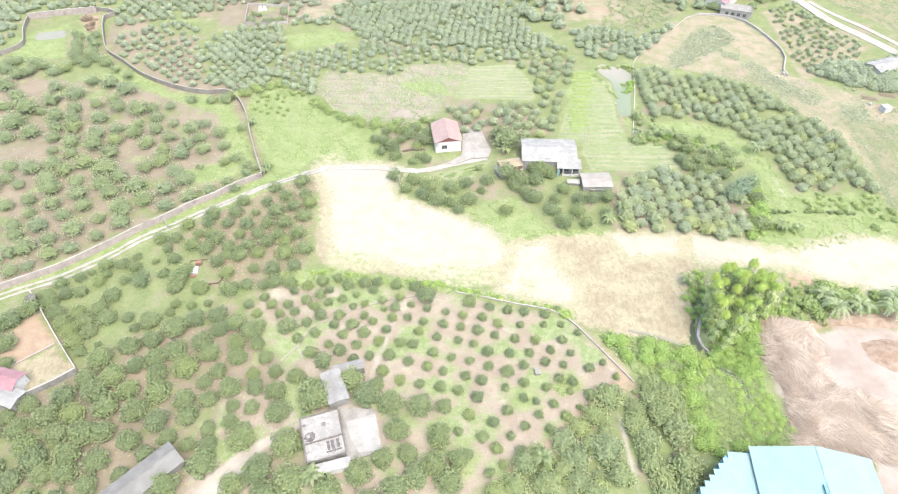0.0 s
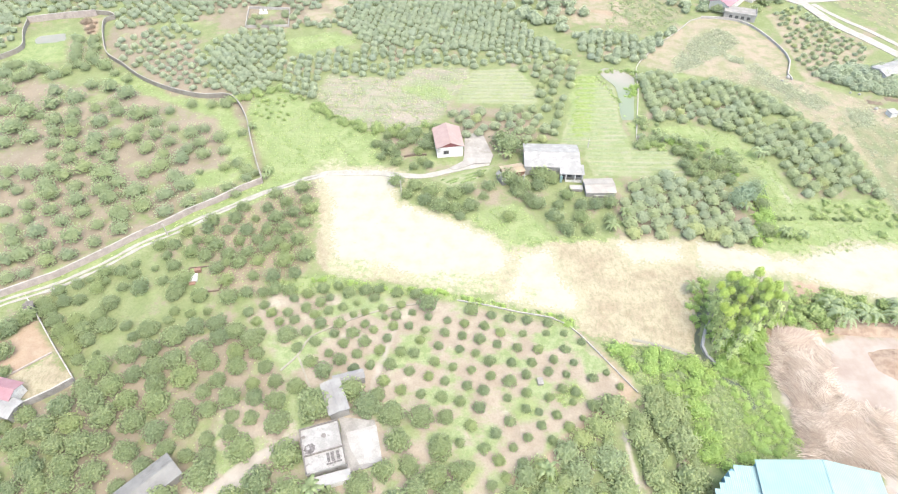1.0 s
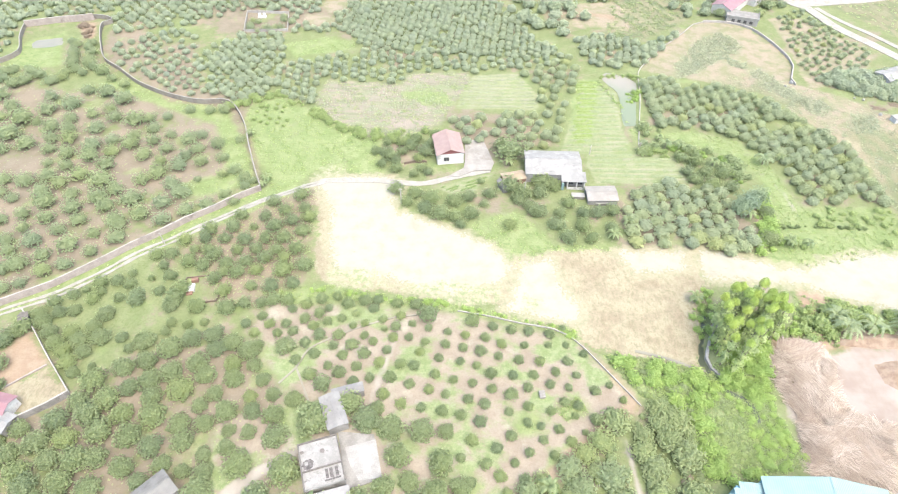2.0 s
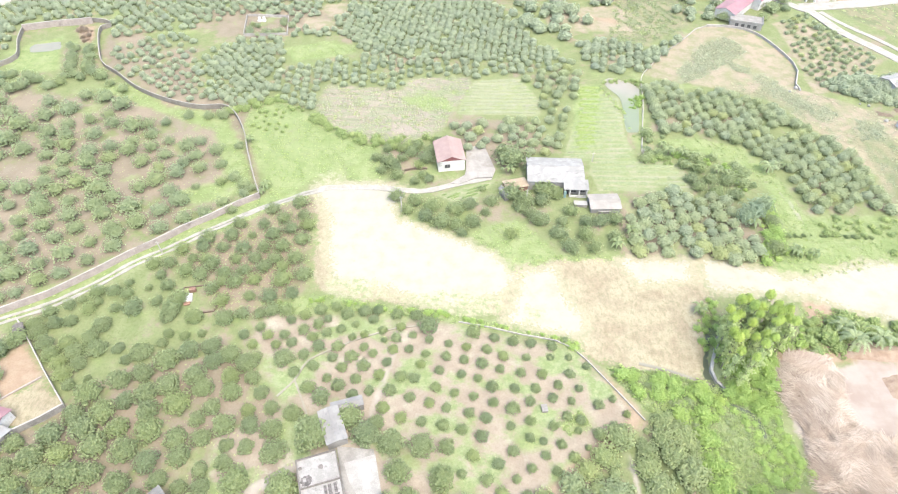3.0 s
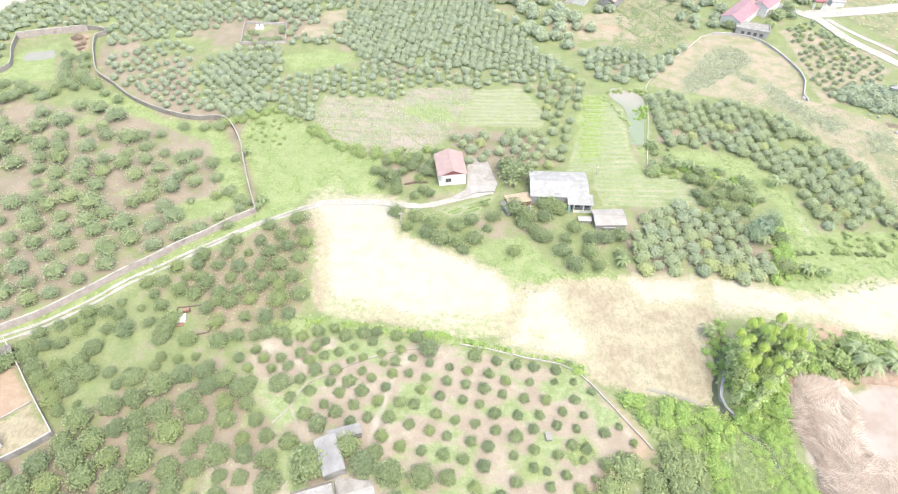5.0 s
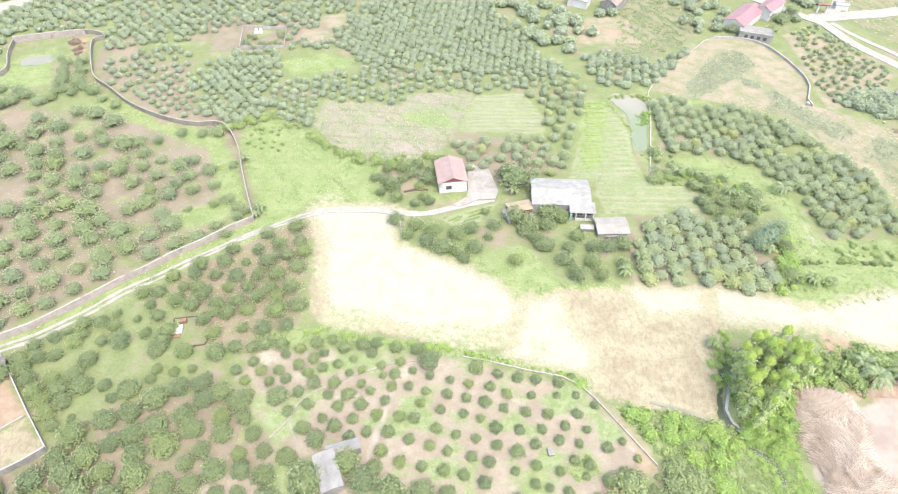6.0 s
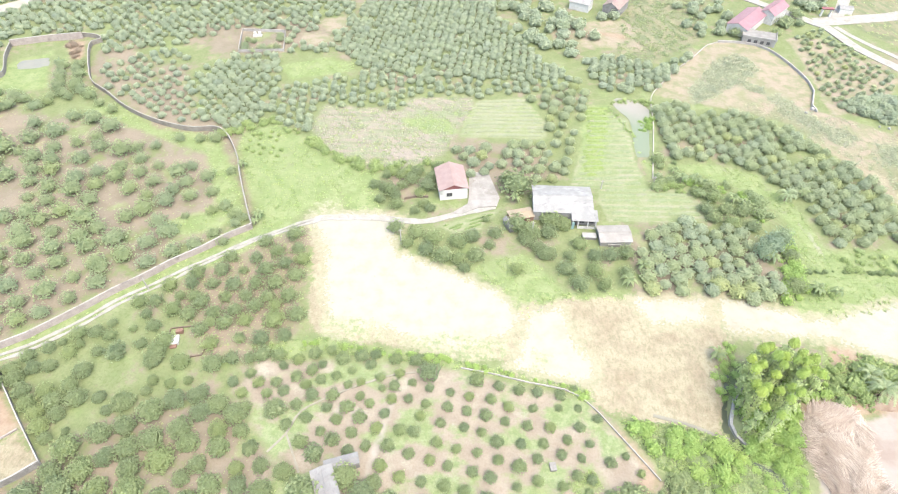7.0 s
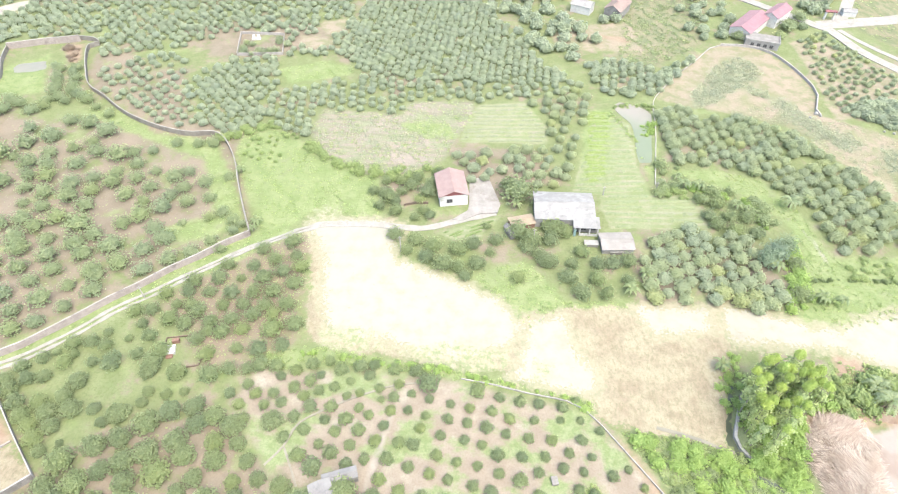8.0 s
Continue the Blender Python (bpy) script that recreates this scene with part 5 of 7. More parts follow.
def tall_grass(polygon, count, radius, label, seed):
    """Stands of tall grass over a polygon, thinning towards its edge."""
    rng = np.random.default_rng(seed)
    a = np.array(polygon)
    x, y = rng.uniform(a[:, 0].min(), a[:, 0].max(), count * 4), rng.uniform(a[:, 1].min(), a[:, 1].max(), count * 4)
    keep = inside_distance(polygon, x, y) > 2.2 * rng.normal(size=len(x)) ** 2 - 0.5
    places = np.column_stack((x, y, radius * rng.uniform(0.6, 1.4, len(x))))[keep][:count]
    return grove("tall_grass", places, BLADES, LEAF_DRY, label, "grass", seed, 0.0)


def grove(name, places, crowns, material, label, category, seed, lift=0.45, tall=1.0):
    """Many crowns in one object: places are (x, y, radius)."""
    rng = np.random.default_rng(seed)
    verts, tris, tone, at = [], [], [], 0
    a = np.array(places)
    ground = height(a[:, 0], a[:, 1])
    for (x, y, r), z in zip(a, ground):
        v, t = crowns[rng.integers(len(crowns))]
        w = rng.uniform(0, 2 * math.pi)
        turn = np.array([[math.cos(w), -math.sin(w), 0], [math.sin(w), math.cos(w), 0], [0, 0, 1]])
        verts.append((v + (0, 0, lift)) * (r, r * rng.uniform(0.9, 1.1), r * tall * rng.uniform(0.85, 1.15)) @ turn.T + (x, y, z))
        tris.append(t + at)
        drift = 0.5 + 0.5 * math.sin(x * 0.33 + seed) * math.sin(y * 0.41 + 0.2 * x)
        tone.append(np.full(len(v), 0.5 * rng.uniform() + 0.5 * drift))
        at += len(v)
    me = bpy.data.meshes.new(name)
    me.from_pydata(np.concatenate(verts), [], np.concatenate(tris))
    me.attributes.new("tone", "FLOAT", "POINT").data.foreach_set("value", np.concatenate(tone).astype(np.float32))
    return tagged(part(name, me, material), label, category, kind="stuff")


WALLED_PLOT = [(-74.1, 224.4), (-56.6, 224.0), (-58.8, 240.9), (-76.5, 242.4)]
CLEAR = [WALLED_PLOT, COVER["dry"][0], COVER["dry"][1], COVER["track"][0], [(-153.4, 202.6), (-156.3, 221.3), (-159.5, 233.2), (-145.7, 233.8), (-132.8, 201.3), (-143.3, 199.1)], COVER["lush"][3],
         [(109.4, 236.5), (117.6, 249.1), (132.6, 261.4), (151.3, 269.1), (145.8, 253.5), (129.9, 237.0), (125.1, 224.0), (119.7, 222.0), (113.6, 228.5)],
         [(62.0, 250.1), (68.3, 270.7), (82.7, 270.4), (77.3, 252.3)], [(52.8, 256.8), (56.5, 272.6), (66.2, 272.4), (63.2, 256.6)],
         [(150.6, 241.3), (163.2, 263.5), (173.9, 263.3), (158.4, 236.5)], [(144.1, 239.1), (138.1, 246.2), (125.0, 266.9), (130.4, 275.1), (156.2, 245.9)]]


def is_open(x, y, margin=0.8):
    """Whether a place lies in a clearing, where no tree is planted."""
    a, b = np.array([x]), np.array([y])
    return any(inside_distance(p, a, b)[0] > -margin for p in CLEAR)


def plot(kind, polygon, spacing, radius, seed, turn=0.0, keep=0.95, jitter=0.5):
    """An orchard whose trees are things of their own."""
    rng = random.Random(seed)
    taken = np.array(PLANTED)
    spots = [(x, y, radius * rng.uniform(0.85, 1.2)) for x, y in scatter(polygon, spacing, jitter, turn, seed, keep)]
    plant(kind, [p for p in spots if np.min(np.hypot(taken[:, 0] - p[0], taken[:, 1] - p[1]) - taken[:, 2]) > p[2] * 0.3 and not is_open(p[0], p[1])])


def orchard(name, polygon, spacing, radius, label, seed, turn=0.0, keep=0.95, jitter=0.5, material=None):
    rng = random.Random(seed)
    taken = np.array(PLANTED)
    places = []
    for x, y in scatter(polygon, spacing, jitter, turn, seed, keep):
        r = radius * rng.uniform(0.78, 1.2)
        if np.min(np.hypot(taken[:, 0] - x, taken[:, 1] - y) - taken[:, 2]) > r * 0.3 and not is_open(x, y):
            places.append((x, y, r))
    return grove(name, places, FAR_CROWNS, material or LEAF_FAR_HAZY, label, "orchard", seed)


DENSE = "dense lychee orchard with touching rounded grey-green crowns"
orchard("orchard", [(-84.8, 210.6), (-69.7, 217.8), (-57.3, 221.2), (-54.6, 204.4), (-58.7, 192.4), (-54.6, 182.9), (-65.1, 175.3), (-76.3, 182.7)], 3.3, 1.5, DENSE, 1, 0.15, 0.97, 0.22)
orchard("orchard", [(-30.4, 215.1), (-35.7, 225.4), (-32.8, 245.6), (-30.5, 280.8), (-15.5, 300.9), (11.1, 279.9), (26.4, 244.2), (37.3, 216.6), (48.3, 203.1), (29.2, 202.3), (-8.5, 205.8)], 3.15, 1.5, DENSE, 11, 0.35, 0.98, 0.2)
orchard("orchard", [(-57.7, 192.3), (-53.3, 202.7), (-41.9, 203.2), (-30.2, 213.3), (-8.5, 204.5), (29.1, 201.5), (49.9, 200.2), (28.4, 194.2), (12.0, 193.0), (-9.4, 195.1), (-12.2, 186.6), (-40.2, 189.2), (-37.9, 169.5), (-54.2, 182.8)], 3.7, 1.45, "rows of rounded lychee trees with bare earth between", 12, 0.55, 0.95, 0.25)
orchard("orchard", [(52.6, 216.2), (61.9, 218.3), (75.6, 210.7), (95.0, 221.3), (73.3, 197.1), (57.1, 194.3), (51.8, 205.2)], 3.5, 1.65, DENSE, 2, 0.3, 0.97, 0.3)
plot("garden", [(29.2, 192.6), (47.4, 204.4), (49.4, 196.9), (47.0, 185.2), (41.6, 167.6), (35.2, 149.6), (32.7, 164.5), (33.0, 178.2)], 4.6, 1.8, 3, 0.2, 0.9, 0.4)
plot("garden", [(2.9, 167.9), (31.3, 167.8), (35.2, 149.6), (25.8, 148.4), (18.9, 153.9), (7.2, 151.2), (2.2, 162.0)], 4.2, 1.85, 4, 0.1, 0.95, 0.4)
plot("terrace", [(48.9, 123.6), (59.1, 132.5), (78.0, 132.1), (81.0, 124.0), (83.1, 118.8), (81.4, 109.3), (73.9, 105.3), (63.8, 107.0), (48.4, 108.0), (46.7, 115.6)], 3.8, 2.05, 5, 0.45, 0.98, 0.25)
plot("slope", [(70.8, 189.2), (80.0, 187.4), (94.1, 181.1), (108.8, 172.8), (114.2, 162.5), (119.8, 150.5), (123.8, 137.0), (122.6, 123.5), (116.1, 121.7), (100.7, 123.0), (98.6, 133.6), (95.6, 143.2), (91.8, 152.1), (79.4, 158.6), (66.4, 157.9), (67.0, 173.8)], 3.9, 1.95, 6, 0.5, 0.98, 0.3)
orchard("orchard", [(-120.6, 218.1), (-93.7, 226.8), (-86.8, 208.5), (-77.7, 184.5), (-79.3, 179.1), (-90.1, 183.7), (-102.7, 192.6), (-117.0, 205.0)], 3.9, 1.4, "sparse orchard of small trees on pale soil", 7, 0.3, 0.84, 0.5)
orchard("orchard", [(-177.2, 202.4), (-157.5, 212.4), (-161.8, 230.8), (-162.9, 238.2), (-135.0, 242.7), (-129.4, 240.0), (-121.1, 222.7), (-95.0, 231.6), (-77.3, 244.0), (-72.7, 221.6), (-87.4, 210.7), (-73.9, 217.0), (-56.5, 223.5), (-35.4, 223.0), (-34.0, 245.6), (-31.9, 301.3), (-129.1, 318.3), (-235.5, 285.6), (-208.4, 220.2)], 3.9, 1.55, "hillside orchard of grey-green lychee trees", 8, 0.25, 0.96, 0.45)
plot("row", [(133.8, 232.2), (147.5, 238.6), (152.9, 221.8), (158.6, 200.9), (149.7, 188.5), (133.5, 180.1), (127.9, 187.8), (130.1, 201.2), (131.6, 214.4)], 3.5, 1.15, 9, 0.6, 0.92, 0.5)
orchard("orchard", [(26.4, 244.2), (37.1, 279.3), (77.5, 284.9), (70.4, 237.8), (54.6, 228.1), (49.7, 218.6), (38.1, 223.6)], 6.5, 2.6, "scattered trees round a farmstead", 10, 0.2, 0.7, 1.2)
orchard("orchard", [(-17.1, 305.2), (124.5, 302.6), (129.4, 272.3), (103.6, 267.3), (85.1, 270.4), (58.9, 272.5), (25.9, 253.3), (3.3, 269.2)], 6.0, 2.8, "distant orchard trees", 13, 0.2, 0.85, 1.0)
orchard("orchard", [(96.6, 259.5), (117.0, 264.4), (119.6, 251.5), (105.4, 233.0), (94.4, 228.8), (94.6, 244.7)], 6.5, 2.2, "trees beside the pink-roofed farmhouse", 14, 0.1, 0.8, 1.0)
orchard("orchard", [(150.0, 271.9), (165.7, 268.9), (157.3, 253.3), (149.3, 250.9), (145.3, 255.0)], 5.0, 2.6, "dense trees beside the road", 15, 0.1, 0.95, 0.7)
orchard("shrubs", [(-59.9, 172.3), (-54.6, 177.7), (-45.6, 170.5), (-47.0, 161.8), (-58.0, 163.7)], 3.0, 0.7, "small green shrubs in rows on a meadow", 16, 0.4, 0.85, 0.3, LEAF_WEED)
for kind_left, places_left in LEFT_OVER.items():
    grove("orchard_trees", places_left, FAR_CROWNS, LEAF_FAR_HAZY, "further lychee trees of the orchard", "orchard", 77)


def thicket(name, polygon, spacing, radius, label, seed, material, keep=0.9, tall=1.0):
    rng = random.Random(seed)
    places = [(x, y, radius * rng.uniform(0.5, 1.4)) for x, y in scatter(polygon, spacing, spacing * 0.35, 0.3, seed, keep)]
    places = [p for p in places if inside_distance(BROOK_BED, np.array([p[0]]), np.array([p[1]]))[0] < -0.6 * p[2]]
    return grove(name, places, NEAR_CROWNS if radius > 1.9 else FAR_CROWNS if radius > 1.5 else BUSH_CROWNS, material, label, "thicket", seed, 0.3, tall)


thicket("thicket", [(37.0, 75.0), (45.0, 74.3), (54.1, 70.7), (57.4, 67.5), (53.2, 62.1), (53.9, 52.1), (59.5, 50.5), (54.5, 47.4), (47.8, 48.7), (48.9, 59.6), (44.6, 67.8), (39.7, 67.9)], 1.9, 1.25, "bright green tangled shrubs on a wet slope", 21, LEAF_BRIGHT, 0.8)
thicket("thicket", [(46.3, 74.3), (54.7, 70.7), (57.5, 66.1), (58.2, 59.4), (58.2, 51.4), (52.4, 50.9), (48.7, 60.9), (40.6, 66.5)], 1.6, 0.55, "ground cover of bright green creepers", 35, LEAF_WEED, 0.6, 0.7)
thicket("thicket", [(10.6, 41.1), (16.2, 45.1), (24.8, 51.6), (32.2, 57.7), (33.4, 58.1), (33.6, 49.1), (32.8, 41.3)], 2.6, 0.9, "low green bushes between the lychee trees", 37, LEAF_BUSH, 0.6, 0.8)
thicket("thicket", [(37.6, 61.2), (44.4, 67.1), (49.1, 62.2), (48.2, 49.9), (51.3, 47.5), (47.5, 41.0), (37.0, 41.3), (37.1, 50.2)], 2.4, 1.0, "low green bushes under the trees below the slope", 38, LEAF_BUSH, 0.7, 0.8)
thicket("thicket", [(18.0, 48.6), (20.4, 48.6), (22.6, 43.5), (21.0, 42.0)], 1.7, 0.9, "pale green shrubs between the trees", 45, LEAF_WEED, 0.85)
thicket("thicket", [(26.4, 49.2), (28.2, 49.2), (29.2, 43.0), (27.2, 42.4)], 1.6, 0.8, "pale green shrubs in a gap between trees", 46, LEAF_WEED, 0.85)
thicket("thicket", [(41.6, 48.4), (44.6, 50.6), (45.2, 48.8), (42.8, 47.6)], 1.1, 0.8, "reddish-leaved shrub on the slope", 47, LEAF_RED, 0.95)
thicket("thicket", [(56.7, 67.5), (60.0, 71.7), (68.7, 73.0), (66.2, 61.8), (68.7, 51.1), (62.0, 49.8), (59.5, 51.9), (59.9, 59.3)], 1.3, 0.7, "low bright green weeds and creepers", 22, LEAF_BRIGHT, 0.85, 0.7)
thicket("hedge", [(-31.9, 96.8), (-23.6, 97.0), (-20.6, 95.1), (-9.5, 93.4), (-1.3, 91.9), (12.1, 88.1), (30.0, 82.6), (29.9, 80.1), (24.9, 83.5), (4.1, 89.0), (-17.8, 93.6), (-30.8, 94.3)], 1.4, 0.7, "strip of low green weeds along the cleared plot", 23, LEAF_BRIGHT, 0.75, 0.8)
thicket("hedge", [(-68.9, 175.4), (-55.2, 184.0), (-50.7, 180.2), (-37.9, 169.5), (-29.8, 162.8), (-17.7, 158.8), (-0.6, 159.0), (-1.5, 154.4), (-17.5, 153.9), (-29.4, 159.0), (-37.5, 166.2), (-54.5, 179.6), (-66.2, 171.9)], 2.0, 1.2, "green hedge along the edge of the meadow", 24, LEAF_WEED, 0.85)
thicket("hedge", [(63.0, 159.0), (70.0, 157.8), (67.5, 148.2), (76.4, 148.6), (85.7, 144.9), (87.9, 136.6), (87.7, 131.3), (83.7, 134.0), (77.7, 141.7), (59.8, 145.5)], 2.2, 1.5, "scrubby green bushes along a terrace", 25, LEAF_BUSH, 0.3)
thicket("thicket", [(86.8, 128.8), (91.2, 127.4), (87.8, 116.8), (87.0, 109.1), (83.2, 105.0), (79.5, 105.1), (83.2, 116.9)], 1.8, 1.3, "green bushes at the corner of the orchard", 26, LEAF_BRIGHT, 0.85, 1.0)
thicket("hedge", [(99.8, 121.2), (121.3, 119.4), (123.2, 114.8), (120.8, 110.4), (112.0, 113.5), (96.7, 113.9)], 2.0, 0.85, "green weeds along a field bank", 27, LEAF_WEED, 0.6, 0.8)
thicket("thicket", [(127.6, 187.1), (144.2, 189.8), (164.1, 192.1), (174.8, 182.1), (162.3, 161.3), (153.0, 171.7), (137.4, 175.6)], 2.2, 1.8, "green bushes below the roadside buildings", 28, LEAF_FAR_HAZY, 0.95)
thicket("thicket", [(85.5, 109.2), (95.4, 111.1), (110.0, 109.6), (121.4, 111.5), (117.9, 105.2), (104.5, 104.5), (89.3, 103.9)], 4.0, 1.3, "scattered weeds on a grassy bank", 29, LEAF_WEED, 0.6)
thicket("thicket", [(57.1, 89.5), (62.2, 94.8), (65.7, 94.7), (62.1, 85.9), (59.1, 74.7), (57.4, 79.4), (55.8, 82.7)], 1.5, 0.75, "green bushes beside a ditch", 30, LEAF_BRIGHT, 0.75, 0.8)
thicket("thicket", [(82.3, 88.9), (92.9, 89.5), (106.3, 84.0), (104.0, 79.9), (92.9, 81.0), (85.8, 77.1), (78.8, 78.9)], 2.6, 1.7, "green scrub beside the timber yard", 31, LEAF_WEED, 0.85)
thicket("thicket", [(61.2, 85.1), (70.3, 86.4), (80.7, 86.1), (80.4, 80.4), (73.0, 79.6), (68.6, 73.6), (68.0, 68.9), (61.6, 63.6), (57.9, 68.6), (58.9, 75.1)], 1.6, 1.1, "green undergrowth below the eucalyptus clump", 36, LEAF_BRIGHT, 0.9, 1.2)
thicket("hedge", [(54.7, 188.8), (55.8, 185.4), (57.6, 179.8), (60.0, 172.6), (60.0, 164.2), (60.9, 158.7), (61.3, 156.2), (59.2, 158.1), (58.6, 163.9), (58.4, 171.2), (56.0, 178.3), (54.2, 184.3)], 1.1, 0.55, "patchy green weeds along the water's edge", 44, LEAF_WEED, 0.55, 0.5)
thicket("hedge", [(55.5, 190.0), (62.7, 191.4), (69.4, 188.5), (68.9, 185.8), (62.2, 189.0), (55.5, 188.0)], 1.3, 0.8, "green reeds at the head of the pond", 39, LEAF_WEED, 0.9)
thicket("thicket", [(-139.6, 233.0), (-134.4, 234.2), (-130.4, 223.0), (-133.4, 221.8)], 1.8, 1.0, "dry reddish shrubs on a bare bank", 48, LEAF_RED, 0.7)
thicket("hedge", [(68.3, 150.3), (73.7, 149.4), (78.9, 145.7), (82.8, 143.3), (85.4, 137.5), (84.8, 132.1), (82.9, 131.1), (81.6, 139.9), (77.0, 144.6), (68.2, 147.1)], 1.5, 0.8, "bright green weeds along a terrace edge", 49, LEAF_BRIGHT, 0.75)
thicket("thicket", [(61.6, 173.6), (66.0, 173.8), (67.4, 179.4), (63.0, 179.6)], 1.3, 0.8, "bright green reeds in the pond", 50, LEAF_BRIGHT, 0.85)
thicket("thicket", [(40.4, 72.4), (46.0, 72.0), (50.0, 68.0), (49.4, 62.0), (44.6, 67.0)], 1.5, 0.8, "mid-green creepers among brighter shrubs", 51, LEAF_BUSH, 0.7, 0.8)
thicket("hedge", strip([(87.7, 114.6), (92.9, 114.1), (100.1, 114.1), (106.9, 113.4), (112.0, 112.9)], 0.8), 0.9, 0.55, "dark green hedge along a bank", 52, LEAF_YOUNG_BUSH, 0.95)
thicket("hedge", [(61.3, 148.4), (69.4, 145.9), (68.0, 143.6), (59.8, 145.5)], 1.6, 1.0, "hedge at the end of the pond", 32, LEAF_WEED, 0.9)


MEADOW = [p for p in COVER["lush"]]
for i, (which, count, radius) in enumerate(((0, 900, 0.32), (3, 120, 0.35), (4, 350, 0.35), (5, 260, 0.32), (6, 900, 0.38), (7, 1500, 0.5), (8, 700, 0.45), (9, 400, 0.6), (10, 500, 0.35), (12, 90, 0.35))):
    meadow(MEADOW[which], count, radius, "bright green meadow grass in tufts", 400 + i, LEAF_WEED)
meadow(COVER["lush"][7], 1500, 0.42, "darker green weeds on a grassy bank", 434, LEAF_BUSH, 0.9)
meadow(COVER["fallow"][0], 700, 0.42, "green weeds in patches on a fallow plot", 420, LEAF_WEED, 0.6)
meadow(COVER["fallow"][0], 900, 0.42, "grey-green weeds on a fallow plot", 433, LEAF_DRY, 0.7)
for i, (patch, count) in enumerate(zip(COVER["reeds"], (1000, 140, 360, 180))):
    tall_grass(patch, count, 0.5, "tall grey-green grass standing on a dry field", 430 + i)
meadow(COVER["scrub"][0], 1500, 0.45, "grey-green scrub and dry grass", 421, LEAF_DRY, 0.8)
meadow(COVER["scrub"][1], 1000, 0.8, "rough green grass on a far field", 422, LEAF_BUSH, 0.6)
meadow(COVER["scrub"][2], 600, 0.6, "rough pale grass on a far field", 423, LEAF_WEED, 0.6)
meadow(COVER["soil"][0], 900, 0.22, "weeds between the orchard trees", 425, LEAF_WEED, 0.7)
meadow(COVER["soil"][1], 1000, 0.22, "weeds on the orchard floor", 426, LEAF_WEED, 0.7)
meadow(COVER["soil"][4], 600, 0.22, "weeds under the mature trees", 427, LEAF_WEED, 0.7)


# ---- eucalyptus clump ----
def eucalyptus(x, y, tall, seed):
    rng = random.Random(seed)
    tree = thing("eucalyptus_tree", pose(x, y, ground_z(x, y), 0, 0, rng.uniform(0, 360)), "slender eucalyptus with a bright yellow-green plume of leaves", "tree", "eucalyptus clump")
    part("trunk", trunk_mesh("trunk", tall * 0.8, 0.14, 4, 0.9, PALE_BARK, seed), None, tree)
    v, t = crown_shape(seed, 150, 6, 0.12, 1.0, -0.6, 0.14)
    r = rng.uniform(0.85, 1.1)
    me = bpy.data.meshes.new("crown")
    taper = np.clip(1.05 - 0.42 * v[:, 2:3], 0.55, 1.35)
    me.from_pydata(v * np.hstack((r * taper, r * taper, np.full_like(taper, r * 1.45))) + (0, 0, tall - 1.3 * r), [], t)
    below = bpy.data.meshes.new("lower_foliage")
    tiers, faces, count = [], [], 0
    for k, (up, wide) in enumerate(((0.22, 0.9), (0.4, 1.15), (0.56, 1.2), (0.7, 1.15))):
        low, u = crown_shape(seed + 500 + 40 * k, 46, 5, 0.2, 1.0, -0.7, 0.3)
        tiers.append(low * r * wide + (rng.uniform(-0.6, 0.6), rng.uniform(-0.6, 0.6), tall * up))
        faces.append(u + count)
        count += len(low)
    below.from_pydata(np.vstack(tiers), [], np.vstack(faces))
    part("lower_foliage", below, LEAF_GUM_OLD, tree, "grey-green older leaves")
    part("crown", me, LEAF_GUM, tree)


GUMS = [(60.1, 83.6), (61.8, 82.3), (64.4, 85.9), (64.4, 83.3), (65.1, 81.4), (59.3, 80.7), (63.1, 79.7), (58.9, 78.1), (66.6, 83.7), (68.4, 82.7), (70.7, 84.7), (69.9, 82.2), (72.7, 83.6), (67.1, 78.8),
        (71.1, 78.9), (62.4, 85.0), (58.7, 75.9), (60.8, 77.3), (62.8, 76.6), (65.0, 77.0), (63.1, 73.9), (60.2, 70.9), (68.8, 80.0), (71.7, 81.2), (58.6, 73.2), (65.5, 75.3), (69.1, 86.3)]
for spot, (gx, gy) in enumerate(GUMS):
    eucalyptus(gx, gy, random.Random(spot + 90).uniform(11.0, 13.2), 200 + spot)


# ---- buildings ----
def window(parent, m, wide, tall, bars=2):
    """A window set into a wall: dark pane behind a pale frame with bars."""
    frame_part = bmesh.new()
    for s in (-1, 1):
        box(frame_part, s * wide / 2 - 0.05, s * wide / 2 + 0.05, -0.06, 0.06, 0, tall)
    box(frame_part, -wide / 2 + 0.05, wide / 2 - 0.05, -0.06, 0.06, tall - 0.08, tall)
    box(frame_part, -wide / 2 + 0.05, wide / 2 - 0.05, -0.06, 0.06, 0, 0.08)
    for i in range(1, bars):
        x = -wide / 2 + wide * i / bars
        box(frame_part, x - 0.03, x + 0.03, -0.05, 0.05, 0.08, tall - 0.08)
    w = part("window", frame_part, RENDERED, parent, m=m)
    part("pane", block(-wide / 2 + 0.05, wide / 2 - 0.05, -0.03, 0.02, 0.08, tall - 0.08, 0), DARK, w)


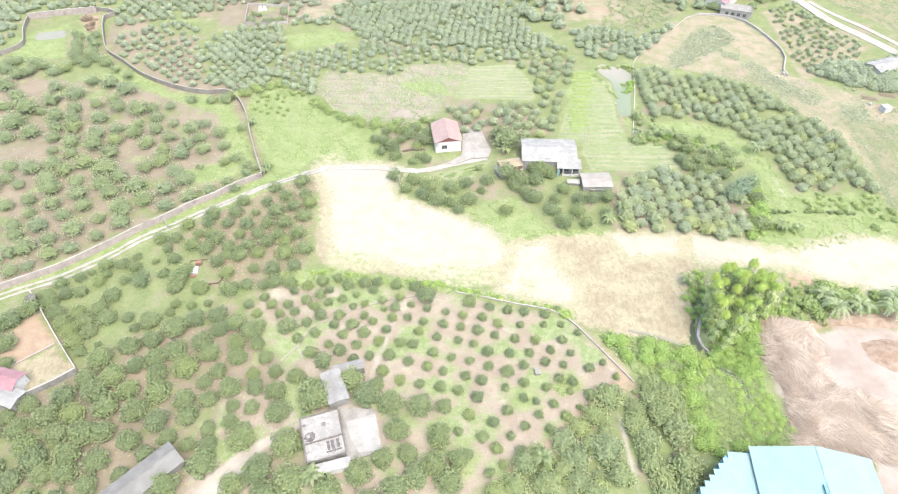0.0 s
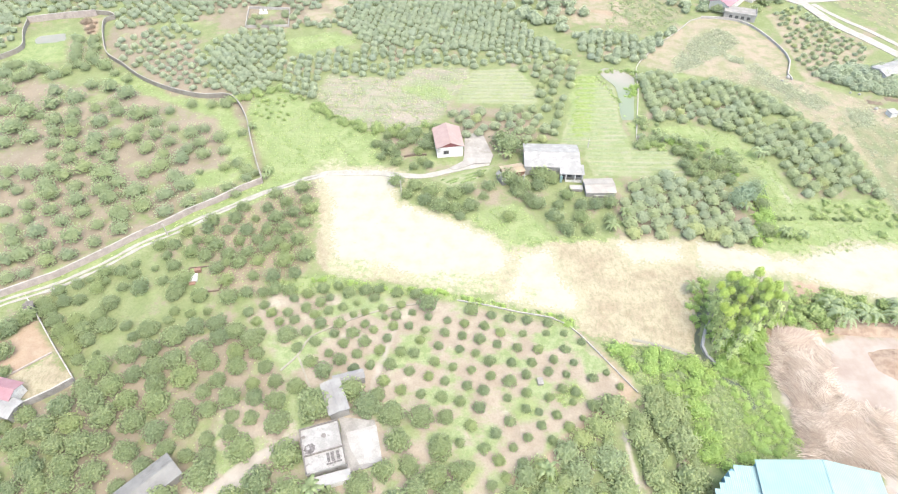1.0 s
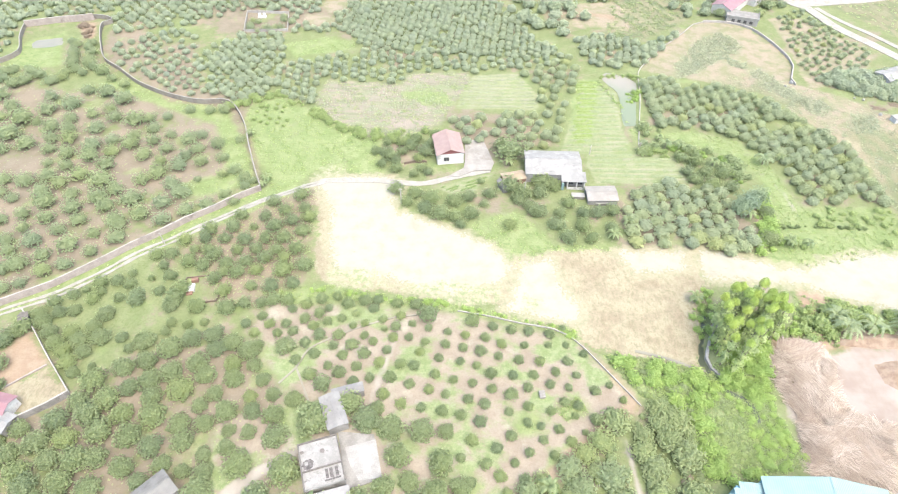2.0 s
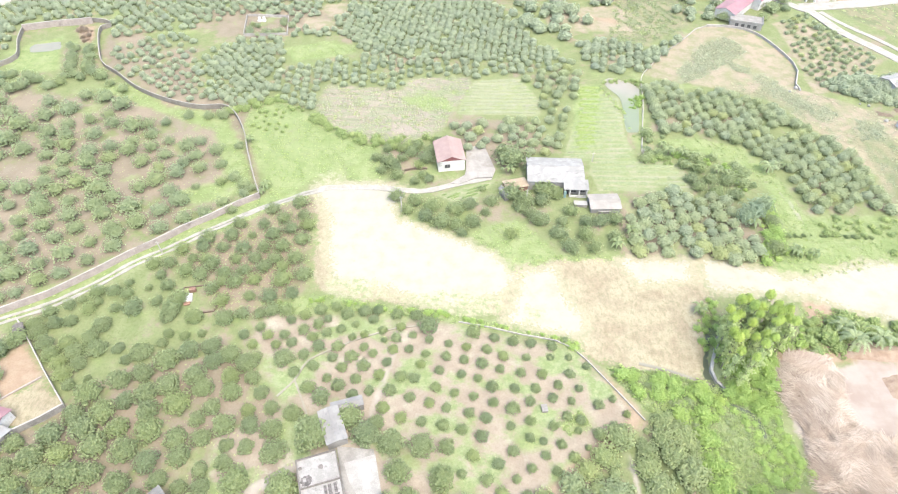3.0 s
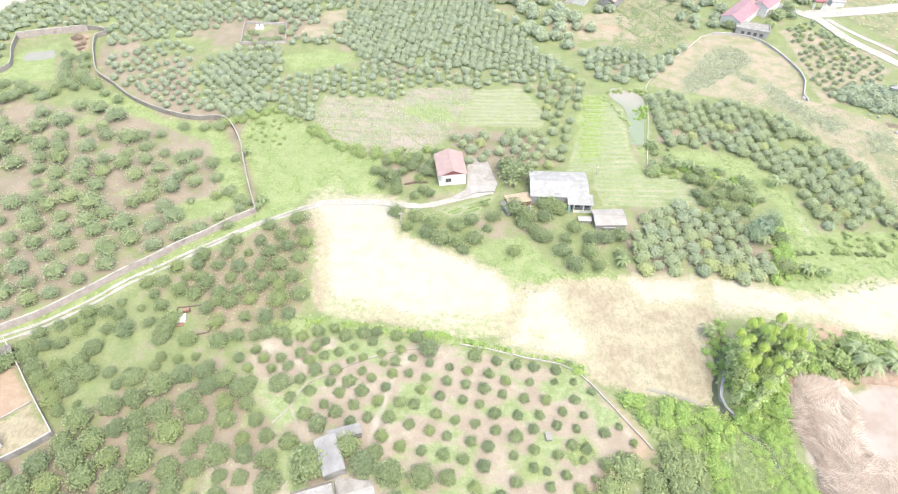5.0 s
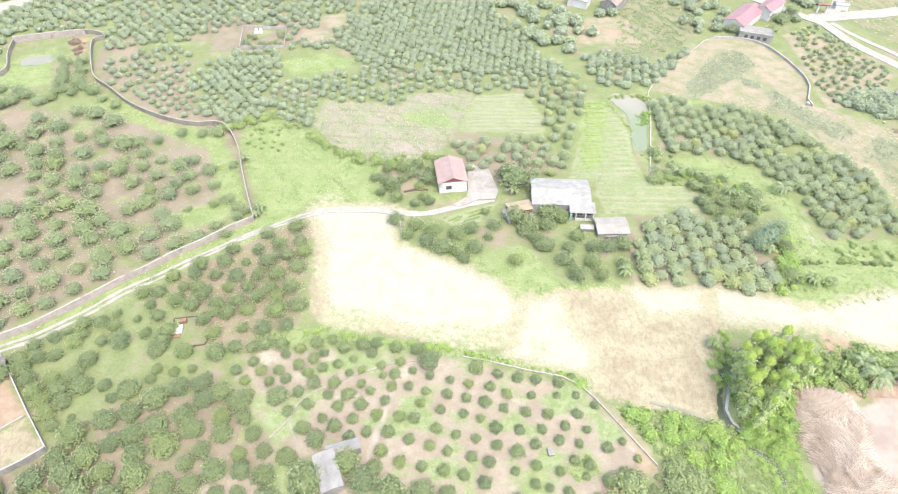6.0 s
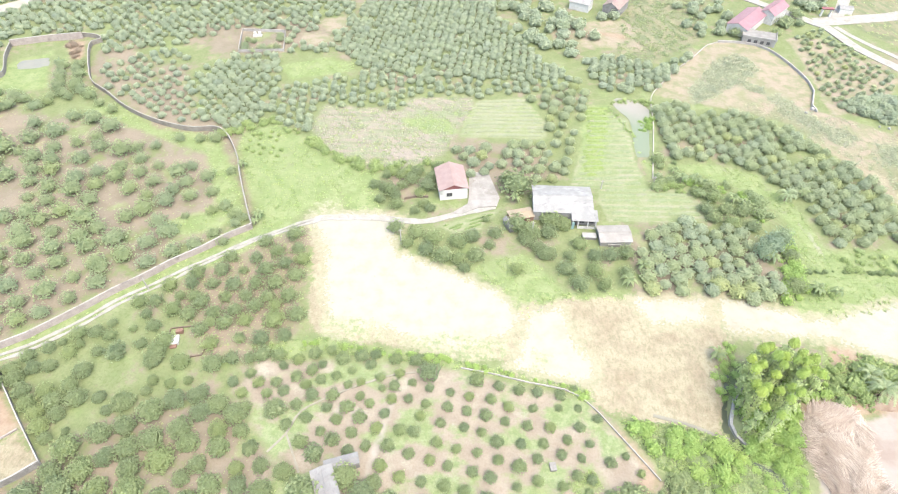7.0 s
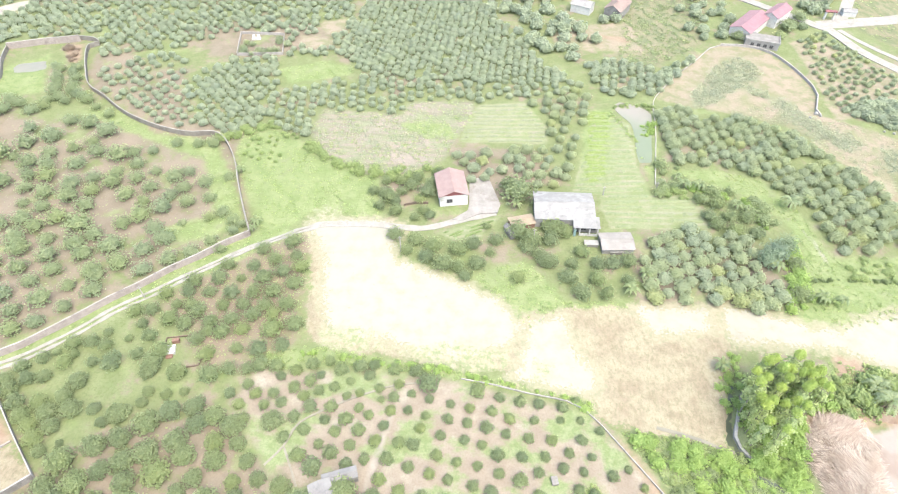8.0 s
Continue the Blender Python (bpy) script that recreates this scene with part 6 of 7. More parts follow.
def gable_house(name, x, y, turn, wide, deep, eave, ridge, wall, roof, label, over=0.4, roof_name="roof", along="y", gable=None):
    """Four walls with gables and a two-sided roof; the ridge runs along the house's own y."""
    base = thing(name, pose(x, y, ground_z(x, y) - 0.05, 0, 0, turn), label, "building")
    w, d = wide / 2, deep / 2
    bm = bmesh.new()
    low = [bm.verts.new(p) for p in ((-w, -d, -0.4), (w, -d, -0.4), (w, d, -0.4), (-w, d, -0.4))]
    top = [bm.verts.new(p) for p in ((-w, -d, eave), (w, -d, eave), (w, d, eave), (-w, d, eave))]
    bm.faces.new(low[::-1])
    for i in range(4):
        bm.faces.new((low[i], low[(i + 1) % 4], top[(i + 1) % 4], top[i]))
    bm.faces.new(top)
    part("wall", bm, wall, base)
    for s in (-1, 1):
        g = bmesh.new()
        f = [g.verts.new((px, s * (d + o), pz)) for o in (0.0, -0.2) for px, pz in ((-w, eave + 0.01), (w, eave + 0.01), (0, ridge - 0.02))]
        g.faces.new(f[:3])
        g.faces.new(f[:2:-1])
        for a, b in ((0, 1), (1, 2), (2, 0)):
            g.faces.new((f[a], f[a + 3], f[b + 3], f[b]))
        part("gable", g, gable or wall, base)
    drop = (ridge - eave) / w * over
    for s in (-1, 1):
        r = slab_quad(bmesh.new(), (0, -d - over, ridge + 0.1), (0, d + over, ridge + 0.1), (s * (w + over), d + over, eave - drop + 0.1), (s * (w + over), -d - over, eave - drop + 0.1), 0.08)
        bmesh.ops.recalc_face_normals(r, faces=r.faces)
        part(roof_name, r, roof, base)
    part("ridge_cap", block(-0.18, 0.18, -d - over, d + over, ridge + 0.07, ridge + 0.16), roof, base)
    return base


# house with the red roof, and its yard
red_house = gable_house("house", 2.6, 147.4, 7, 7.6, 9.6, 3.7, 5.3, WHITEWASH, RED_SHEET, "white-walled house with a faded red sheet roof", 0.35, gable=GABLE_RED)
window(red_house, pose(-1.2, -4.83, 1.3), 1.5, 1.3)
window(red_house, pose(3.83, -1.5, 1.2, 0, 0, 90), 1.3, 1.3)
window(red_house, pose(3.83, 2.2, 1.2, 0, 0, 90), 1.3, 1.3)
flat_shape("yard_slab", [(7.9, 153.7), (13.3, 154.1), (15.8, 142.7), (14.7, 139.5), (10.0, 139.2), (5.0, 136.6), (2.6, 137.1), (6.9, 140.6), (7.3, 143.1)], 0.32, 0.7, YARD_CONCRETE, "pale concrete yard beside the red-roofed house", "yard", False)

# long grey farmhouse with a lower front
grey_house = gable_house("house", 32.0, 138.6, 86, 10.2, 15.2, 3.4, 4.6, PALE_CONCRETE, WHITE_SHEET, "long farmhouse with a weathered grey sheet roof", 0.3)
front = thing("house_annex", pose(36.9, 132.0, 0, 0, 0, -4), "open-fronted annex with white pillars under a pale sheet roof", "building")
part("wall", block(-3.1, 3.1, -0.2, 1.6, -0.3, 3.0), RENDERED, front)
part("roof", slab_quad(bmesh.new(), (-3.4, -1.7, 3.0), (3.4, -1.7, 3.0), (3.4, 2.0, 3.6), (-3.4, 2.0, 3.6), 0.1), WHITE_SHEET, front)
for px in (-3.0, -1.6, 0.9, 2.9):
    part("pillar", block(px - 0.14, px + 0.14, -1.55, -1.27, -0.3, 3.0), WHITEWASH, front)
part("railing", block(-1.4, 2.7, -1.5, -1.4, 0.0, 0.9), WHITEWASH, front)
for px in (-0.6, 1.9):
    window(front, pose(px, -0.24, 0.9), 1.5, 1.5)
part("doorway", block(-2.7, -1.8, -0.25, -0.18, -0.2, 2.1, 0), DARK, front)
part("tarpaulin", block(-3.3, -2.6, -1.9, -1.6, -0.2, 2.4), BLUE_SHEET, front, "faded blue sheet hung beside the front")
low_shed = gable_house("shed", 43.8, 126.9, 90, 5.6, 7.8, 1.8, 2.4, PALE_CONCRETE, OLD_SHEET, "low shed with a pinkish-grey fibre-cement roof", 0.3)
brick_shed = gable_house("shed", 20.6, 134.6, 103, 3.4, 6.2, 2.0, 2.4, BRICK_RED, TAN_SHEET, "small shed with a tan sheet roof", 0.25)
hut = gable_house("shed", 17.3, 131.6, 22, 1.3, 3.8, 1.8, 2.3, RENDERED, GREY_SHEET, "narrow grey hut beside the track", 0.2)

# concrete farmhouse with a flat roof and courtyard
farm = thing("farmhouse", pose(-23.0, 52.7, 0, 0, 0, 16), "flat-roofed concrete farmhouse with stained parapets coloured dark as in shade", "building")
part("wall", block(-3.6, 3.6, -4.4, 4.5, -0.3, 2.7), RENDERED, farm)
part("roof", block(-3.75, 3.75, -4.55, 4.65, 2.7, 2.85), FLAT_ROOF, farm)
# the PARAPET walls carry their shade in the colour; the front one is plain render
for x0, x1, y0, y1, top, mat in ((-3.75, -3.5, -4.55, 4.65, 3.25, PARAPET), (3.55, 3.75, -4.55, 4.65, 3.1, PARAPET), (-3.5, 3.55, 4.42, 4.65, 3.2, PARAPET), (-3.5, 3.55, -1.1, -0.85, 3.2, PARAPET), (-3.5, 3.55, -4.55, -4.35, 3.1, RENDERED)):
    part("parapet", block(x0, x1, y0, y1, 2.85, top), mat, farm)
for px, py, wide, seed in ((-2.3, 0.3, 1.15, 1), (-3.1, 2.9, 0.4, 2), (0.6, 2.2, 0.5, 3)):
    stain, turn = bmesh.new(), random.Random(seed)
    ring = [(px + wide * turn.uniform(0.75, 1.1) * math.cos(k * math.pi / 9), py + wide * turn.uniform(0.75, 1.1) * math.sin(k * math.pi / 9)) for k in range(18)]
    top, low = ([stain.verts.new((x, y, z)) for x, y in ring] for z in (2.87, 2.84))
    stain.faces.new(top)
    for k in range(18):
        stain.faces.new((low[k], low[(k + 1) % 18], top[(k + 1) % 18], top[k]))
    part("roof_patch", stain, BLACKENED if seed == 1 else PARAPET, farm, "blackened damp patch")
part("roof_patch", block(-2.9, -2.3, 0.2, 0.9, 2.87, 2.89, 0), RENDERED, farm, "dry spot in a damp patch")
for px, wide in ((0.75, 0.5), (1.55, 0.6), (2.55, 0.55)):
    part("roof_hatch", block(px - wide / 2, px + wide / 2, -3.3, -1.5, 2.85, 3.0), BLACKENED, farm, "dark skylight opening")
part("roof_hatch", block(0.2, 3.1, -3.75, -3.45, 2.85, 2.95), BLACKENED, farm, "dark skylight opening")
window(farm, pose(3.62, 2.4, 0.9, 0, 0, 90), 1.2, 1.2)
window(farm, pose(3.62, -2.6, 0.9, 0, 0, 90), 1.2, 1.2)
porch = thing("porch", pose(-20.9, 47.0, 0, 0, 0, 14), "low white lean-to with a pale sheet roof", "building")
part("wall", block(-3.6, 3.4, -0.8, 0.7, -0.3, 2.0), WHITEWASH, porch)
part("roof", slab_quad(bmesh.new(), (-3.8, -1.0, 2.05), (3.6, -1.0, 2.05), (3.6, 0.9, 2.4), (-3.8, 0.9, 2.4), 0.08), WHITE_SHEET, porch)
part("doorway", block(-1.9, -0.7, -0.84, -0.78, -0.2, 1.7, 0), DARK, porch)
barn = gable_house("barn", -21.9, 63.3, 21, 3.8, 7.2, 2.5, 2.85, RENDERED, GREY_SHEET, "narrow shed with a dusty grey sheet roof", 0.2)
lean = gable_house("shed", -19.6, 68.0, 105, 2.0, 6.2, 2.2, 2.5, RENDERED, GREY_SHEET, "small grey shed under trees", 0.15)
flat_shape("yard_slab", [(-21.0, 60.0), (-13.9, 59.2), (-11.9, 50.9), (-14.5, 49.6), (-18.2, 48.6)], 0.42, 0.8, CONCRETE, "pale concrete drying yard beside the farmhouse", "yard", False)

flat_shape("yard_slab", [(-19.3, 56.6), (-15.3, 57.7), (-13.5, 58.2), (-11.9, 50.7), (-16.1, 50.2), (-18.1, 53.3)], 0.45, 0.8, PALE_CONCRETE, "freshly swept white concrete of the drying yard", "yard", False)

gable_house("hut", -94.1, 88.3, 30, 1.8, 2.4, 1.8, 2.2, DARK, PARAPET, "small dark hut at the corner of a compound", 0.2)

# long shed, blue warehouse
gable_house("shed", -57.4, 43.1, -45, 5.0, 20.5, 2.6, 3.3, RENDERED, DARK_SHEET, "long low shed with a grey fibre-cement roof", 0.3)
warehouse = gable_house("warehouse", 63.4, 30.6, -8, 20.6, 29.4, 6.0, 8.6, BLUE_EDGE, BLUE_SHEET, "large warehouse with a pale blue sheet roof", 0.3)
part("roof_vent", block(-0.9, -0.5, 5.5, 8.0, 8.55, 8.95), BLUE_EDGE, warehouse)
annex = thing("warehouse_annex", pose(55.1, 45.9, 0.6, 0, 0, -8), "lower lean-to whose pale blue roof sheets end in steps", "building")
part("wall", block(-4.4, -0.1, -26, -0.6, -0.9, 4.3), BLUE_EDGE, annex)
part("wall", block(-9.5, -4.4, -26, -7.0, -0.9, 4.0), BLUE_EDGE, annex)
for i in range(10):
    end = 0.0 if i < 4 else -1.15 * (i - 3)
    x0, x1 = -0.98 * (i + 1), -0.98 * i
    part("roof_sheet", slab_quad(bmesh.new(), (x0, -26.3, 4.95 - 0.06 * (i + 1)), (x1 - 0.01, -26.3, 4.95 - 0.06 * i), (x1 - 0.01, end, 4.95 - 0.06 * i), (x0, end, 4.95 - 0.06 * (i + 1)), 0.08), BLUE_SHEET, annex)

# far farmhouses
pink = gable_house("house", 119.0, 240.6, -44, 7.8, 18.0, 3.6, 5.0, WHITEWASH, PINK_SHEET, "white farmhouse with a pink sheet roof", 0.4)
pink_two = gable_house("house", 132.0, 247.5, -47, 5.6, 12.0, 4.4, 5.8, WHITEWASH, PINK_SHEET, "white house with a pink roof beside trees", 0.4)
terrace = thing("house_annex", pose(119.6, 228.9, 0, 0, 0, -22), "grey flat-roofed annex in front of the pink roof", "building")
part("wall", block(-5.8, 5.8, -3.2, 3.2, -0.3, 2.7), PALE_CONCRETE, terrace)
part("roof", block(-6.0, 6.0, -3.4, 3.4, 2.7, 2.85), CONCRETE, terrace)
for x0, x1, y0, y1 in ((-6.0, 6.0, -3.4, -3.2), (5.8, 6.0, -3.2, 3.4)):
    part("parapet", block(x0, x1, y0, y1, 2.85, 3.4), PALE_CONCRETE, terrace)
for px in (-3.2, -1.0, 1.2, 3.4):
    window(terrace, pose(px, -3.24, 0.9), 1.2, 1.3)
gable_house("house", 71.1, 255.0, -35, 6.5, 11, 4.2, 6.0, RENDERED, TILE_ROOF, "grey-walled house with a faded pinkish roof", 0.4)
gable_house("house", 57.9, 258.3, 60, 5.5, 8, 3.4, 4.6, WHITEWASH, WHITE_SHEET, "small white house behind trees", 0.4)
gable_house("shed", 156.9, 185.7, -70, 6, 12, 2.2, 3.0, WHITEWASH, WHITE_SHEET, "white sheet-roofed shed beside the road", 0.4)
gable_house("house", -88.7, 66.6, 75, 3.6, 5.6, 2.8, 3.5, WHITEWASH, PINK_SHEET, "small house with a pink roof in a compound", 0.4)
gable_house("shed", -87.0, 63.0, 70, 3.6, 5.4, 2.3, 2.8, RENDERED, WHITE_SHEET, "pale sheet-roofed shed in a compound", 0.3)


# ---- timber yard ----
def timber_pile(name, outline, tall, count, seed, label, lie, bend):
    """A heap of thin poles, thrown down in bundles that lie across one another."""
    rng = np.random.default_rng(seed)
    ax, ay = np.array(outline).T
    x, y = rng.uniform(ax.min(), ax.max(), count * 4), rng.uniform(ay.min(), ay.max(), count * 4)
    edge = inside_distance(outline, x, y)
    keep = edge > 0.2
    x, y, edge = x[keep][:count], y[keep][:count], edge[keep][:count]
    bundles = int(np.ptp(ax) * np.ptp(ay) / 14)
    bx, by = rng.uniform(ax.min(), ax.max(), bundles), rng.uniform(ay.min(), ay.max(), bundles)
    turn = lie + bend * (np.sin(bx * 0.33 + 1) + np.sin(by * 0.42 + bx * 0.12)) + rng.normal(size=bundles) * 0.75
    rise = rng.uniform(-0.5, 0.45, bundles)
    mine = np.argmin((x[:, None] - bx) ** 2 + (y[:, None] - by) ** 2 + rng.uniform(0, 3, (len(x), bundles)), axis=1)
    z = height(x, y) + tall * (1 - np.exp(-edge / 2.5)) * rng.uniform(0.84, 1.05, len(x)) + rise[mine] + 0.1
    swirl = turn[mine] + rng.normal(size=len(x)) * 0.3
    half, r = rng.uniform(1.0, 2.6, len(x)), rng.uniform(0.02, 0.046, len(x))
    dip = rng.normal(size=len(x)) * 0.12
    d = np.column_stack((np.cos(swirl) * np.cos(dip), np.sin(swirl) * np.cos(dip), np.sin(dip)))
    side = np.column_stack((-np.sin(swirl), np.cos(swirl), np.zeros(len(x))))
    up = np.cross(d, side)
    mid = np.column_stack((x, y, z))
    corners = [mid + s * half[:, None] * d + r[:, None] * (math.cos(a) * side + math.sin(a) * up) for s in (-1, 1) for a in (0.52, 2.62, 4.71)]
    verts = np.stack(corners, 1).reshape(-1, 3)
    one = np.array([(0, 1, 4), (0, 4, 3), (1, 2, 5), (1, 5, 4), (2, 0, 3), (2, 3, 5)])
    tris = (one[None] + 6 * np.arange(len(x))[:, None, None]).reshape(-1, 3)
    me = bpy.data.meshes.new(name)
    me.from_pydata(verts, [], tris)
    return tagged(part(name, me, STICKS), label, "timber pile", kind="stuff")


def mound(name, outline, tall, material, label):
    """The body of a heap, under its outer layer."""
    ax, ay = np.array(outline).T
    xs, ys = np.arange(ax.min() - 1, ax.max() + 1, 0.7), np.arange(ay.min() - 1, ay.max() + 1, 0.7)
    gx, gy = np.meshgrid(xs, ys)
    x, y = gx.ravel(), gy.ravel()
    edge = inside_distance(outline, x, y)
    z = height(x, y) + np.where(edge > 0, tall * 0.8 * (1 - np.exp(-(np.maximum(edge, 0) / 2.5) ** 1.4)), -0.12)
    w = len(xs)
    i = (np.arange(len(ys) - 1)[:, None] * w + np.arange(w - 1)[None, :]).ravel()
    quads = np.column_stack((i, i + 1, i + w + 1, i + w))
    quads = quads[(edge[quads] > -0.7).any(axis=1)]
    me = bpy.data.meshes.new(name)
    me.from_pydata(np.column_stack((x, y, z)), [], quads)
    return tagged(part(name, me, material), label, "heap", kind="stuff")


PILE_ONE = [(69.9, 74.5), (74.3, 79.0), (80.8, 77.6), (83.4, 74.1), (80.1, 66.9), (80.3, 61.4), (71.6, 56.5), (70.3, 60.3), (69.5, 67.1)]
PILE_TWO = [(71.0, 59.0), (80.6, 62.1), (86.7, 58.6), (89.9, 56.0), (97.7, 53.3), (94.6, 46.4), (82.4, 46.2), (68.5, 49.4), (68.7, 52.9)]
for outline, tall, count, seed, lie, bend in ((PILE_ONE, 2.6, 6500, 5, 0.8, 0.45), (PILE_TWO, 2.4, 11000, 6, -0.1, 0.28)):
    mound("timber_heap", outline, tall, WOOD, "packed core of a heap of thin poles")
    timber_pile("timber_pile", outline, tall, count, seed, "heap of thin debarked poles lying in swirls", lie, bend)


mound("earth_heap", [(91.4, 72.7), (97.1, 73.8), (103.8, 72.1), (99.7, 65.0), (94.9, 65.1), (91.5, 68.0)], 1.4, BARE_EARTH, "low heap of red-brown earth in the timber yard")
mound("earth_heap", [(85.0, 81.2), (93.3, 81.8), (108.6, 80.6), (106.2, 76.3), (93.4, 76.6), (84.8, 77.8)], 1.6, BARE_EARTH, "bank of bare red-brown earth behind the timber yard")


# ---- cultivated rows ----
ROW_GREEN = blotched("crop_row", (0.138, 0.17, 0.088), (0.17, 0.194, 0.115), 0.8, 0.95, (0.18, 0.182, 0.13), 2.5)
STRIP_GREEN = blotched("bright_crop", (0.128, 0.172, 0.056), (0.158, 0.2, 0.078), 0.8, 0.95, (0.165, 0.185, 0.1), 2.5)
BED_GREEN = blotched("vegetable_bed", (0.1, 0.142, 0.052), (0.14, 0.18, 0.08), 0.5, 0.95)
ROW_PALE = blotched("pale_crop_row", (0.15, 0.172, 0.102), (0.178, 0.192, 0.128), 0.8, 0.95, (0.195, 0.19, 0.145), 2.5)


def crop_rows(polygon, turn, spacing, wide, tall, material, label, seed, gaps=0.1):
    """Low planted ridges side by side across a plot."""
    rng = np.random.default_rng(seed)
    a = np.array(polygon)
    mid = a.mean(axis=0)
    reach = np.max(np.hypot(*(a - mid).T))
    along, across = np.array([math.cos(turn), math.sin(turn)]), np.array([-math.sin(turn), math.cos(turn)])
    verts, faces = [], []
    for v in np.arange(-reach, reach, spacing):
        u = np.arange(-reach, reach, 0.9)
        sway = 0.25 * np.sin(u * 0.14 + rng.uniform(0, 6)) + rng.uniform(-0.2, 0.2)
        p = mid + u[:, None] * along + (v + sway)[:, None] * across
        inside = (inside_distance(polygon, p[:, 0], p[:, 1]) > rng.uniform(0, 1.2)) & (rng.random(len(u)) > gaps * 0.3)
        z = height(p[:, 0], p[:, 1])
        half = wide / 2 * rng.uniform(0.7, 1.2, len(u))
        inner = inside & np.roll(inside, 1) & np.roll(inside, -1)
        last = None
        for i in range(len(u)):
            if not inside[i]:
                last = None
                continue
            k = len(verts)
            for s, up in ((-1, -0.05), (-0.45, tall), (0.45, tall), (1, -0.05)):
                verts.append((*(p[i] + s * half[i] * across), z[i] + (up * rng.uniform(0.75, 1.2) if inner[i] else -0.05)))
            if last is not None:
                faces += [(last + j, last + j + 1, k + j + 1, k + j) for j in range(3)]
            last = k
    me = bpy.data.meshes.new("crop_rows")
    me.from_pydata(verts, [], faces)
    return tagged(part("crop_rows", me, material), label, "crop", kind="stuff")


crop_rows(COVER["crop"][1], -0.03, 2.5, 1.5, 0.3, ROW_GREEN, "green planted ridges of a terraced field", 801)
crop_rows(TERRACE_STRIP, -0.03, 1.6, 1.45, 0.34, STRIP_GREEN, "bright green planted ridges of a narrow terrace", 804)
crop_rows(COVER["crop"][2], 0.39, 1.3, 0.75, 0.3, BED_GREEN, "green vegetable beds beside the lane", 802)
crop_rows(COVER["crop"][0], -0.02, 2.1, 1.2, 0.22, ROW_PALE, "pale green planted ridges of a field", 803)


# ---- small things ----
def banana(x, y, r, seed):
    rng = random.Random(seed)
    plantlet = thing("banana_plant", pose(x, y, ground_z(x, y)), "banana plant with long arching pale green leaves", "plant", "banana plants")
    part("trunk", trunk_mesh("trunk", r * 0.9, 0.12, 2, 0.1, PALE_BARK, seed), None, plantlet)
    for i in range(10):
        a = 2 * math.pi * i / 10 + rng.uniform(-0.25, 0.25)
        reach, rise = r * rng.uniform(0.8, 1.15), rng.uniform(0.25, 0.6) * r
        bm = bmesh.new()
        rows = []
        for k in range(7):
            t = k / 6
            wide = 0.34 * r * 0.5 * math.sin(math.pi * min(0.97, 0.12 + 0.85 * t))
            px, pz = reach * t, r * 0.8 + rise * math.sin(2.6 * t) - 0.35 * r * t * t
            rows.append([bm.verts.new((px * math.cos(a) - s * wide * math.sin(a), px * math.sin(a) + s * wide * math.cos(a), pz - abs(s) * wide * 0.35)) for s in (-1, 0, 1)])
        for p, q in zip(rows, rows[1:]):
            for k in range(2):
                bm.faces.new((p[k], p[k + 1], q[k + 1], q[k]))
        part("leaf", bm, LEAF_BANANA, plantlet)


for i, (bx, by, br) in enumerate([(90.6, 85.2, 2.0), (67.5, 148.9, 2.2), (71.4, 148.3, 2.2), (81.6, 138.5, 1.8), (66.6, 152.7, 1.6), (79.1, 140.2, 2.0), (19.9, 141.4, 1.9), (74.6, 146.6, 1.8), (-24.3, 45.6, 2.4), (48.6, 116.3, 2.2), (87.9, 107.9, 2.2), (92.6, 107.3, 1.8), (58.5, 90.4, 2.2), (-21.8, 46.6, 1.8), (44.0, 111.3, 2.4), (81.2, 118.2, 2.4), (-57.6, 158.0, 1.7), (-48.8, 136.6, 1.9), (-49.3, 134.0, 1.5), (98.9, 141.8, 2.0), (70.8, 142.5, 2.0), (18.6, 47.9, 2.2)]):
    banana(bx, by, br, 300 + i)


def palm(x, y, r, seed):
    rng = random.Random(seed)
    plantlet = thing("palm", pose(x, y, ground_z(x, y)), "palm with long feathered grey-green fronds", "palm", "palms beside the timber yard")
    part("trunk", trunk_mesh("trunk", r * 0.9, 0.2, 2, 0.1, BARK, seed), None, plantlet)
    for i in range(13):
        a = 2 * math.pi * i / 13 + rng.uniform(-0.2, 0.2)
        reach, rise = r * rng.uniform(0.85, 1.15), rng.uniform(0.15, 0.75) * r
        c, s = math.cos(a), math.sin(a)
        bm = bmesh.new()
        spine = [(reach * k / 12, r * 0.85 + rise * math.sin(2.5 * k / 12) - 0.4 * r * (k / 12) ** 2) for k in range(13)]
        for (u0, z0), (u1, z1) in zip(spine[1:], spine[2:]):
            long = 0.2 * r * math.sin(math.pi * min(0.95, 0.15 + 0.8 * u0 / reach)) + 0.08
            for side in (-1, 1):
                tip = (u1 + 0.35 * long, side * long, z1 - 0.3 * long)
                bm.faces.new([bm.verts.new((px * c - py * s, px * s + py * c, pz)) for px, py, pz in ((u0, 0, z0), (u1, 0, z1), tip)])
        part("frond", bm, LEAF_PALM, plantlet)


for i, (bx, by, br) in enumerate(((88.6, 80.6, 3.4), (95.0, 81.2, 3.2), (101.4, 79.6, 3.2), (88.2, 84.6, 2.6), (93.9, 140.6, 2.6), (104.0, 83.6, 2.8))):
    palm(bx, by, br, 700 + i)


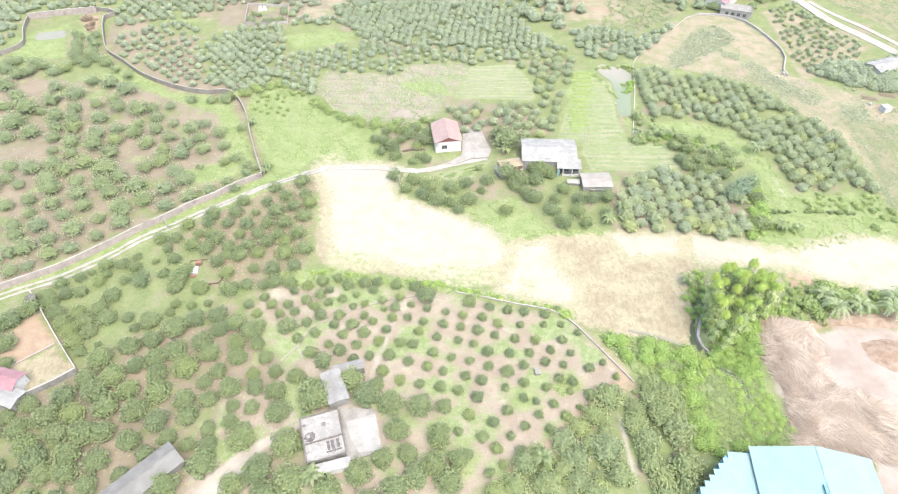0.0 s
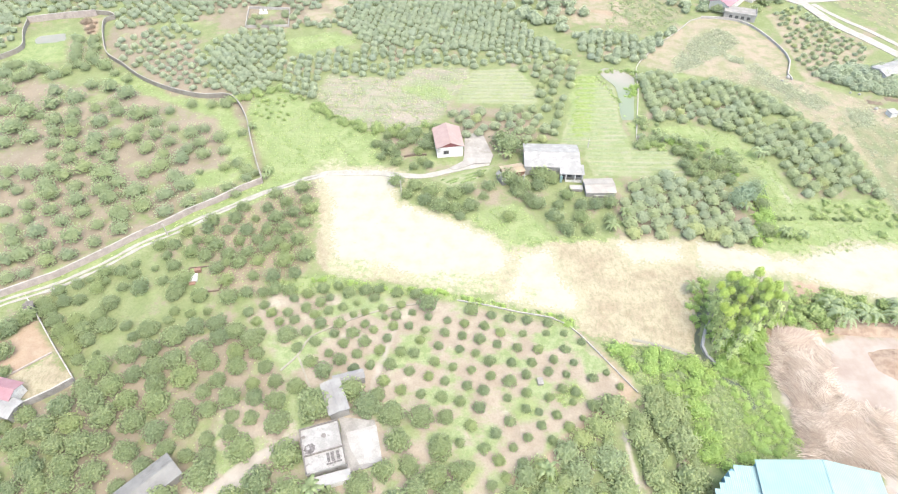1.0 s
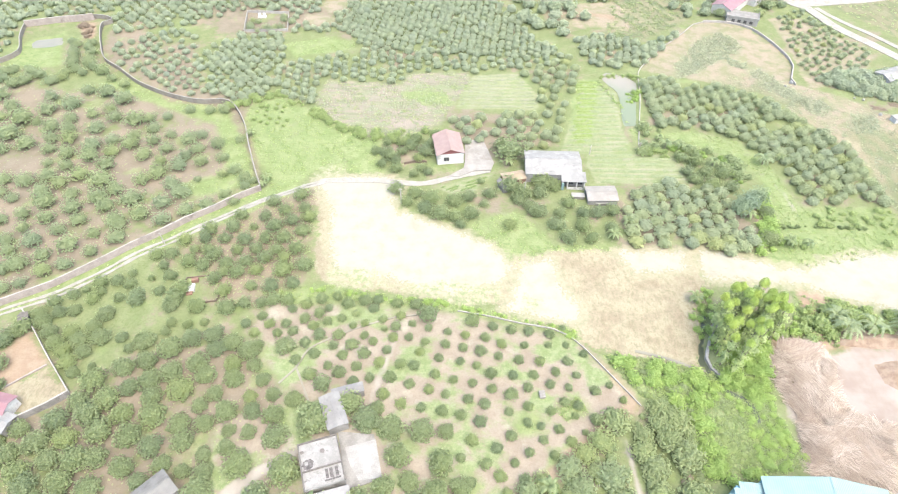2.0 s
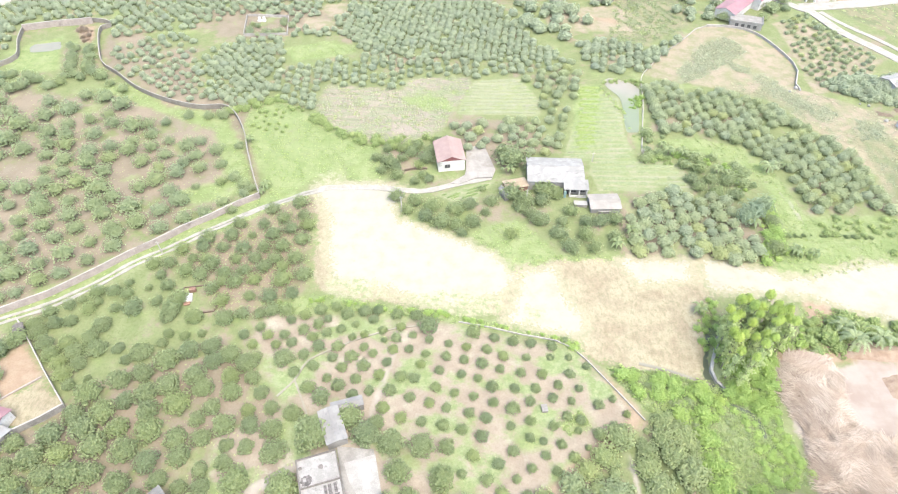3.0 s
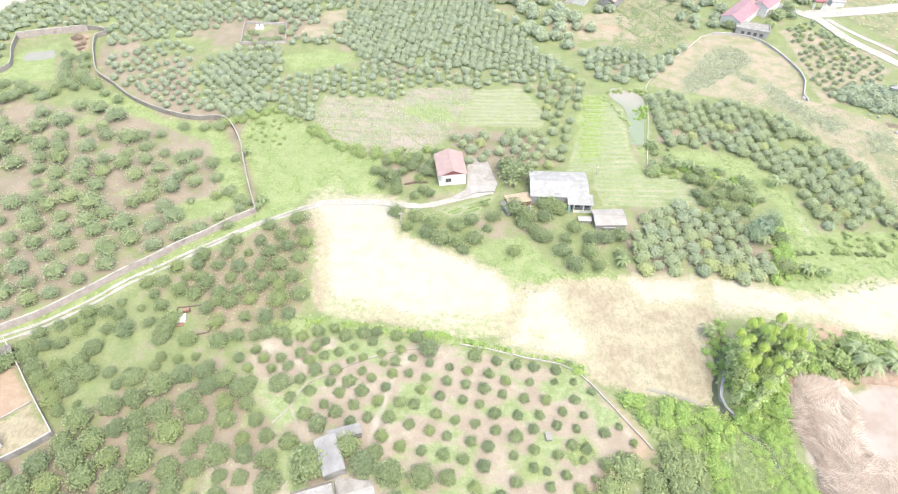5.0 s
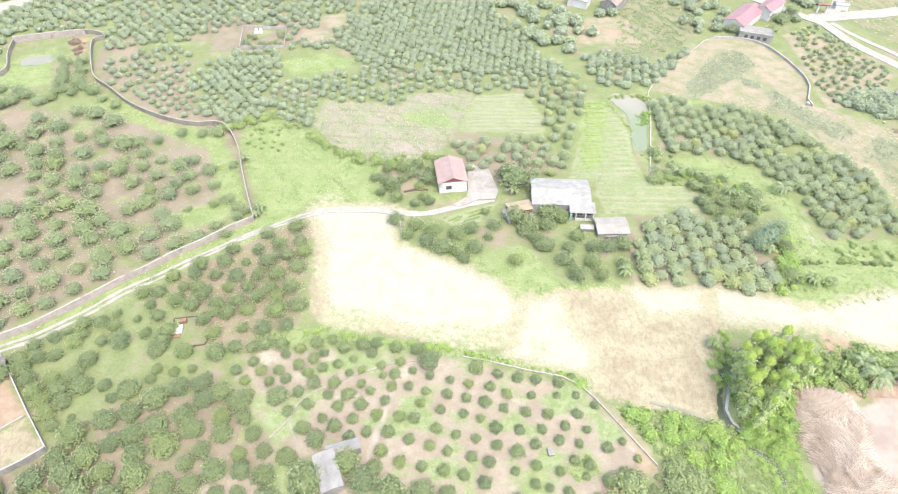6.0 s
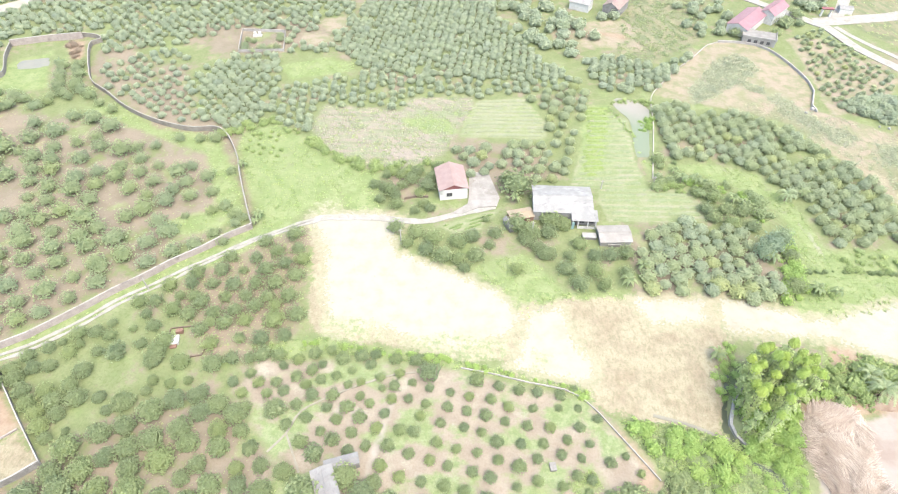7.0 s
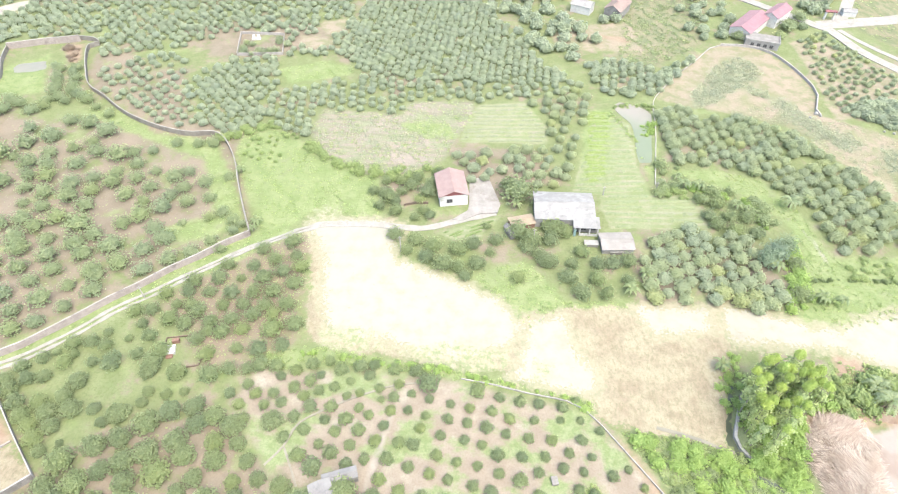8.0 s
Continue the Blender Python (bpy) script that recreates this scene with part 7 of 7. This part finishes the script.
def pole(x, y, tall):
    base = thing("utility_pole", pose(x, y, ground_z(x, y)), "slender pale concrete utility pole", "pole", "utility poles")
    bm = bmesh.new()
    bmesh.ops.create_cone(bm, cap_ends=True, segments=8, radius1=0.17, radius2=0.11, depth=tall + 0.3, matrix=pose(0, 0, tall / 2 - 0.15))
    part("shaft", bm, COPING, base)
    part("crossarm", block(-0.5, 0.5, -0.05, 0.05, tall - 0.5, tall - 0.4, 0), COPING, base)


for px, py, tall in ((44.5, 146.4, 3.2), (-10.6, 125.8, 5.5), (-70.4, 112.4, 4.0), (22.9, 127.9, 5.5), (59.2, 80.5, 6.0), (59.4, 147.6, 3.0)):
    pole(px, py, tall)

gate = thing("gateway", pose(154.4, 249.2, 0, 0, 0, -8), "white gateway with a small red roof across a lane", "gate")
for px in (-1.7, 1.7):
    part("pillar", block(px - 0.3, px + 0.3, -0.4, 0.4, -0.3, 2.8), WHITEWASH, gate)
part("lintel", block(-2.0, 2.0, -0.35, 0.35, 2.8, 3.2), GABLE_RED, gate)
part("roof", block(-2.3, 2.3, -0.9, 0.9, 3.2, 3.45, 0.1), GABLE_RED, gate)
gable_house("shed", 163.6, 252.4, 80, 3.6, 5.0, 2.0, 2.6, WHITEWASH, WHITE_SHEET, "small pale shed beside the gateway lane", 0.2)
tomb = thing("tomb", pose(-59.6, 97.4, 0, 0, 0, 10), "white and red masonry tomb in an orchard clearing", "tomb")
part("plinth", block(-0.9, 0.9, -1.3, 1.0, -0.2, 0.6), WHITEWASH, tomb)
part("headstone", block(0.1, 1.6, 1.6, 2.5, -0.2, 0.9), BRICK_RED, tomb)
part("step", block(-0.9, 0.5, -2.2, -1.3, -0.2, 0.35), BRICK_RED, tomb)
wall_line([(-61.0, 95.2), (-61.5, 100.6), (-58.1, 101.0), (-53.4, 101.4)], 0.3, 0.18, KERB, "low brick kerb round a tomb", KERB)
wall_line([(-55.3, 92.9), (-52.7, 93.3), (-52.2, 95.9)], 0.4, 0.22, KERB, "low weathered kerb round a tomb", KERB)
altar = thing("tomb", pose(-69.2, 237.0, 0, 0, 0, 0), "small white masonry tomb in a walled plot", "tomb")
part("plinth", block(-1.6, 1.6, -0.8, 0.8, -0.2, 0.6), WHITEWASH, altar)
part("headstone", block(-1.4, -0.4, 0.1, 0.7, 0.6, 1.6), WHITEWASH, altar)
part("headstone", block(0.4, 1.4, 0.1, 0.7, 0.6, 1.6), WHITEWASH, altar)
mound("log_heap", [(140.6, 170.3), (145.0, 168.4), (145.5, 165.7), (140.1, 167.5)], 1.1, BARK, "dark heap of old logs at the edge of a dry field")
mound("log_heap", [(147.2, 171.9), (152.2, 170.3), (152.2, 167.6), (146.9, 169.1)], 1.0, BARK, "dark heap of old logs beside bushes")
for px, py, size in ((120.9, 184.2, 0.7), (117.8, 182.0, 0.5), (121.8, 183.0, 0.4), (139.9, 172.7, 0.5), (137.5, 173.9, 0.4), (141.4, 164.5, 0.6)):
    stone = bmesh.new()
    bmesh.ops.create_icosphere(stone, subdivisions=2, radius=size, matrix=pose(px, py, ground_z(px, py) + size * 0.3))
    for v in stone.verts:
        v.co += 0.25 * size * noise.noise_vector(v.co * 1.3)
    tagged(part("boulder", stone, PALE_CONCRETE), "pale lump of rubble on dry grass", "rubble")
pump = thing("pump_house", pose(144.4, 161.1, 0, 0, 0, 10), "small pale concrete pump house on dry grass", "building")
part("wall", block(-1.2, 1.2, -1.2, 1.2, -0.3, 1.3), WHITEWASH, pump)
part("roof", block(-1.4, 1.4, -1.4, 1.4, 1.3, 1.45), PALE_CONCRETE, pump)
tank = thing("water_tank", pose(19.9, 67.0, 0.1, 0, 0, 5), "small white box tank among young trees", "tank")
part("body", block(-0.55, 0.55, -0.75, 0.75, -0.2, 0.6), CONCRETE, tank)
part("lid", block(-0.62, 0.62, -0.82, 0.82, 0.6, 0.68), CONCRETE, tank)
trough = thing("water_trough", pose(43.4, 124.5, 0.1, 0, 0, 2), "pale concrete water trough in front of a shed", "trough")
part("basin", block(-1.6, 1.6, -0.7, 0.7, -0.2, 0.7), CONCRETE, trough)
part("rim", block(-1.7, 1.7, -0.8, 0.8, 0.7, 0.8), PALE_CONCRETE, trough)
cistern = thing("cistern", pose(37.6, 127.2, 0.1, 0, 0, -4), "low pale concrete cistern beside the farmhouse", "tank")
part("body", block(-1.7, 1.7, -0.8, 0.8, -0.2, 0.9), CONCRETE, cistern)
part("cover", block(-1.8, 1.8, -0.9, 0.9, 0.9, 1.0), PALE_CONCRETE, cistern)
